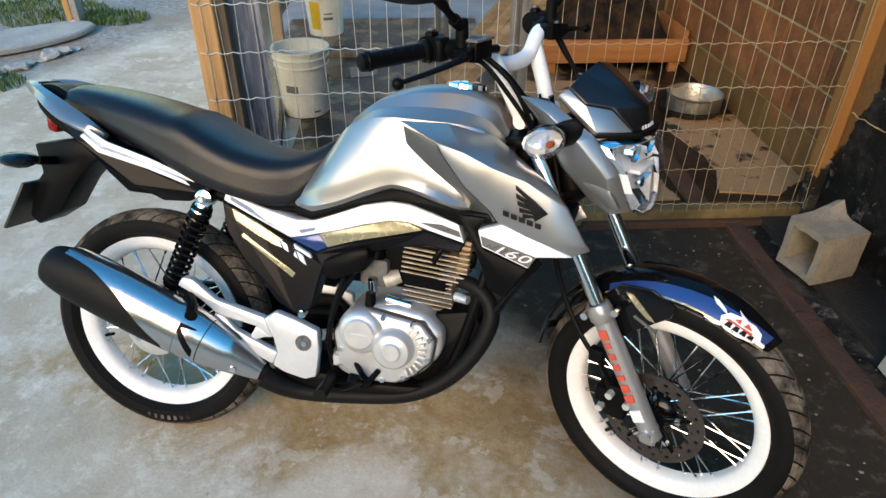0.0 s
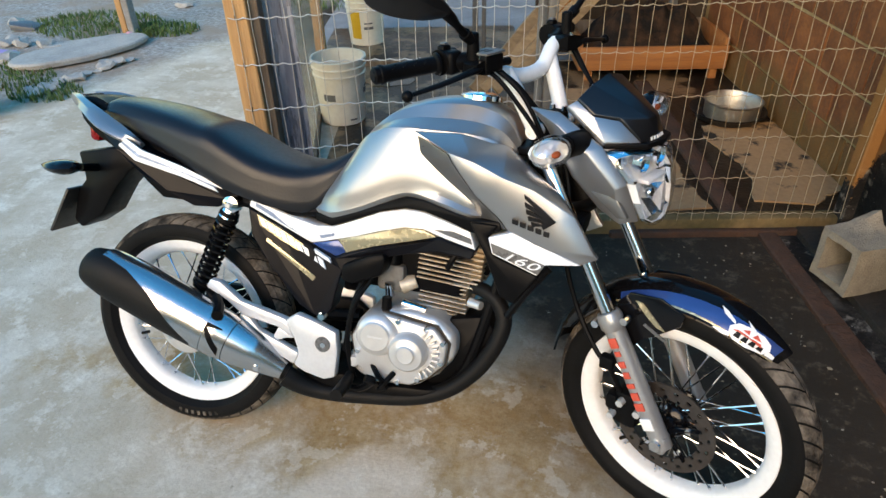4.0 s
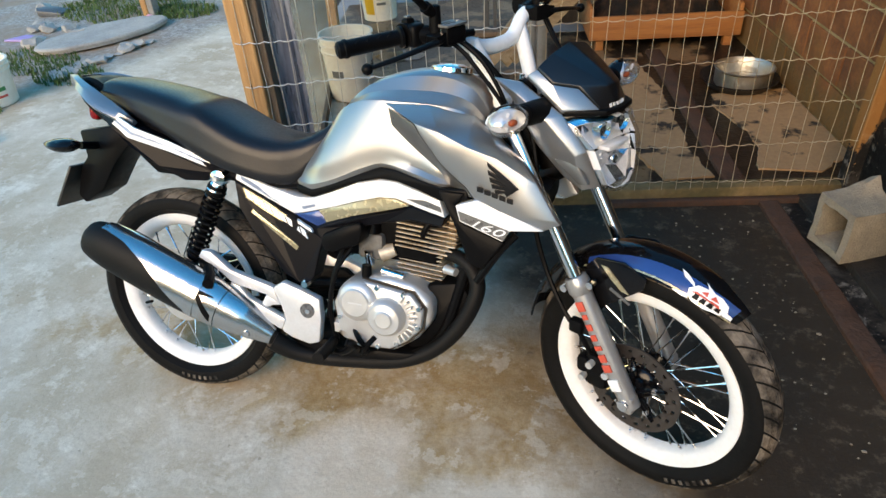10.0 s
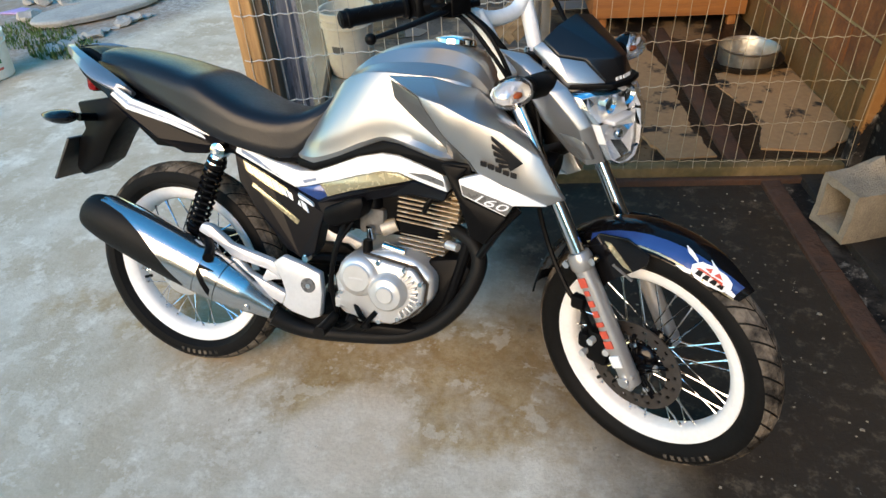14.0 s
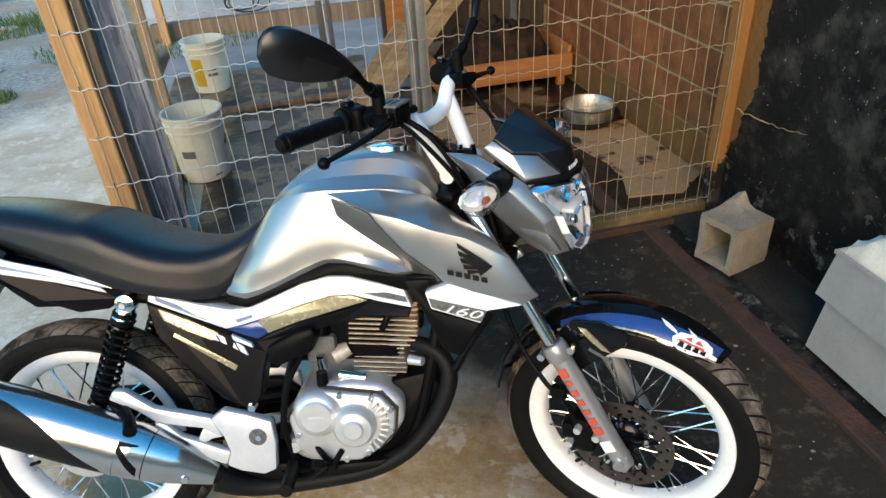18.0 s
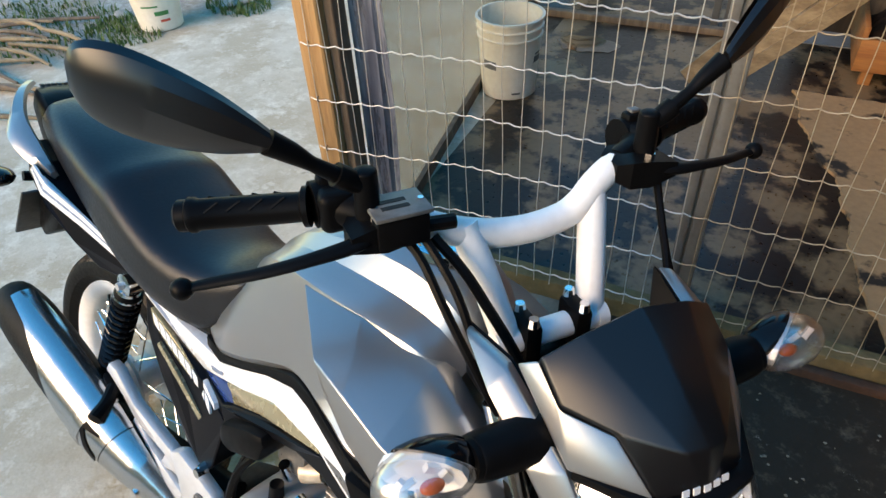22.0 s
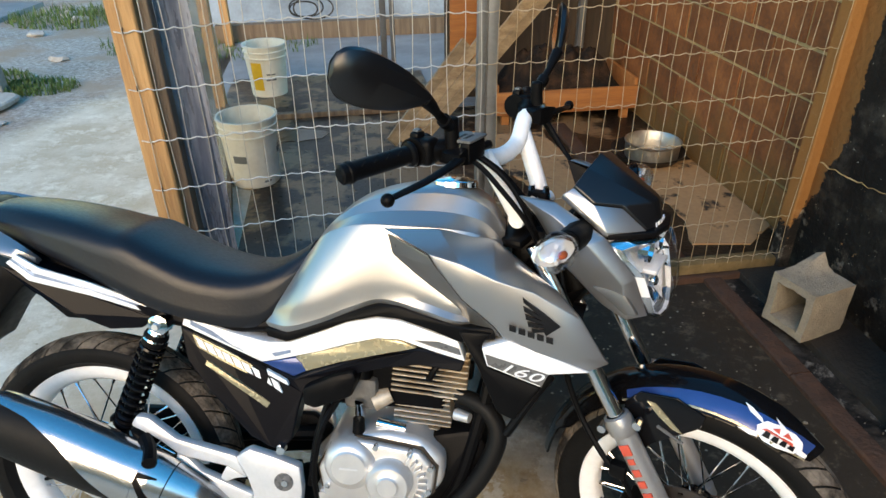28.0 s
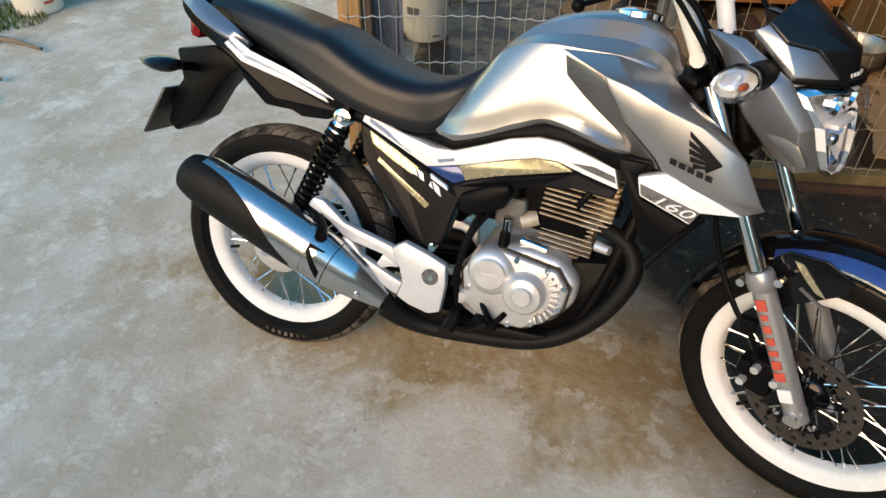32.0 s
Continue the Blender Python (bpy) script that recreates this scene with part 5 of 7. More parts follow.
def side_panel(s):
    wrap = lambda x, z: s * flank(x)
    lower = lambda x, z: s * (flank(x) + 0.14 * max(0.0, 0.36 - z))
    mould = [(0.411, 0.387), (0.458, 0.381), (0.522, 0.405), (0.583, 0.432), (0.644, 0.457), (0.689, 0.456), (0.75, 0.443), (0.809, 0.434), (0.871, 0.438), (0.876, 0.417), (0.811, 0.402), (0.751, 0.418), (0.69, 0.430), (0.642, 0.429), (0.583, 0.413), (0.522, 0.386), (0.457, 0.360), (0.414, 0.367)]
    bpart("knee_moulding", prism(mould, s * -0.05, s * 0.004, 0.004, curve=wrap), M_BLACK, "black moulding under the tank")
    wh = [(0.246, 0.402), (0.343, 0.371), (0.412, 0.353), (0.464, 0.360), (0.52, 0.384), (0.581, 0.411), (0.641, 0.426), (0.688, 0.427), (0.75, 0.415), (0.806, 0.403), (0.821, 0.364), (0.752, 0.375), (0.689, 0.387), (0.642, 0.382), (0.582, 0.365), (0.52, 0.343), (0.437, 0.318), (0.40, 0.309), (0.326, 0.344), (0.24, 0.384)]
    st = bpart("side_stripe", prism(wh, s * -0.05, 0, 0.003, curve=wrap), M_DECALW, "white side stripe panel with blue and grey lines")
    bpart("grey_line", prism([(0.641, 0.406), (0.676, 0.409), (0.751, 0.400), (0.808, 0.389), (0.813, 0.376), (0.752, 0.385), (0.689, 0.398), (0.657, 0.402)], s * -0.001, s * 0.0012, 0, curve=wrap), M_GREYDECAL, "grey pinstripe", st, False)
    bpart("blue_line", prism([(0.259, 0.395), (0.343, 0.355), (0.396, 0.328), (0.421, 0.330), (0.464, 0.343), (0.464, 0.337), (0.42, 0.321), (0.393, 0.319), (0.339, 0.344), (0.259, 0.386)], s * -0.001, s * 0.0012, 0, curve=wrap), M_BLUESTRIPE, "blue pinstripe", st, False)
    go = [(0.474, 0.328), (0.52, 0.343), (0.582, 0.364), (0.642, 0.381), (0.689, 0.386), (0.724, 0.375), (0.658, 0.352), (0.566, 0.325), (0.495, 0.299), (0.487, 0.315)]
    bpart("gold_panel", prism(go, s * -0.05, s * -0.001, 0.0015, curve=wrap), M_GOLD, "pale gold panel", st)
    bpart("blue_panel", prism([(0.402, 0.308), (0.437, 0.317), (0.474, 0.327), (0.487, 0.315), (0.495, 0.299), (0.467, 0.284)], s * -0.05, s * -0.001, 0.0015, curve=wrap), M_NAVY, "navy panel", st)
    bk = [(0.233, 0.381), (0.326, 0.341), (0.402, 0.307), (0.471, 0.286), (0.506, 0.303), (0.567, 0.324), (0.66, 0.351), (0.728, 0.374), (0.766, 0.372), (0.82, 0.361), (0.813, 0.340), (0.73, 0.340), (0.66, 0.322), (0.584, 0.300), (0.523, 0.280), (0.492, 0.255), (0.482, 0.218), (0.47, 0.157), (0.451, 0.130), (0.424, 0.133), (0.382, 0.153), (0.298, 0.243), (0.248, 0.311)]
    bc = bpart("side_cover", prism(bk, s * -0.06, s * -0.005, 0.004, curve=lower), M_COVER, "gloss black side cover with lettering bars", None, False)
    # lettering as pairs of slanted bars, with a gold shade behind
    bpart("letter_shade", prism([(0.262, 0.366), (0.330, 0.334), (0.385, 0.305), (0.374, 0.288), (0.320, 0.313), (0.272, 0.340)], s * -0.006, s * 0.0012, 0, curve=lower), M_GOLD, "pale gold shade behind the lettering", bc, False)
    for k, wdt in enumerate((0.034, 0.012, 0.036, 0.036, 0.038)):
        x0 = (0.268, 0.306, 0.322, 0.362, 0.402)[k]
        for o, w in ((0.0, wdt),) if wdt < 0.02 else ((0.0, wdt * 0.40), (wdt * 0.54, wdt * 0.46)):
            x = x0 + o
            z = 0.360 - (x - 0.268) * 0.50
            poly = [(x, z), (x + w, z - w * 0.50), (x + w + 0.010, z - w * 0.50 - 0.020), (x + 0.010, z - 0.020)]
            bpart("letter_bar", prism(poly, s * -0.006, s * 0.0024, 0, curve=lower), M_DECALW, "white lettering bar", bc, False)
    bpart("small_bar", prism([(0.414, 0.298), (0.458, 0.281), (0.463, 0.272), (0.418, 0.288)], s * -0.006, s * 0.0028, 0, curve=lower), M_DECALW, "small white bar", bc, False)
    bpart("gold_line", prism([(0.292, 0.312), (0.423, 0.230), (0.416, 0.219), (0.288, 0.304)], s * -0.006, s * 0.0018, 0, curve=lower), M_GOLD, "gold line", bc, False)
    bpart("air_box", prism([(0.495, 0.275), (0.56, 0.306), (0.600, 0.318), (0.606, 0.300), (0.596, 0.262), (0.520, 0.230), (0.494, 0.238)], s * 0.05, s * 0.136, 0.010), M_BLACK, "dark air box")
    bpart("bolt", cyl((0.448, s * 0.125, 0.144), (0.448, s * 0.143, 0.144), 0.0075, 0.006, 8), M_CHROME, "", bc)
sides(side_panel)
bpart("engine_bay", box(0.36, 0.78, -0.055, 0.055, 0.20, 0.41, 0.02), M_BLACK, "dark frame and air box under the tank")

# ---- seat and tail ----
def seat_ring(x, zt, zb, w, crown=0.012):
    return mirror_ring([(x, 0, zt), (x, w * 0.45, zt - crown * 0.25), (x, w * 0.80, zt - crown), (x, w * 0.97, zt - crown - 0.02), (x, w, zb + (zt - zb) * 0.4), (x, w * 0.97, zb), (x, w * 0.5, zb - 0.003), (x, 0, zb - 0.003)])
seat_bm = skin([
    seat_ring(-0.205, 0.585, 0.560, 0.062, 0.006), seat_ring(-0.185, 0.608, 0.552, 0.078), seat_ring(-0.10, 0.606, 0.530, 0.098), seat_ring(0.00, 0.592, 0.495, 0.112), seat_ring(0.08, 0.575, 0.462, 0.120), seat_ring(0.128, 0.567, 0.440, 0.123),
    seat_ring(0.18, 0.543, 0.420, 0.125), seat_ring(0.26, 0.510, 0.398, 0.123), seat_ring(0.34, 0.495, 0.384, 0.112), seat_ring(0.40, 0.500, 0.388, 0.096), seat_ring(0.448, 0.520, 0.44, 0.082), seat_ring(0.490, 0.548, 0.51, 0.062)], 4, 3)
seat = bpart("seat", seat_bm, M_VINYL, "black vinyl two-person seat", None, True, 50)
def tail_side(s):
    # grab rail: a flat blade that sweeps from the tail tip outwards and forwards
    outer = [(-0.328, 0.040, 0.597), (-0.285, 0.080, 0.592), (-0.230, 0.118, 0.577), (-0.160, 0.153, 0.549), (-0.100, 0.147, 0.521), (-0.050, 0.127, 0.503)]
    inner = [(-0.318, 0.036, 0.610), (-0.275, 0.066, 0.611), (-0.225, 0.094, 0.600), (-0.165, 0.116, 0.581), (-0.100, 0.120, 0.547), (-0.046, 0.120, 0.512)]
    oc, ic = smooth_path(outer, 5), smooth_path(inner, 5)
    rings = []
    for p, q in zip(oc, ic):
        m = (p + q) / 2 + Vector((0, 0.006, 0.006))
        dn = Vector((0.0, -0.010, -0.012))
        rings.append([Vector((v.x, s * v.y, v.z)) for v in (p, m, q, q + dn * 0.6, m + dn, p + dn * 0.6)])
    bpart("grab_rail", loft(rings), M_SILVER, "silver grab rail blade beside the tail", None, True, 50)
    wide = lambda x, z: s * float(np.interp(x, [-0.32, -0.19, -0.12, -0.054, 0.157, 0.235], [0.05, 0.11, 0.14, 0.149, 0.106, 0.108]))
    t = prism([(-0.182, 0.530), (-0.083, 0.520), (-0.045, 0.495), (0.057, 0.462), (0.164, 0.428), (0.215, 0.408), (0.176, 0.388), (0.149, 0.368), (0.088, 0.366), (0.022, 0.397), (-0.05, 0.445), (-0.113, 0.492)], s * -0.06, s * -0.003, 0.004, curve=wide)
    tl = bpart("tail_panel", t, M_COVER, "gloss black tail panel with white pinstripes", None, False)
    bpart("pinstripe", prism([(-0.078, 0.522), (-0.033, 0.497), (0.06, 0.466), (0.159, 0.424), (0.164, 0.416), (0.06, 0.456), (-0.04, 0.486), (-0.087, 0.514)], s * -0.004, s * 0.0005, 0, curve=wide), M_DECALW, "white pinstripe", tl, False)
    bpart("pinstripe", prism([(-0.093, 0.510), (-0.045, 0.480), (0.059, 0.451), (0.155, 0.413), (0.152, 0.407), (0.058, 0.440), (-0.052, 0.471), (-0.102, 0.503)], s * -0.004, s * 0.0005, 0, curve=wide), M_DECALW, "white pinstripe", tl, False)
    bpart("blue_pinstripe", prism([(-0.087, 0.514), (-0.04, 0.486), (0.06, 0.456), (0.162, 0.416), (0.157, 0.411), (0.059, 0.451), (-0.045, 0.480), (-0.092, 0.510)], s * -0.004, s * 0.0002, 0, curve=wide), M_BLUESTRIPE, "blue pinstripe", tl, False)
    sg = tube([(-0.255, s * 0.05, 0.418), (-0.262, s * 0.10, 0.424)], 0.011, 10)
    rs = bpart("rear_turn_signal", sg, M_BLACK, "black rear turn signal")
    own = skin([[Vector((x, s * (0.150 + w * math.cos(a) * 1.25), 0.431 + dz + w * 0.68 * math.sin(a))) for a in (2 * math.pi * k / 12 for k in range(12))] for x, w, dz in ((-0.334, 0.003, 0.001), (-0.315, 0.015, 0.0), (-0.285, 0.026, 0.0), (-0.255, 0.028, 0.001), (-0.232, 0.019, 0.003), (-0.222, 0.006, 0.004))], 3, 1)
    bpart("signal_body", own, M_GLOSS, "dark pointed lens and body", rs)
sides(tail_side)
tc = [mirror_ring([(x, 0, zt), (x, w * 0.7, zt - 0.003), (x, w, zt - 0.012), (x, w, zb), (x, 0, zb)]) for x, zt, zb, w in ((-0.310, 0.600, 0.575, 0.030), (-0.285, 0.606, 0.545, 0.050), (-0.235, 0.608, 0.51, 0.062), (-0.19, 0.592, 0.49, 0.070), (-0.1, 0.54, 0.45, 0.085), (0.1, 0.45, 0.385, 0.09), (0.2, 0.41, 0.37, 0.09))]
tail_unit = bpart("tail_unit", skin(tc, 3, 2), M_BLACK, "black tail cover behind the seat with a grey mark")
for k in range(6):
    bpart("mark_bar", box(-0.2975, -0.2900, -0.033 + 0.0115 * k, -0.0245 + 0.0115 * k, 0.603, 0.6085), M_GREYDECAL, "", tail_unit, False)
bpart("tail_lamp", box(-0.284, -0.25, -0.040, 0.045, 0.485, 0.545, 0.014), mat("red_lens", (0.20, 0.008, 0.010), 0.15, 0, 0.05, bump=0), "red tail lamp")
fend = prism([(-0.315, 0.455), (-0.198, 0.478), (-0.12, 0.440), (-0.155, 0.418), (-0.205, 0.363), (-0.255, 0.285), (-0.325, 0.240), (-0.350, 0.262), (-0.325, 0.350), (-0.298, 0.382), (-0.303, 0.404)], -0.05, 0.05, 0.008)
bpart("rear_mudguard", fend, M_BLACK, "black plate holder and rear mudguard")
pl = box(-0.004, 0.004, -0.085, 0.085, -0.072, 0.072, 0.002)
bmesh.ops.transform(pl, matrix=Matrix.Translation((-0.362, 0, 0.293)) @ Matrix.Rotation(radians(29), 4, "Y"), verts=pl.verts)
plate = bpart("number_plate", pl, M_PLATE, "dark grey number plate seen edge on")
bpart("plate_bracket", tube([(-0.30, 0, 0.36), (-0.34, 0, 0.33), (-0.358, 0, 0.30)], 0.02, 8, flat=0.5), M_BLACK)
ig = [(0.33, 0.32), (0.25, 0.36), (0.15, 0.375), (0.05, 0.36), (-0.05, 0.36), (-0.1, 0.40), (-0.15, 0.45), (0.0, 0.40), (0.2, 0.41), (0.34, 0.40)]
bpart("inner_mudguard", prism(ig, -0.055, 0.055, 0.006), M_BLACK)

# ---- shocks, swingarm, brackets ----
def shock(s):
    a, b = Vector((0.196, s * 0.112, 0.384)), Vector((0.082, s * 0.112, 0.115))
    d = b - a
    at = lambda f: a + d * f
    q = d.to_track_quat("Y", "Z").to_matrix().to_4x4()
    body = cyl(at(0.06), at(0.95), 0.013, n=14)
    lathe([(0.0, 0.0), (0.022, 0.0), (0.025, 0.006), (0.025, 0.028), (0.017, 0.034), (0.0, 0.034)], Matrix.Translation(at(0.07)) @ q, 20, body)
    lathe([(0.0, -0.02), (0.024, -0.02), (0.024, 0.0), (0.0, 0.0)], Matrix.Translation(at(0.86)) @ q, 20, body)
    sh = bpart("rear_shock", body, M_BLACK, "rear shock absorber with black coil spring")
    ring = lathe([(0.0, -0.017), (0.012, -0.017), (0.021, -0.014), (0.021, 0.014), (0.012, 0.017), (0.0, 0.017)], Matrix.Translation(a), 20)
    bpart("shock_eye", ring, M_CHROME, "polished upper mount", sh)
    bpart("shock_collar", cyl(at(0.05), at(0.12), 0.020, 0.026, 18), M_CHROME, "polished collar", sh)
    pts = []
    n = Vector((1, 0, 0))
    u = d.normalized().cross(Vector((0, 1, 0))).normalized()
    v = Vector((0, 1, 0))
    turns = 11
    for k in range(turns * 10 + 1):
        t = k / (turns * 10)
        ang = 2 * math.pi * turns * t
        pts.append(at(0.14 + 0.70 * t) + (u * math.cos(ang) + v * math.sin(ang)) * 0.0235)
    bpart("coil_spring", tube(pts, 0.0048, 6, smooth=0), M_GLOSS, "black coil spring", sh)
    bpart("bolt", cyl(a, a + Vector((0, s * 0.026, 0)), 0.009, 0.007, 8), M_CAST, "", sh)
sides(shock)
for s in (-1, 1):
    sw = tube([(0.0, s * 0.085, 0.0), (0.12, s * 0.085, 0.015), (0.30, s * 0.085, 0.04), (0.47, s * 0.08, 0.06)], [0.022, 0.02, 0.021, 0.024], 10, flat=0.8)
    bpart("swingarm", sw, M_BLACK, "black swingarm tube")
    bpart("bolt", cyl((0.0, s * 0.09, 0.0), (0.0, s * 0.12, 0.0), 0.014, 0.012, 8), M_CHROME)
    # silver foot peg bracket: a braced plate
    yb0, yb1 = s * 0.116, s * 0.142
    plate_poly = [(0.352, 0.112), (0.382, 0.134), (0.438, 0.119), (0.489, 0.101), (0.494, 0.05), (0.488, -0.019), (0.459, -0.031), (0.406, -0.021), (0.375, -0.006), (0.388, 0.028), (0.376, 0.067)]
    fp = bpart("foot_bracket", prism(plate_poly, yb0, yb1, 0.006), M_SWING, "silver painted footrest bracket with braces")
    bpart("brace", prism([(0.127, 0.165), (0.141, 0.188), (0.168, 0.185), (0.226, 0.142), (0.353, 0.114), (0.374, 0.066), (0.331, 0.088), (0.249, 0.101), (0.226, 0.108), (0.188, 0.136), (0.160, 0.150)], yb0, yb1 - s * 0.002, 0.006), M_SWING, "upper silver brace", fp)
    bpart("brace", prism([(0.202, 0.085), (0.226, 0.108), (0.249, 0.100), (0.278, 0.070), (0.318, 0.054), (0.387, 0.027), (0.374, -0.007), (0.327, 0.013), (0.256, 0.054)], yb0, yb1 - s * 0.003, 0.006), M_SWING, "lower silver brace", fp)
    bpart("brace", prism([(0.316, 0.060), (0.331, 0.088), (0.374, 0.066), (0.352, 0.062), (0.330, 0.052)], yb0, yb1 - s * 0.004, 0.003), M_SWING, "", fp)
    bpart("peg_mount", prism([(0.128, 0.160), (0.150, 0.150), (0.198, 0.098), (0.226, 0.106), (0.212, 0.070), (0.180, 0.092), (0.150, 0.120)], s * 0.126, s * 0.150, 0.006), M_BLACK, "black passenger footrest mount", fp)
    bpart("pivot_cap", cyl((0.455, s * 0.12, 0.066), (0.455, s * 0.145, 0.066), 0.021, 0.020, 20), M_GREYDECAL, "dark pivot recess", fp)
    bpart("bolt", cyl((0.458, s * 0.14, 0.066), (0.458, s * 0.150, 0.066), 0.009, 0.007, 8), M_CHROME, "", fp)
    bpart("bolt", cyl((0.452, s * 0.13, 0.140), (0.452, s * 0.150, 0.140), 0.009, n=8), M_CHROME, "", fp)
    peg = tube([(0.16, s * 0.14, 0.14), (0.185, s * 0.17, 0.13), (0.20, s * 0.20, 0.12)], [0.014, 0.013, 0.015], 10)
    bpart("passenger_peg", peg, M_BLACK, "folded black passenger footrest")
    pg = tube([(0.52, s * 0.12, -0.015), (0.53, s * 0.17, -0.012), (0.535, s * 0.24, -0.008)], [0.012, 0.015, 0.015], 12)
    bpart("rider_peg", pg, M_RUBBER, "black rubber rider footrest")
drum = lathe([(0.0, -0.075), (0.03, -0.075), (0.06, -0.07), (0.078, -0.06), (0.08, -0.045), (0.0, -0.045)], Matrix(), 28)
box(0.01, 0.05, -0.085, -0.07, 0.03, 0.09, 0.01, drum)
bpart("rear_brake_plate", drum, M_CAST, "cast rear brake plate")
bpart("brake_arm", tube([(0.04, -0.085, 0.05), (0.03, -0.095, 0.09), (0.045, -0.095, 0.125)], 0.009, 8), M_CAST)
bpart("brake_rod", tube([(0.045, -0.095, 0.12), (0.2, -0.1, 0.06), (0.45, -0.11, -0.02)], 0.005, 6), M_BLACK)
bpart("brake_pedal", tube([(0.50, -0.14, -0.03), (0.56, -0.16, -0.025), (0.60, -0.175, 0.01), (0.585, -0.185, 0.02)], [0.008, 0.008, 0.011, 0.011], 8), M_BLACK, "black brake pedal")
bpart("chain_case", prism([(-0.08, 0.05), (0.0, 0.085), (0.45, 0.10), (0.5, 0.06), (0.45, 0.0), (0.0, -0.06), (-0.06, -0.03)], 0.088, 0.115, 0.012), M_BLACK, "black chain case")
bpart("side_stand", tube([(0.50, 0.12, -0.03), (0.49, 0.19, -0.15), (0.475, 0.262, -0.245)], [0.011, 0.0105, 0.012], 10), M_BLACK, "black side stand on the ground")
bpart("stand_foot", box(0.445, 0.505, 0.235, 0.285, -0.238, -0.226, 0.003), M_BLACK)

# ---- exhaust ----
head = [(0.80, -0.045, 0.240), (0.835, -0.06, 0.238), (0.872, -0.075, 0.218), (0.889, -0.085, 0.175), (0.871, -0.090, 0.11), (0.830, -0.092, 0.041), (0.768, -0.095, -0.018), (0.683, -0.098, -0.056), (0.556, -0.102, -0.076), (0.456, -0.110, -0.081), (0.395, -0.125, -0.066), (0.35, -0.14, -0.04)]
bpart("exhaust_pipe", tube(head, [0.016, 0.018, 0.019, 0.020, 0.0205, 0.0205, 0.0205, 0.0205, 0.021, 0.022, 0.025, 0.028], 14), M_MATT, "matt black exhaust pipe")
mc = [((0.355, -0.128, -0.040), 0.018), ((0.325, -0.132, -0.024), 0.028), ((0.27, -0.144, 0.008), 0.043), ((0.18, -0.160, 0.052), 0.056), ((0.07, -0.168, 0.097), 0.060), ((-0.04, -0.174, 0.142), 0.060), ((-0.12, -0.178, 0.172), 0.056), ((-0.175, -0.180, 0.190), 0.045), ((-0.19, -0.181, 0.195), 0.03)]
def muffler_ring(c, r, i):
    d = Vector((-0.42, -0.03, 0.17)).normalized()
    u = Vector((0, 1, 0))
    v = d.cross(u).normalized()
    return [Vector(c) + u * math.cos(a) * r * 0.90 + v * math.sin(a) * r * 1.17 for a in (2 * math.pi * k / 24 for k in range(24))]
muff = bpart("muffler", skin([muffler_ring(c, r, i) for i, (c, r) in enumerate(mc)], 4, 1), M_MATT, "black muffler with a silver heat shield", None, True, 60)
def shield_ring(c, r, a0, a1):
    d = Vector((-0.42, -0.03, 0.17)).normalized()
    u = Vector((0, 1, 0))
    v = d.cross(u).normalized()
    K = 12
    o = [Vector(c) + u * math.cos(a) * (r * 0.90 + 0.005) + v * math.sin(a) * (r * 1.17 + 0.005) for a in (a0 + (a1 - a0) * k / K for k in range(K + 1))]
    i = [Vector(c) + u * math.cos(a) * (r * 0.90 + 0.001) + v * math.sin(a) * (r * 1.17 + 0.001) for a in (a0 + (a1 - a0) * k / K for k in range(K + 1))]
    return o + i[::-1]
def shield(lo, hi, top, low, lift=0.0):
    """A curved plate on the muffler between two stations; top and low give its edges in degrees along it."""
    out = []
    src = mc[::-1]
    xs_ = [c[0] for c, r in src]
    for k in range(17):
        f = k / 16
        x = lo + (hi - lo) * f
        c = Vector([np.interp(x, xs_, [q[0][j] for q in src]) for j in range(3)])
        r = float(np.interp(x, xs_, [q[1] for q in src])) + lift
        edge = lambda e: radians(float(np.interp(f, np.linspace(0, 1, len(e)), e)))
        out.append(shield_ring(c, r, edge(top), edge(low)))
    return loft(out)
bpart("heat_shield", shield(-0.142, 0.150, (242, 232, 210, 178, 146), (292, 292, 290, 286)), M_SHIELD, "brushed silver heat shield", muff, True, 50)
bpart("heat_shield", shield(0.150, 0.212, (146, 138), (286, 280)), M_SHIELD, "", muff, True, 50)
bpart("heat_shield", shield(0.214, 0.345, (136, 155), (278, 262)), M_SHIELD, "silver front shield tip", muff, True, 50)
bpart("shield_slot", shield(0.160, 0.205, (200, 156), (212, 174), 0.0022), M_BLACK, "black notch between the shields", muff)
bpart("shield_slot", shield(0.160, 0.196, (208, 217), (218, 220), 0.0022), M_BLACK, "", muff)
bpart("shield_edge", shield(0.138, 0.160, (150, 146), (286, 286), 0.0030), M_SHIELD, "raised chevron rim", muff, True, 50)
bpart("muffler_bolt", cyl((0.290, -0.150, -0.010), (0.290, -0.180, -0.016), 0.0105, 0.0085, 12), M_CHROME, "chromed shield bolt", muff)

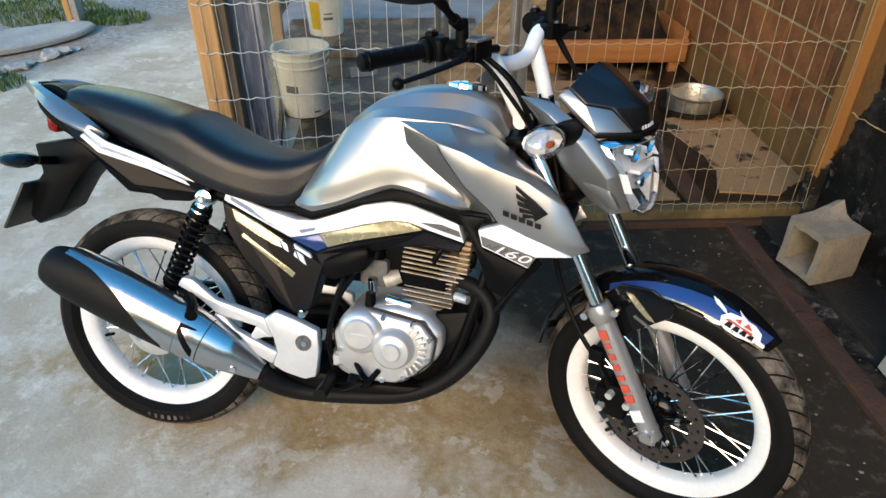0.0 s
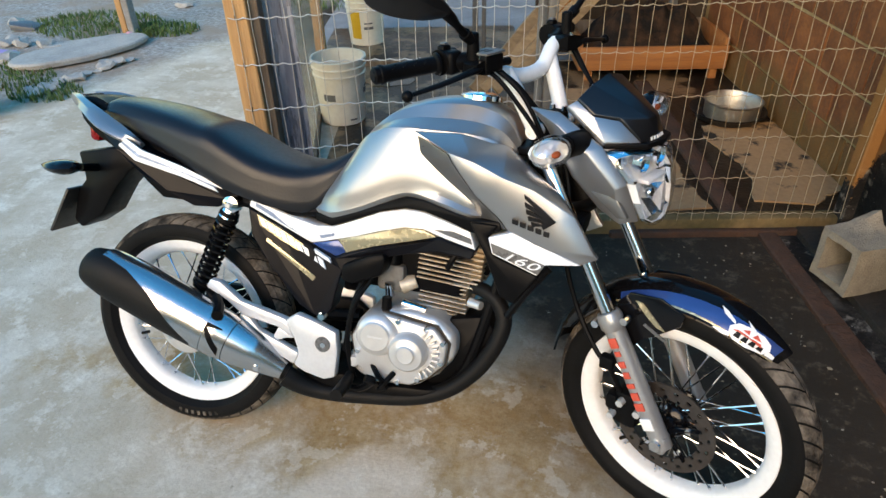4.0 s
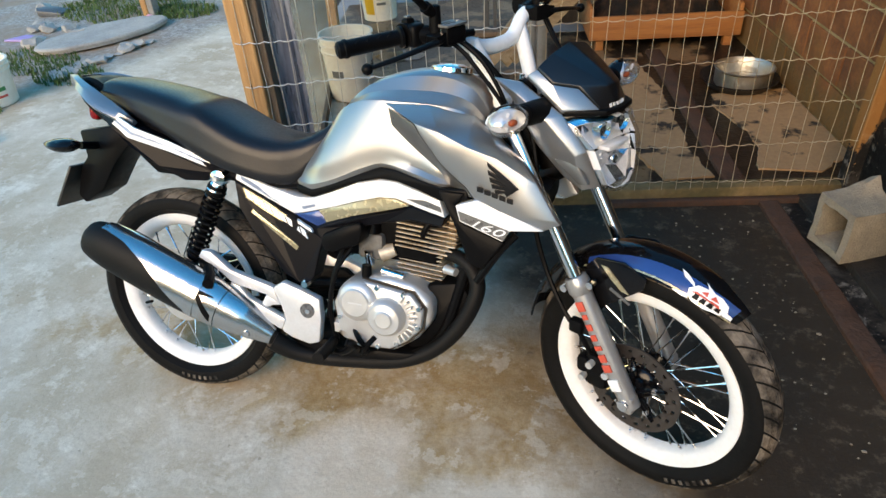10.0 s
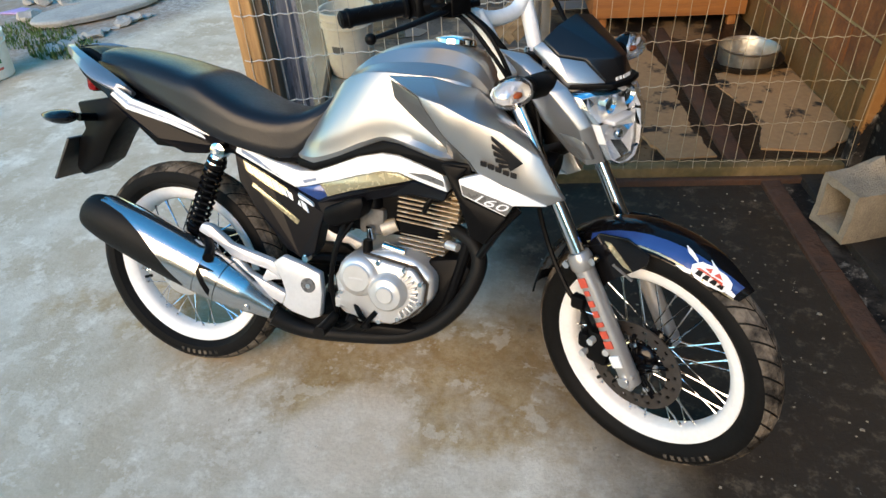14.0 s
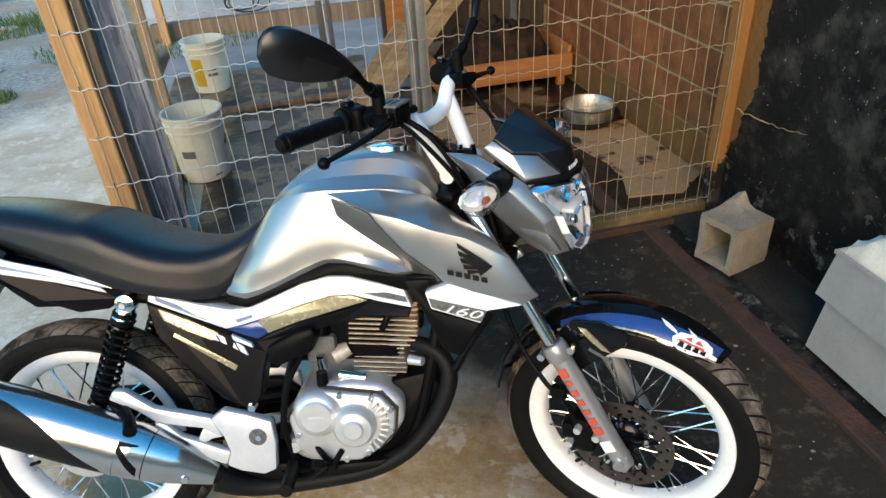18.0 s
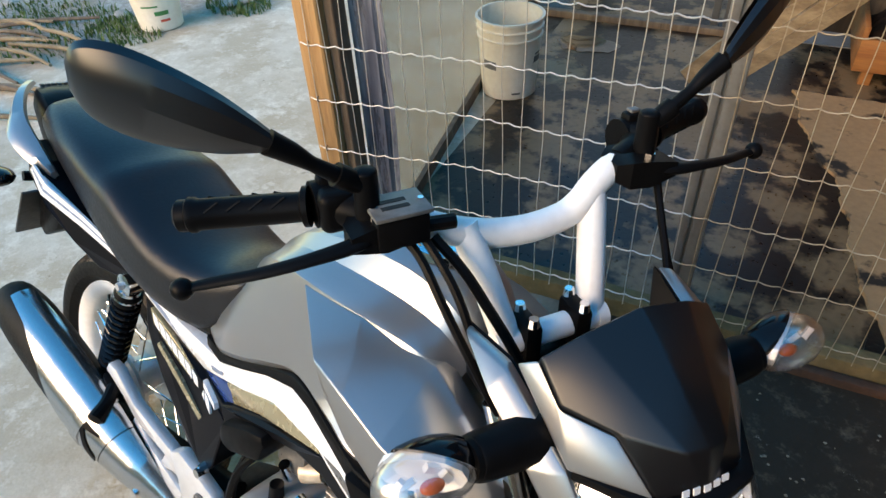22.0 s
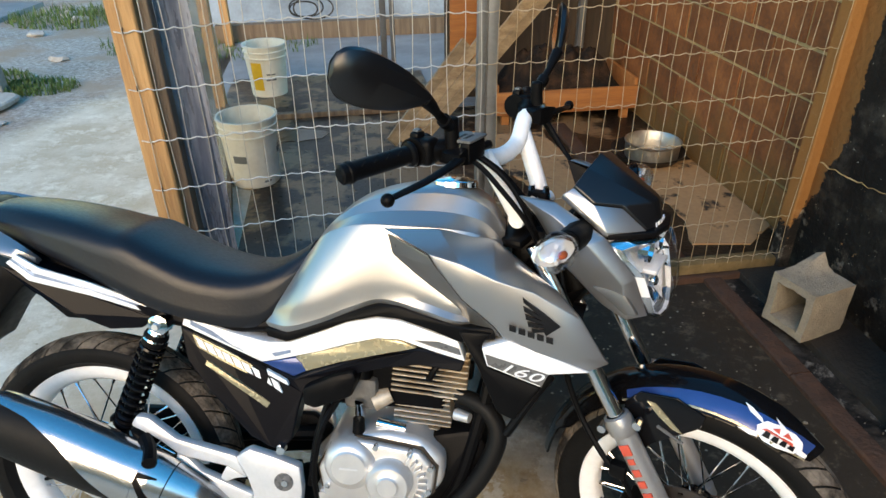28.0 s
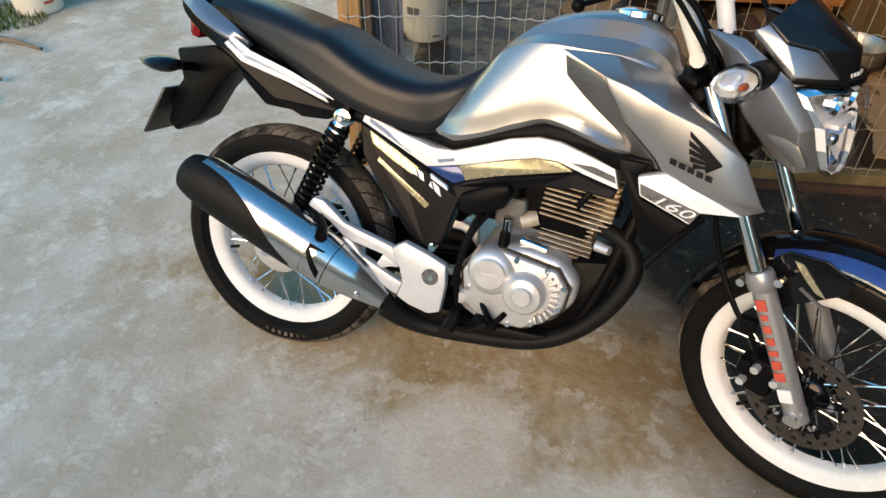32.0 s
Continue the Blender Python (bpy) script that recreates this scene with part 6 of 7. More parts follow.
# ---- engine ----
case = prism([(0.515, 0.095), (0.545, 0.150), (0.60, 0.172), (0.665, 0.180), (0.735, 0.172), (0.785, 0.130), (0.785, 0.075), (0.745, 0.022), (0.69, -0.02), (0.585, -0.03), (0.525, -0.005)], -0.115, 0.115, 0.018, segments=3)
engine = bpart("engine", case, M_CAST, "air-cooled single-cylinder engine of cast aluminium")
def disc_cover(x, z, r, y, depth, material, name, label, flat=0.62):
    bpart(name, lathe([(0.0, -depth), (r * flat, -depth), (r * (flat + 0.05), -depth + 0.003), (r * (flat + 0.09), -depth + 0.0045), (r * 0.80, -depth + 0.006), (r * 0.93, -depth + 0.013), (r, -depth * 0.35), (r * 1.02, 0.0), (r * 1.02, 0.03), (0, 0.03)], Matrix.Translation((x, y, z)), 36), material, label, engine)
disc_cover(0.592, 0.112, 0.056, -0.115, 0.036, M_CAST, "clutch_cover", "round cast clutch cover")
disc_cover(0.674, 0.085, 0.050, -0.115, 0.050, M_CAST, "oil_filter_cover", "round cast oil filter cover", 0.40)
disc_cover(0.532, 0.028, 0.021, -0.105, 0.025, M_CAST, "case_plug", "small round plug")
disc_cover(0.63, 0.10, 0.085, 0.115, 0.04, M_CAST, "generator_cover", "generator cover")
for k in range(10):
    a = radians(-62 + 13.5 * k)
    rb = box(0.052, 0.070, -0.148, -0.112, -0.0026, 0.0026, 0.001)
    bmesh.ops.transform(rb, matrix=Matrix.Translation((0.682, 0, 0.085)) @ Matrix.Rotation(-a, 4, "Y"), verts=rb.verts)
    bpart("cover_rib", rb, M_CAST, "", engine)
bpart("case_cover", prism([(0.525, 0.100), (0.552, 0.146), (0.603, 0.168), (0.660, 0.160), (0.735, 0.150), (0.768, 0.112), (0.762, 0.060), (0.725, 0.020), (0.68, -0.008), (0.59, -0.012), (0.54, 0.02)], -0.132, -0.112, 0.008, segments=3), M_CAST, "cast right-hand engine cover", engine)
bpart("cover_mark", box(0.574, 0.612, -0.1518, -0.150, 0.110, 0.1145), M_SWING, "raised mark bar", engine, False)
bpart("case_seam", prism([(0.519, 0.097), (0.548, 0.149), (0.602, 0.171), (0.662, 0.166), (0.739, 0.155), (0.773, 0.114), (0.767, 0.057), (0.728, 0.015), (0.682, -0.013), (0.588, -0.017), (0.535, 0.016)], -0.1175, -0.112, 0.0), M_CAST_DARK, "dark gasket seam", engine)
bpart("sump", box(0.56, 0.72, -0.10, 0.10, -0.050, -0.025, 0.01), M_CAST_DARK, "dark sump under the engine", engine)
bpart("carburettor", box(0.565, 0.635, -0.075, 0.02, 0.205, 0.275, 0.012), M_LID, "worn carburettor body", engine)
bpart("carburettor_cap", cyl((0.60, -0.055, 0.275), (0.602, -0.055, 0.300), 0.024, 0.020, 14), M_BLACK, "black carburettor cap", engine)
for x, z in ((0.553, 0.132), (0.754, 0.066), (0.70, 0.014), (0.60, 0.0), (0.645, 0.156), (0.545, 0.062), (0.757, 0.118), (0.715, 0.148), (0.65, -0.002)):
    bpart("bolt", cyl((x, -0.12, z), (x, -0.1385, z), 0.0062, n=8), M_CHROME, "", engine)
bpart("oil_cap", cyl((0.603, -0.10, 0.155), (0.603, -0.10, 0.200), 0.014, 0.012, 12), M_BLACK, "black oil filler cap", engine)
# cylinder and head with fins
cax = Vector((0.07, 0, 0.997)).normalized()
crot = cax.to_track_quat("Z", "Y").to_matrix().to_4x4()
c0 = Vector((0.716, 0, 0.165))
cylb = box(-0.045, 0.045, -0.050, 0.045, -0.02, 0.15, 0.01)
bmesh.ops.transform(cylb, matrix=Matrix.Translation(c0) @ crot, verts=cylb.verts)
cylinder = bpart("cylinder", cylb, M_CAST_DARK, "worn finned cylinder", engine)
for k in range(7):
    h = 0.000 + 0.0112 * k
    grow = 0.004 * math.sin(k * 0.9)
    fin = box(-0.054 - grow, 0.054 + grow, -0.070 - grow, 0.050, h - 0.0017, h + 0.0017, 0.0012, segments=1)
    bmesh.ops.transform(fin, matrix=Matrix.Translation(c0) @ crot, verts=fin.verts)
    bpart("cooling_fin", fin, M_CAST_WORN, "", cylinder)
for k in range(9):
    h = 0.081 + 0.0120 * k
    trim = 0.006 * max(0, k - 5)
    for x0, x1 in ((-0.064, -0.014), (0.018, 0.088)):
        fin = box(x0 + trim * (x0 < -0.05), x1 - trim * (x1 > 0.05), -0.098, -0.030, h - 0.0020, h + 0.0020, 0.0012, segments=1)
        bmesh.ops.transform(fin, matrix=Matrix.Translation(c0) @ crot, verts=fin.verts)
        bpart("head_fin", fin, M_CAST_WORN, "", cylinder)
    fin = box(-0.062 + trim, 0.088 - trim, -0.030, 0.060, h - 0.0020, h + 0.0020, 0.0012, segments=1)
    bmesh.ops.transform(fin, matrix=Matrix.Translation(c0) @ crot, verts=fin.verts)
    bpart("head_fin", fin, M_CAST_WORN, "", cylinder)
for x0 in (-0.036, 0.058):
    rib = box(x0 - 0.003, x0 + 0.003, -0.094, -0.03, 0.078, 0.180, 0.0015, segments=1)
    bmesh.ops.transform(rib, matrix=Matrix.Translation(c0) @ crot, verts=rib.verts)
    bpart("head_rib", rib, M_CAST_WORN, "", cylinder)
hd = box(-0.048, 0.074, -0.070, 0.050, 0.080, 0.182, 0.010)
bmesh.ops.transform(hd, matrix=Matrix.Translation(c0) @ crot, verts=hd.verts)
bpart("cylinder_head", hd, M_CAST_DARK, "worn cylinder head", cylinder)
pb = box(-0.010, 0.016, -0.108, -0.072, 0.100, 0.142, 0.008)
bmesh.ops.transform(pb, matrix=Matrix.Translation(c0) @ crot, verts=pb.verts)
bpart("spark_plug_cap", pb, M_BLACK, "black spark plug cap", cylinder)
bpart("plug_lead", tube([(0.745, -0.090, 0.292), (0.758, -0.094, 0.318), (0.775, -0.085, 0.345), (0.79, -0.05, 0.37)], 0.0075, 8), M_BLACK, "black plug lead")
for p, r, q, m in (((0.625, -0.06, 0.22), 0.022, (0.66, -0.05, 0.235), M_CAST_WORN), ((0.60, -0.07, 0.195), 0.012, (0.60, -0.085, 0.23), M_CHROME), ((0.64, -0.085, 0.185), 0.012, (0.70, -0.09, 0.178), M_CHROME), ((0.575, -0.05, 0.23), 0.026, (0.62, -0.04, 0.245), M_BLACK), ((0.80, -0.06, 0.205), 0.013, (0.83, -0.075, 0.205), M_CAST)):
    bpart("fuel_fitting", cyl(p, q, r, r * 0.8, 12), m, "", engine)
for pts in ([(0.56, -0.10, 0.24), (0.53, -0.125, 0.18), (0.515, -0.13, 0.08), (0.53, -0.12, -0.02)], [(0.545, -0.1, 0.25), (0.52, -0.12, 0.16), (0.505, -0.12, 0.05)], [(0.58, -0.125, 0.03), (0.60, -0.14, 0.01), (0.62, -0.135, -0.02), (0.60, -0.13, -0.035)], [(0.64, -0.13, 0.02), (0.625, -0.145, 0.0), (0.61, -0.14, -0.02)]):
    bpart("hose", tube(pts, 0.007, 8), M_BLACK, "black hose")
bpart("engine_guard", prism([(0.752, 0.160), (0.845, 0.180), (0.872, 0.140), (0.858, 0.065), (0.800, 0.006), (0.735, -0.030), (0.70, -0.02), (0.745, 0.03)], -0.075, 0.075, 0.012), M_BLACK, "black engine cradle behind the exhaust pipe")
bpart("lower_cradle", prism([(0.33, -0.070), (0.436, -0.018), (0.536, -0.023), (0.60, -0.030), (0.72, -0.020), (0.76, -0.010), (0.70, -0.060), (0.60, -0.080), (0.434, -0.100), (0.345, -0.090)], -0.115, 0.08, 0.010), M_BLACK, "black lower frame cradle")
# frame tubes
for s in (-1, 1):
    bpart("frame_tube", tube([(0.93, s * 0.03, 0.52), (0.89, s * 0.05, 0.40), (0.855, s * 0.07, 0.22), (0.81, s * 0.075, 0.05), (0.76, s * 0.07, -0.02)], 0.014, 10), M_BLACK, "black down tube")
    bpart("frame_tube", tube([(0.86, s * 0.04, 0.45), (0.6, s * 0.07, 0.41), (0.3, s * 0.085, 0.38), (0.05, s * 0.085, 0.42), (-0.12, s * 0.07, 0.46)], 0.014, 10), M_BLACK, "black seat tube")
    bpart("guard_strut", tube([(0.905, s * 0.165, 0.225), (0.95, s * 0.162, 0.30), (0.985, s * 0.15, 0.345)], 0.009, 8), M_BLACK, "black shroud strut")
bpart("steering_head", cyl((0.987, 0, 0.588), (1.035, 0, 0.48), 0.032, n=18), M_BLACK)
bpart("head_bracket", box(0.90, 1.0, -0.03, 0.03, 0.46, 0.60, 0.02), M_BLACK)
bpart("horn", cyl((1.02, -0.05, 0.43), (1.045, -0.055, 0.425), 0.032, 0.034, 20), M_BLACK, "black horn")

# ---- kennel woodwork and metal ----
def kthing(name, label, category, group="", kind=""):
    return thing(name, label, category, KM, group, kind)


def ksolo(name, bm, material, label, category, group="", smooth=True):
    return solo(name, bm, material, label, category, KM, group, smooth=smooth)


def timber(u0, u1, v0, v1, z0, z1, seed=0, bevel=0.005):
    """A sawn post with slightly uneven faces."""
    n = 9
    rings = []
    for k in range(n):
        z = z0 + (z1 - z0) * k / (n - 1)
        j = lambda a: 0.0035 * noise.noise(Vector((a * 7.3 + seed, z * 2.3, seed)))
        c = 0.10
        pts = []
        for (u, v, du, dv) in ((u0, v0, 1, 0), (u1, v0, -1, 0), (u1, v0, 0, 1), (u1, v1, 0, -1), (u1, v1, -1, 0), (u0, v1, 1, 0), (u0, v1, 0, -1), (u0, v0, 0, 1)):
            pts.append(Vector((u + du * bevel + j(u + v), v + dv * bevel + j(u - v + 3), z)))
        rings.append(pts)
    return loft(rings)


pine_post = ksolo("corner_post", timber(-0.066, 0.012, -0.062, 0.015, -0.02, 2.2, 1), M_PINE, "fresh orange pine post at the kennel corner", "post")
for k in range(13):
    z = 0.10 + 0.165 * k
    part("staple", tube([(-0.030, -0.061, z + 0.008), (-0.030, -0.068, z + 0.006), (-0.030, -0.068, z - 0.006), (-0.030, -0.061, z - 0.008)], 0.0016, 5, smooth=0), M_CABLE, pine_post, "dark wire staple")
ksolo("side_board", timber(0.0125, 0.042, -0.03, 0.035, -0.02, 2.2, 4, 0.003), M_OLDWOOD, "weathered dark board nailed beside the pine post", "board")
ksolo("end_post", timber(2.285, 2.40, -0.02, 0.05, 0.0, 2.2, 7), M_TARPOST, "orange pine post with black tar on its foot", "post")

# galvanised corner sheet: folded and dented
sh = []
for k in range(15):
    z = 1.24 * k / 14
    row = []
    for i in range(13):
        u = 0.035 + 0.102 * i / 12
        v = 0.055 + 0.012 * noise.noise(Vector((u * 9, z * 2.2, 5))) + (0.02 if i > 9 else 0) * math.sin(z * 3)
        row.append(Vector((u, v, z + (0.05 * i / 12 if k == 14 else 0))))
    sh.append(row)
back = [[p + Vector((0, 0.0025, 0)) for p in r] for r in sh]
ksolo("galvanised_sheet", loft([a + b[::-1] for a, b in zip(sh, back)]), M_GALV, "blue-grey galvanised metal sheet behind the mesh", "metal sheet")
# low side panel with its base board and posts
def slant(u0, v0, u1, v1, z0, z1, t, bevel=0.003):
    d = Vector((u1 - u0, v1 - v0, 0)).normalized()
    n = Vector((-d.y, d.x, 0)) * t
    a, b = Vector((u0, v0, 0)), Vector((u1, v1, 0))
    own = bmesh.new()
    lo = [own.verts.new(p + Vector((0, 0, z0))) for p in (a, b, b + n, a + n)]
    hi = [own.verts.new(p + Vector((0, 0, z1))) for p in (a, b, b + n, a + n)]
    own.faces.new(lo[::-1])
    own.faces.new(hi)
    for i in range(4):
        own.faces.new((lo[i], lo[(i + 1) % 4], hi[(i + 1) % 4], hi[i]))
    return bevelled(own, bevel, 1)
ksolo("side_sheet", slant(0.06, 0.10, -0.26, 2.56, 0.04, 1.25, 0.006), M_SHEET, "pale translucent side sheet of the kennel", "panel")
ksolo("base_board", slant(0.085, 0.08, -0.235, 2.50, 0.0, 0.055, 0.02), M_OLDWOOD, "dark base board under the side panel", "board")
ksolo("rear_post", timber(-0.335, -0.265, 2.56, 2.64, 0, 2.2, 11), M_PINE, "brown pine post at the back of the side panel", "post", "kennel posts")
ksolo("rear_post", timber(-0.50, -0.43, 4.40, 4.48, 0, 2.2, 13), M_PINE, "brown pine post by the rear beam", "post", "kennel posts")
ksolo("steel_post", box(0.835, 0.875, 2.36, 2.40, 0, 2.2, 0.004), M_DARKPOST, "dark painted square steel post", "post", "steel posts")
ksolo("steel_post", box(0.90, 0.93, 2.36, 2.40, 0, 2.2, 0.004), M_DARKPOST, "dark painted square steel post", "post", "steel posts")
gp = bmesh.new()
box(1.01, 1.035, 0.015, 0.05, 0.0, 2.2, 0.004, gp)
box(1.042, 1.078, 0.015, 0.05, 0.0, 2.2, 0.004, gp)
box(1.03, 1.047, 0.03, 0.048, 0.0, 2.2, 0, gp)
ksolo("mesh_post", gp, M_STEEL, "grey galvanised channel post holding the mesh", "post")

# crimped wire mesh
mesh = kthing("wire_mesh_panel", "crimped pale wire mesh across the kennel front", "wire mesh")
for k in range(13):
    z = 0.10 + 0.165 * k
    pts = []
    n = 132
    for i in range(n + 1):
        u = -0.055 + 2.36 * i / n
        sag = 0.004 * math.sin(u * 2.1 + k) + 0.003 * math.sin(u * 5.3 + k * 2)
        pts.append((u, -0.066 + 0.004 * (u > 0.2) + 0.055 * min(1, max(0, u / 0.4)), z + sag + (0.0035 if i % 3 == 0 else -0.002)))
    part("horizontal_wire", tube(pts[:62], 0.0021, 5, smooth=0), M_WIRE, mesh, "crimped pale horizontal wire" if k == 0 else "")
    part("horizontal_wire", tube(pts[61:], 0.0017, 5, smooth=0), M_WIRE_RUSTY, mesh, "crimped rusting horizontal wire" if k == 0 else "")
for k in range(43):
    u = -0.03 + 0.055 * k
    pts = []
    for i in range(13):
        z = 0.07 + 0.165 * i * 2.1 / 2.1
        pts.append((u + 0.0035 * math.sin(i * 1.7 + k * 2.3), -0.069 + 0.055 * min(1, max(0, u / 0.4)) + (0.003 if i % 2 else -0.001), z))
    part("vertical_wire", tube(pts, 0.0014 if u < 1.05 else 0.0012, 5, smooth=0), M_WIRE if u < 1.05 else M_WIRE_RUSTY, mesh)

# ---- kennel contents ----
def muddy_board(corners, label, seed, top=0.017, name="floor_board", material=M_CARDBOARD, category="board", group="boards on the kennel floor"):
    b = bmesh.new()
    poly = []
    for (u0, v0), (u1, v1) in zip(corners, corners[1:] + corners[:1]):
        n = max(2, int(math.hypot(u1 - u0, v1 - v0) / 0.012))
        for k in range(n):
            u, v = u0 + (u1 - u0) * k / n, v0 + (v1 - v0) * k / n
            j = noise.noise_vector(Vector((u * 9, v * 9, seed))) * 0.020 + noise.noise_vector(Vector((u * 34, v * 34, seed))) * 0.012
            rag = 0.15 if u > 2.4 or v < 0.25 else 1.0
            poly.append((u + j.x * rag, v + j.y * rag))
    lo = [b.verts.new((u, v, 0.004)) for u, v in poly]
    hi = [b.verts.new((u, v, top + 0.003 * noise.noise(Vector((u * 3, v * 3, seed))))) for u, v in poly]
    b.faces.new(lo[::-1])
    b.faces.new(hi)
    n = len(poly)
    for i in range(n):
        b.faces.new((lo[i], lo[(i + 1) % n], hi[(i + 1) % n], hi[i]))
    solo(name, b, material, label, category, KM, group, "stuff" if name == "mud_patch" else "", False)
muddy_board([(1.56, 0.10), (2.47, 0.10), (2.48, 1.40), (2.10, 1.55), (1.84, 1.80), (1.72, 1.2), (1.66, 0.7)], "black wet mud between the boards on the floor", 3, 0.008, "mud_patch", M_MUD, "mud", "")
muddy_board([(2.05, 0.24), (2.30, 0.20), (2.485, 0.34), (2.485, 1.12), (2.07, 1.08), (2.05, 0.86), (2.13, 0.62), (2.10, 0.44)], "muddy tan board with black stains on the floor", 1)
muddy_board([(1.62, 0.16), (1.84, 0.18), (1.80, 0.45), (1.82, 1.16), (1.77, 1.70), (1.30, 1.70), (1.38, 1.25), (1.50, 0.94), (1.52, 0.65)], "muddy tan board beside the dark beam", 2)
ksolo("floor_beam", box(1.865, 1.955, 0.08, 1.80, 0.0, 0.03, 0.008), M_RUST, "dark brown beam lying on the kennel floor", "beam")

# low wooden bed with blanket
bed = kthing("dog_bed", "low orange wooden bed on short legs with a dark blanket", "pet bed")
part("front_board", box(1.51, 2.46, 1.86, 1.885, 0.075, 0.225, 0.006), M_BEDWOOD, bed)
part("side_rail", box(1.51, 1.535, 1.885, 2.40, 0.075, 0.27, 0.006), M_BEDWOOD, bed)
part("side_rail", box(2.435, 2.46, 1.885, 2.40, 0.075, 0.27, 0.006), M_BEDWOOD, bed)
part("rear_board", box(1.51, 2.46, 2.40, 2.425, 0.075, 0.26, 0.006), M_OLDWOOD, bed)
part("base", box(1.535, 2.435, 1.885, 2.40, 0.085, 0.11), M_OLDWOOD, bed)
for u in (1.56, 2.37):
    for v in (1.89, 2.34):
        part("leg", box(u, u + 0.05, v, v + 0.05, 0.0, 0.075, 0.004), M_BEDWOOD, bed)
bl = bmesh.new()
rows = []
for j in range(31):
    r = []
    for i in range(57):
        u, v = 1.54 + 0.89 * i / 56, 1.89 + 0.50 * j / 30
        edge = min(1, 4 * min(i / 56, 1 - i / 56)) * min(1, 4 * min(j / 30, 1 - j / 30))
        z = 0.15 + edge * (0.24 + 0.13 * noise.noise(Vector((u * 4, v * 4, 2))) + 0.06 * noise.noise(Vector((u * 11, v * 11, 4))) + 0.03 * noise.noise(Vector((u * 23, v * 23, 7))))
        r.append(Vector((u, v, z)))
    rows.append(r)
loft(rows, close=False, bm=bl)
base_rows = [[Vector((p.x, p.y, 0.112)) for p in r] for r in rows]
loft(base_rows, close=False, bm=bl)
ksolo("blanket", bl, M_RAG, "crumpled dark blanket lying in the wooden bed", "blanket")

# aluminium bowl standing in a black basin
ksolo("basin", lathe([(0.0, 0.004), (0.155, 0.004), (0.17, 0.012), (0.20, 0.055), (0.207, 0.058), (0.205, 0.050), (0.165, 0.016), (0.0, 0.012)], Matrix.Translation((2.245, 1.19, 0.016)) @ Matrix.Rotation(radians(90), 4, "X"), 40), M_BLACKBASIN, "black rubber basin under the metal bowl", "basin")
ksolo("feeding_bowl", lathe([(0.0, 0.004), (0.135, 0.004), (0.148, 0.02), (0.150, 0.095), (0.158, 0.105), (0.150, 0.108), (0.140, 0.095), (0.132, 0.025), (0.0, 0.018)], Matrix.Translation((2.255, 1.16, 0.030)) @ Matrix.Rotation(radians(90), 4, "X"), 40), M_ALU, "dented aluminium feeding bowl", "bowl")


def bucket(name, m, label, label_parts, h=0.37):
    up = m @ Matrix.Rotation(radians(90), 4, "X")
    b = thing(name, label, "bucket", m, "white buckets")
    r0, r1 = 0.128, 0.150
    R = lambda f: r0 + (r1 - r0) * f
    prof = [(0.0, 0.0), (r0 - 0.006, 0.0), (r0, 0.006), (R(0.74), h * 0.74), (R(0.74) + 0.007, h * 0.75), (R(0.78) + 0.007, h * 0.775), (R(0.78), h * 0.785), (R(0.86), h * 0.86), (R(0.86) + 0.008, h * 0.865),
            (R(0.90) + 0.008, h * 0.885), (R(0.9), h * 0.895), (R(0.97), h * 0.96), (R(1) + 0.008, h * 0.965), (R(1) + 0.009, h), (R(1) - 0.004, h), (R(1) - 0.006, h * 0.97), (r0 - 0.004, 0.008), (0, 0.008)]
    part("body", lathe(prof, Matrix.Rotation(radians(90), 4, "X"), 48), M_WHITEPLASTIC, b)
    for ang, z0, z1, w, material, text in label_parts:
        bm = bmesh.new()
        rows = []
        for z in (z0, (z0 + z1) / 2, z1):
            row = []
            for k in range(7):
                a = radians(ang + w * (k / 6 - 0.5))
                rr = R(z / h) + 0.0014
                row.append(Vector((rr * math.cos(a), rr * math.sin(a), z)))
            rows.append(row)
        part("printed_label", loft(rows, close=False, bm=bm), material, b)
    return b
bucket("bucket", KM @ pose(0.055, 1.30, 0.004, 0, 0, 20), "white plastic paint bucket with small grey print on wet floor",
       [(-25, 0.17, 0.20, 26, M_GREYINK, ""), (-25, 0.205, 0.215, 20, M_GREYINK, ""), (-75, 0.03, 0.04, 18, M_GREYINK, ""), (-130, 0.15, 0.19, 30, M_GREYINK, "")])
bucket("bucket", KM @ pose(0.02, 2.86, 0.004, 0, 0, -5), "white plastic bucket with a yellow label at the back",
       [(-112, 0.06, 0.26, 34, M_YELLOW, ""), (-70, 0.13, 0.15, 30, M_GREYINK, ""), (-70, 0.17, 0.18, 26, M_GREYINK, "")])
bucket("bucket", pose(-2.74, 1.74, 0.0, 0, 0, 15), "short white bucket with green and red print in the yard",
       [(-35, 0.10, 0.125, 34, M_GREEN, ""), (-30, 0.06, 0.075, 24, M_RED, ""), (-60, 0.15, 0.16, 40, M_GREEN, "")], 0.27)

pb_ = bmesh.new()
pts_ = [pb_.verts.new((0.27 + (0.17 + 0.05 * noise.noise(Vector((math.cos(a) * 2, math.sin(a) * 2, 4)))) * math.cos(a), 1.93 + (0.11 + 0.05 * noise.noise(Vector((math.cos(a) * 2, math.sin(a) * 2, 9)))) * math.sin(a), 0.0075)) for a in (2 * math.pi * k / 40 for k in range(40))]
pb_.faces.new(pts_)
kstruct("puddle", pb_, mat("still_water", (0.02, 0.018, 0.015), 0.06, 0, 0.1, 9, 40, 0.0, spec=0.9, rough_var=0.02), "shallow puddle of water on the kennel floor", "water")

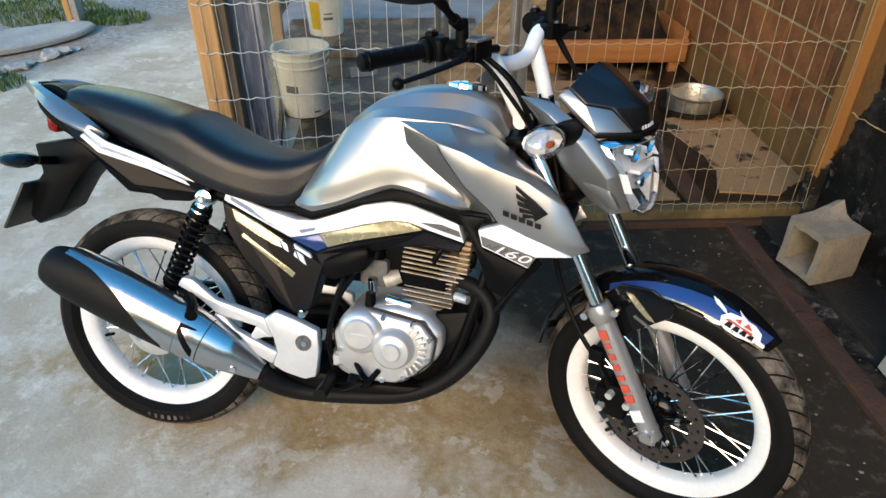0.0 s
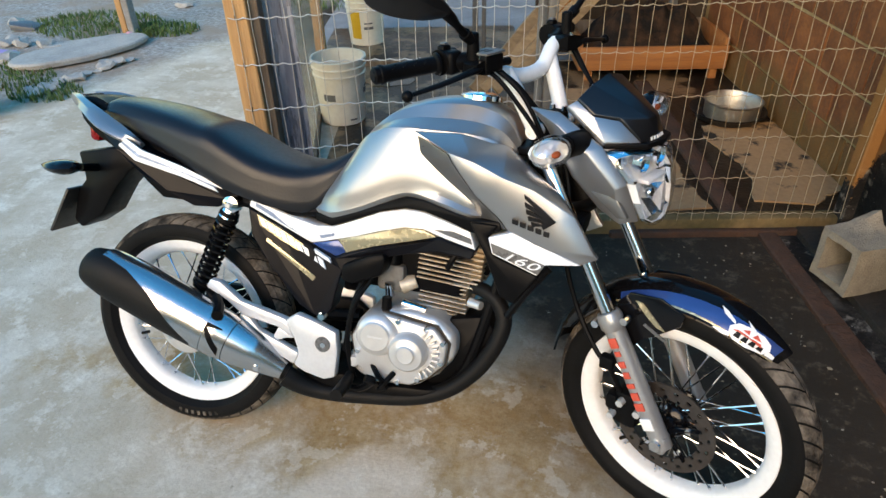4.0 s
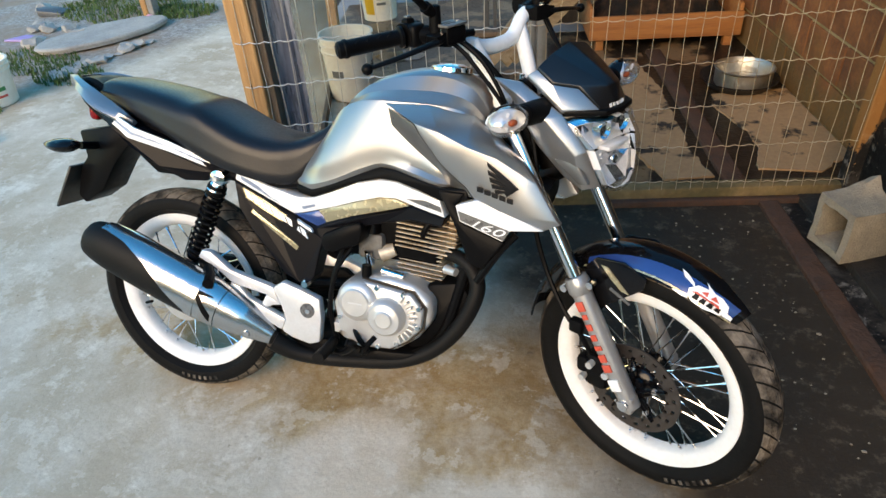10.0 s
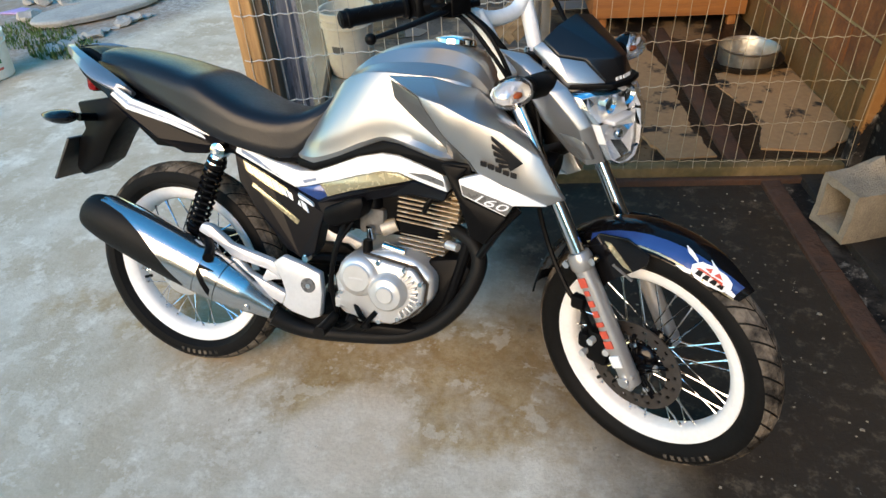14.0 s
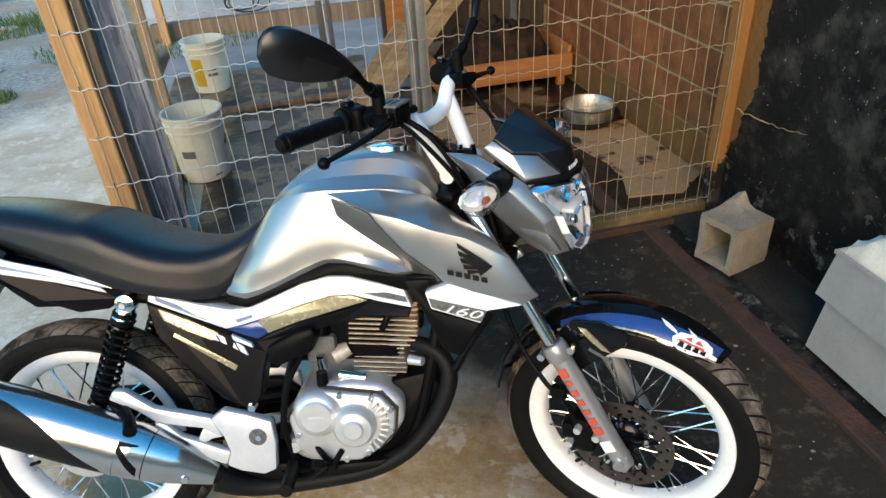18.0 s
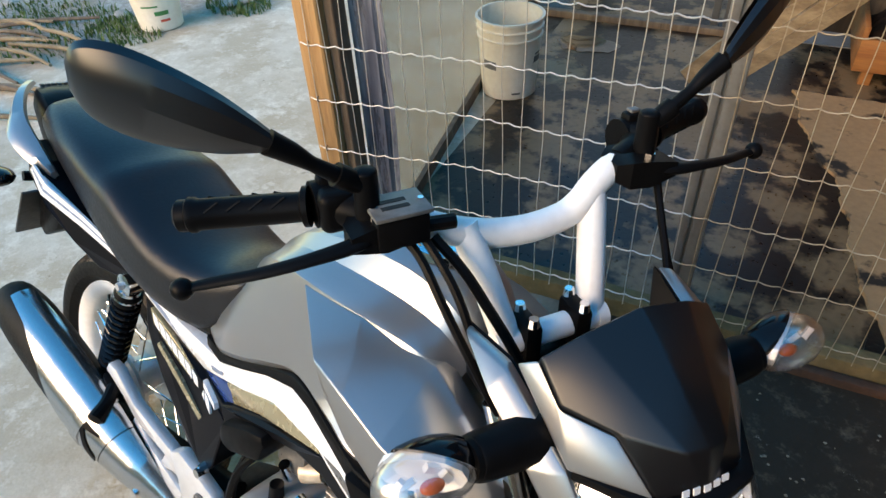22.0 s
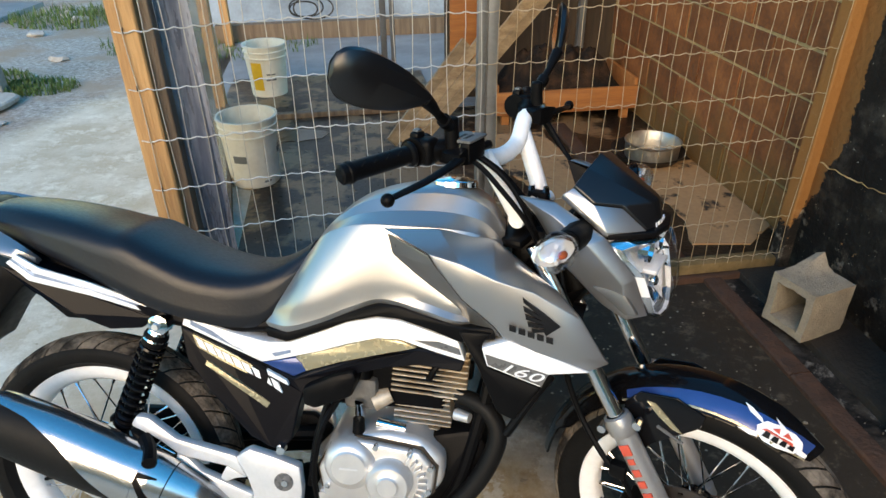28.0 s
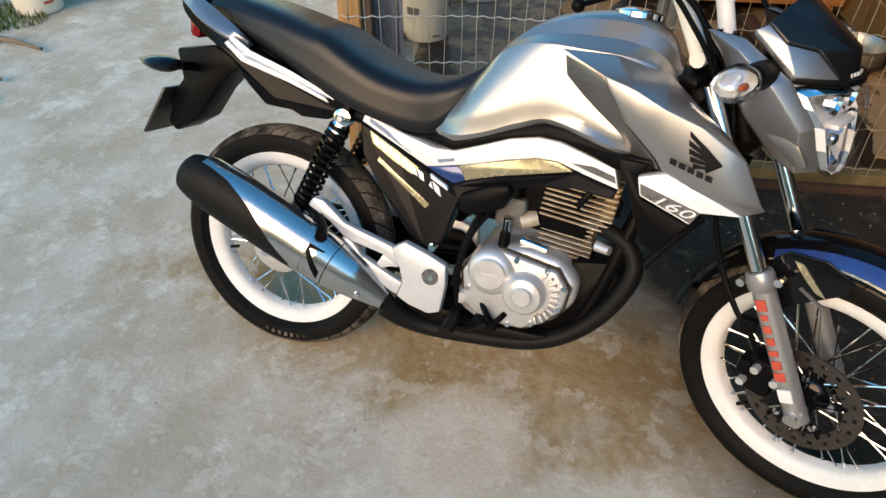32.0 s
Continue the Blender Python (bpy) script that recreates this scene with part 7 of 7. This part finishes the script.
# leaning planks
def plank(a, b, w, t, seed):
    a, b = Vector(a), Vector(b)
    d = (b - a).normalized()
    n = d.cross(Vector((0.35, -1, 0.25))).normalized()
    q = n.cross(d).normalized()
    rings = []
    for k in range(12):
        p = a + (b - a) * k / 11
        j = 0.006 * noise.noise(Vector((k * 0.6, seed, 2)))
        rings.append([p + n * (w / 2 + j) + q * t / 2, p - n * (w / 2 - j) + q * t / 2, p - n * (w / 2 - j) - q * t / 2, p + n * (w / 2 + j) - q * t / 2])
    return loft(rings)
for k, (off, w, reach) in enumerate(((0.04, 0.075, 1.02), (0.125, 0.062, 0.99), (-0.075, 0.055, 0.56), (-0.165, 0.075, 0.44))):
    a = Vector((0.93 + off * 0.66, 1.62 + off * 0.1, 0.05 - max(0, off) * 0.15 + (0.0 if k == 0 else 0.02 if off > 0 else 0.0)))
    b = Vector((2.10 + off * 0.66, 2.46, 1.00 - off * 0.75))
    ksolo("leaning_plank", plank(a, a + (b - a) * reach, w, 0.024, k * 5.1), M_PLANK, "grey-brown plank leaning against the back wall", "plank", "leaning planks")
ksolo("wall_panel", box(1.31, 1.53, 2.43, 2.455, 0.30, 2.1, 0.004), M_BEDWOOD, "orange-brown board on the back wall", "panel")
ksolo("corner_strut", box(2.22, 2.27, 2.44, 2.49, 0.0, 2.1, 0.004), M_DARKPOST, "dark upright in the kennel's back corner", "post")
# rear yard
ksolo("step_board", box(-0.12, 1.02, 2.26, 2.31, 0.0, 0.040, 0.006), M_OLDWOOD, "dark wooden step board behind the kennel", "board")
ksolo("rear_beam", timber(-0.6, 1.6, 4.55, 4.66, 0.0, 0.16, 21), M_OLDWOOD, "dark wooden beam at the far edge", "beam")
kstruct("rear_floor", box(-0.40, 1.75, 2.312, 4.56, -0.06, 0.006), M_FIBRE, "pale grey rear concrete floor", "floor")
kstruct("rear_wet_floor", box(-0.30, 1.2, 2.313, 3.25, -0.03, 0.012, 0.006), M_KFLOOR, "dark wet strip of rear floor", "floor")
# upright sheet added in place of the blue-lit floor beyond the beam
kstruct("backdrop", box(-1.2, 2.8, 5.3, 5.34, -0.05, 2.6), M_BLUEWALL, "added backdrop sheet tinted blue for sky light on the far floor", "wall")
# arching dark branches, simplified to closed loops
for k, (u, z, r) in enumerate(((0.25, 0.42, 0.17), (0.32, 0.38, 0.20), (0.22, 0.35, 0.14))):
    pts = [(u + r * math.cos(a), 5.0 + 0.03 * k + 0.02 * math.sin(a * 3), max(0.02, z * 0.4 + r * 0.55 * math.sin(a) + 0.05)) for a in np.linspace(0.2 * k, 2 * math.pi + 0.7, 26)]
    ksolo("wire_coil", tube(pts, 0.008, 6, smooth=0), M_CABLE, "dark curved branch shaped as a loop in the rear yard", "wire", "wire loops")
for k in range(4):
    a = Vector((0.1 + 0.16 * k, 5.05, 0.35 + 0.04 * k))
    ksolo("twig", tube([a, a + Vector((0.15, 0.02, 0.14)), a + Vector((0.32, 0.0, 0.20 + 0.03 * k))], [0.009, 0.007, 0.004], 6), M_OLDWOOD, "thin dark twig in the rear yard", "twig", "twigs")

# ---- gutter and ledge by the black wall ----
rail = kthing("gutter_rail", "rusty flat rail of three lengths along the gutter", "rail")
for v0, v1 in ((-4.0, -1.42), (-1.416, -0.62), (-0.616, -0.01)):
    bm = bmesh.new()
    rows = []
    for k in range(25):
        v = v0 + (v1 - v0) * k / 24
        j = lambda a: 0.004 * noise.noise(Vector((v * 9, a, 1)))
        rows.append([(1.957 + j(1), v, -0.01), (1.957 + j(1), v, 0.013 + j(4)), (1.964 + j(2), v, 0.018), (2.028 + j(3), v, 0.018 + 0.5 * j(5)), (2.035 + j(6), v, 0.012), (2.035 + j(6), v, -0.01)])
    part("rail_length", loft(rows, bm=bm), M_RUST, rail)
# a long thin crack across the tarred wall
crack = [(BLACK_U - 0.001, -0.03 - 0.40 * k / 24, 0.50 + 0.04 * (k / 24) ** 2 + 0.012 * noise.noise(Vector((k * 0.5, 2, 3))) + 0.006 * noise.noise(Vector((k * 1.7, 5, 3)))) for k in range(25)]
part("crack", tube(crack, [0.0028, 0.0018, 0.0030, 0.0014, 0.0016, 0.0006], 5, smooth=0), M_MORTAR, wall_black, "thin brown crack")

kstruct("ledge", box(2.115, BLACK_U + 0.05, -4.5, 0.0, -0.05, 0.030, 0.012), mat("dark_ledge", (0.042, 0.033, 0.025), 0.8, 0, 0.4, 6, 60, 0.5, (0.02, 0.017, 0.014), spec=0.3), "dark damp concrete ledge under the black wall", "ledge")
# black strip laid in the gutter as its painted shade
kstruct("gutter_shadow_strip", box(2.036, 2.114, -4.5, 0.0, -0.05, 0.002), M_BLACKWALL, "black strip painted as the shade in the gutter", "gutter")
kstruct("threshold", box(1.35, 2.34, -0.035, -0.002, -0.03, 0.026, 0.010), M_RUST, "broken brick edging in front of the sill", "edging")

# pale chips and grit trodden into the dark strip by the gutter
rnd = random.Random(17)
verts, faces = [], []
for k in range(170):
    p = KM @ Vector((rnd.uniform(1.15, 1.93), -rnd.uniform(0.08, 1.9), 0.0))
    r = rnd.uniform(0.0015, 0.0042) * (1.6 if rnd.random() < 0.12 else 1)
    a0 = rnd.uniform(0, 6.28)
    i = len(verts)
    for z, f in ((-0.001, 1.0), (r * 0.35, 0.75)):
        for j in range(5):
            a = a0 + j * 1.2566 + rnd.uniform(-0.3, 0.3)
            verts.append((p.x + r * f * math.cos(a) * 1.3, p.y + r * f * math.sin(a), z))
    faces.append(tuple(range(i + 5, i + 10)))
    faces += [(i + j, i + (j + 1) % 5, i + 5 + (j + 1) % 5, i + 5 + j) for j in range(5)]
me = bpy.data.meshes.new("grit")
me.from_pydata(verts, [], faces)
me.materials.append(M_CEMENT)
tagged(new("grit", me), "pale chips and grit on the dark damp concrete", "grit", kind="stuff")

# hollow cement block with one broken corner
BM = KM @ pose(2.035, -0.32, 0.030, 0, 0, -76)
cb = bmesh.new()
W, D, Hh, t = 0.175, 0.190, 0.195, 0.028
def ringpts(inset, y):
    return [(inset, y, inset), (W - inset, y, inset), (W - inset, y, Hh - inset), (inset, y, Hh - inset)]
outer = [ringpts(0, y) for y in (0, D)]
inner_f = [ringpts(t, 0), ringpts(t, D * 0.92)]
vo = [[cb.verts.new(p) for p in r] for r in outer]
vi = [[cb.verts.new(p) for p in r] for r in inner_f]
for i in range(4):
    j = (i + 1) % 4
    cb.faces.new((vo[0][i], vo[0][j], vo[1][j], vo[1][i]))
    cb.faces.new((vo[0][i], vi[0][i], vi[0][j], vo[0][j]))
    cb.faces.new((vi[0][i], vi[1][i], vi[1][j], vi[0][j]))
cb.faces.new(vo[1])
cb.faces.new(vi[1])
bmesh.ops.subdivide_edges(cb, edges=cb.edges[:], cuts=5, use_grid_fill=True)
for v in cb.verts:
    n = noise.noise_vector(v.co * 55) * 0.0035 + noise.noise_vector(v.co * 16) * 0.004
    v.co += n
    if v.co.z > Hh - 0.02 and v.co.y > D * 0.45:
        v.co.z += 0.062 * max(0, 1 - abs(v.co.x - 0.02) / 0.045) * max(0, (v.co.y - D * 0.45) / (D * 0.55))
    if v.co.z < 0.004:
        v.co.z = max(v.co.z, 0.0)
solo("cement_block", cb, M_CEMENT, "rough grey hollow cement block with a chipped corner", "block", BM)

# grey tubs with a cream cloth on top
tubm = KM @ pose(2.07, -1.30, 0.03)
tub = thing("storage_tub", "stacked grey plastic tubs beside the black wall", "tub", tubm)
def tub_shell(z0, z1, w0, w1, d0, d1):
    rings = []
    for z, w, d in ((z0, w0, d0), (z1, w1, d1), (z1, w1 + 0.012, d1 + 0.012), (z1 + 0.012, w1 + 0.012, d1 + 0.012), (z1 + 0.012, w1 - 0.006, d1 - 0.006), (z0 + 0.01, w0 - 0.008, d0 - 0.008)):
        rings.append([(0.115 - w / 2, 0.21 - d / 2, z), (0.115 + w / 2, 0.21 - d / 2, z), (0.115 + w / 2, 0.21 + d / 2, z), (0.115 - w / 2, 0.21 + d / 2, z)])
    return bevelled(loft(rings), 0.006, 2)
part("lower_tub", tub_shell(0, 0.19, 0.225, 0.20, 0.37, 0.34), M_GREYBOX, tub)
part("upper_tub", tub_shell(0.203, 0.36, 0.24, 0.21, 0.40, 0.36), M_GREYBOX, tub)
rows = []
for j in range(17):
    r = []
    for i in range(17):
        x, y = 0.02 + 0.21 * i / 16, 0.06 + 0.33 * j / 16
        e = min(i, 16 - i, j, 16 - j) / 8
        z = 0.38 + 0.07 * min(1, e * 1.6) + 0.03 * noise.noise(Vector((x * 16, y * 16, 1))) + 0.012 * noise.noise(Vector((x * 45, y * 45, 4)))
        if i < 2:
            z -= 0.05
        r.append(Vector((x - (0.012 if i < 2 else 0), y, z)))
    rows.append(r)
cl = loft(rows, close=False)
loft([[p - Vector((0, 0, 0.006)) for p in r] for r in rows], close=False, bm=cl)
solo("cloth", cl, M_CLOTH, "crumpled cream cloth lying on the grey tubs", "cloth", tubm)

# ---- yard behind ----
solo("yard_post", timber(-0.05, 0.0, -0.05, 0.05, -0.02, 2.0, 31), M_PINE, "orange sawn face of a rough yard post", "post", pose(-2.99, 3.60, 0, 0, 0, 10))
solo("yard_post", timber(0.0005, 0.055, -0.05, 0.05, -0.02, 2.0, 33), mat("grey_wood", (0.30, 0.29, 0.28), 0.85, 0, 0.3, 5, 40, 0.3), "grey weathered half of the yard post", "post", pose(-2.99, 3.60, 0, 0, 0, 10))
sl = []
K_ = 26
for z, s in ((0.0, 0.97), (0.030, 1.0), (0.042, 0.97)):
    sl.append([Vector(((0.52 * math.cos(a) + 0.02 * noise.noise(Vector((math.cos(a) * 3, math.sin(a) * 3, 0)))) * s, (0.25 * math.sin(a) + 0.03 * noise.noise(Vector((math.cos(a) * 4, math.sin(a) * 4, 7)))) * s, z)) for a in (2 * math.pi * k / K_ for k in range(K_))])
solo("stone_slab", loft(sl), M_STONE, "flat grey oval stone slab on the grass", "stone", pose(-2.98, 3.0, 0.012, 0, 0, 62))
random.seed(5)


def stone(p, r, name="stone", material=M_STONE, label="pale broken stone on the ground", flat=0.5, group="yard stones"):
    b = ball((0, 0, 0), r, u=10, v=7, scale=(1.3, 1, flat))
    for v in b.verts:
        v.co += noise.noise_vector(v.co * 18 + Vector(p)) * r * 0.45
    solo(name, b, material, label, "stone", pose(p[0], p[1], p[2] + r * flat * 0.5, 0, 0, random.uniform(0, 180)), group)
for k in range(9):
    f = k / 8
    stone((-2.68 + 0.16 * f + random.uniform(-0.03, 0.03), 2.20 + 0.75 * f, 0.0), random.uniform(0.03, 0.075), label="white broken plaster piece by the slab", flat=0.35)
for k in range(46):
    x, y = random.uniform(-7.0, -2.9), random.uniform(1.2, 6.5)
    stone((x, y, height_at(x, y)), random.uniform(0.025, 0.075), flat=0.5)
solo("tile_shard", prism([(0, 0), (0.22, 0.02), (0.26, 0.12), (0.05, 0.13)], 0.0, 0.02, 0.004, axis="z"), M_TERRACOTTA, "broken red roof tile on the gravel", "tile", pose(-4.5, 4.6, 0.03, 8, 4, 20))
solo("lilac_rag", prism([(0, 0), (0.2, -0.03), (0.3, 0.06), (0.12, 0.12)], 0.0, 0.015, 0.004, axis="z"), M_LILAC, "small lilac rag on the gravel", "rag", pose(-3.75, 2.75, 0.02, 0, 0, 15))
solo("blue_grey_shard", prism([(0, 0), (0.2, -0.05), (0.26, 0.08), (0.1, 0.14), (-0.03, 0.08)], 0.0, 0.05, 0.008, axis="z"), M_DARKPOST, "dark blue-grey scrap on the gravel", "scrap", pose(-4.05, 3.4, 0.02, 6, 8, 30))
pk = ball((0, 0, 0.03), 0.035, u=10, v=8)
solo("pink_ball", pk, mat("pink_plastic", (0.75, 0.35, 0.42), 0.5, 0, 0.1), "small faded pink ball in the grass", "ball", pose(-2.88, 3.44, 0.0))
# sticks
random.seed(9)
for k in range(26):
    x, y = random.uniform(-3.6, -2.35), random.uniform(0.4, 1.35)
    a = random.uniform(-0.5, 0.35) + 0.5
    l = random.uniform(0.35, 0.9)
    d = Vector((math.cos(a), math.sin(a), 0))
    p = Vector((x, y, 0.02 + 0.012 * random.random()))
    solo("stick", tube([p - d * l / 2, p + Vector((0.01, 0.02, 0.012)), p + d * l / 2], [0.012, 0.015, 0.009], 7), M_PLANK if k % 3 else M_OLDWOOD, "dry split stick lying in the yard", "stick", group="dry sticks")


def grass(name, centre, radius, count, height, seed):
    rnd = random.Random(seed)
    verts, faces = [], []
    for k in range(count):
        a, r = rnd.uniform(0, 6.283), radius * math.sqrt(rnd.random())
        x, y = centre[0] + r * math.cos(a) * 1.5, centre[1] + r * math.sin(a)
        z = height_at(x, y) - 0.004
        h = height * rnd.uniform(0.4, 1.1)
        b = rnd.uniform(0, 6.283)
        lean = rnd.uniform(0.2, 0.9) * h
        w = rnd.uniform(0.003, 0.007)
        dx, dy = math.cos(b), math.sin(b)
        i = len(verts)
        verts += [(x - dy * w, y + dx * w, z), (x + dy * w, y - dx * w, z), (x + dx * lean * 0.4 + dy * w * 0.7, y + dy * lean * 0.4 - dx * w * 0.7, z + h * 0.65), (x + dx * lean * 0.4 - dy * w * 0.7, y + dy * lean * 0.4 + dx * w * 0.7, z + h * 0.65), (x + dx * lean, y + dy * lean, z + h)]
        faces += [(i, i + 1, i + 2, i + 3), (i + 3, i + 2, i + 4)]
    me = bpy.data.meshes.new(name)
    me.from_pydata(verts, [], faces)
    me.materials.append(M_LEAF)
    tagged(new(name, me), "patch of short green weeds and grass", "grass", kind="stuff")
grass("grass", (-3.45, 3.75), 0.42, 1500, 0.055, 1)
grass("grass", (-2.78, 3.75), 0.22, 700, 0.06, 2)
grass("grass", (-3.15, 2.42), 0.26, 700, 0.045, 3)
grass("grass", (-2.62, 2.22), 0.18, 400, 0.06, 4)
grass("grass", (-3.3, 1.3), 0.45, 1100, 0.05, 5)
grass("grass", (-2.85, 1.55), 0.2, 400, 0.05, 6)
grass("grass", (-4.0, 6.2), 0.5, 900, 0.12, 7)
grass("grass", (-2.0, 5.2), 0.7, 900, 0.07, 8)
# far concrete apron and pallet fence
solo("far_apron", prism([(-9.5, 2.6), (-4.7, 5.4), (-4.9, 7.0), (-12.0, 7.0)], -0.04, 0.035, 0.01, axis="z"), M_FIBRE, "pale concrete apron across the yard", "pavement", kind="structure")
fence = thing("pallet_fence", "rough brown pallet-wood fence at the back of the yard", "fence", pose(-6.9, 6.7, 0, 0, 0, 33))
for k in range(5):
    part("rail", box(-3.2, 2.4, 0.0, 0.03, 0.06 + 0.17 * k, 0.17 + 0.17 * k, 0.004), M_BEDWOOD if k % 2 else M_PLANK, fence)
for k in range(7):
    part("upright", box(-3.0 + 0.85 * k, -2.9 + 0.85 * k, 0.031, 0.09, -0.02, 0.95, 0.004), M_OLDWOOD, fence)

# unseen wall added behind the camera, closing the yard and giving the paint a beige reflection
solo("wall_house", box(-9, 9, -7.2, -7.0, -0.05, 2.3), M_PLASTER, "unseen plain wall added behind the camera for reflections", "wall", kind="structure")

# ---- bricks, one by one ----
random.seed(3)
BL, BH, J = 0.385, 0.188, 0.014
brick_mesh = mesh_of("brick", box(-0.006, 0.03, 0, BL, 0, BH, 0.004, segments=1), M_BRICK, False)
short_mesh = mesh_of("brick_half", box(-0.006, 0.03, 0, BL / 2 - J / 2, 0, BH, 0.004, segments=1), M_BRICK, False)
for row in range(11):
    z = 0.012 + row * (BH + J)
    v = 0.055
    if row % 2:
        half = new("brick", short_mesh)
        half.parent = brick_wall
        half.matrix_basis = pose(WALL_U - 0.003, v, z)
        v += BL / 2 + J / 2
    while v < 2.5:
        fits = v + BL <= 2.5
        ob = new("brick", brick_mesh if fits else short_mesh)
        ob.parent = brick_wall
        ob.matrix_basis = pose(WALL_U - 0.003 + random.uniform(-0.003, 0.003), v, z + random.uniform(-0.002, 0.002), 0, 0, random.uniform(-0.3, 0.3))
        v += (BL if fits else BL) + J
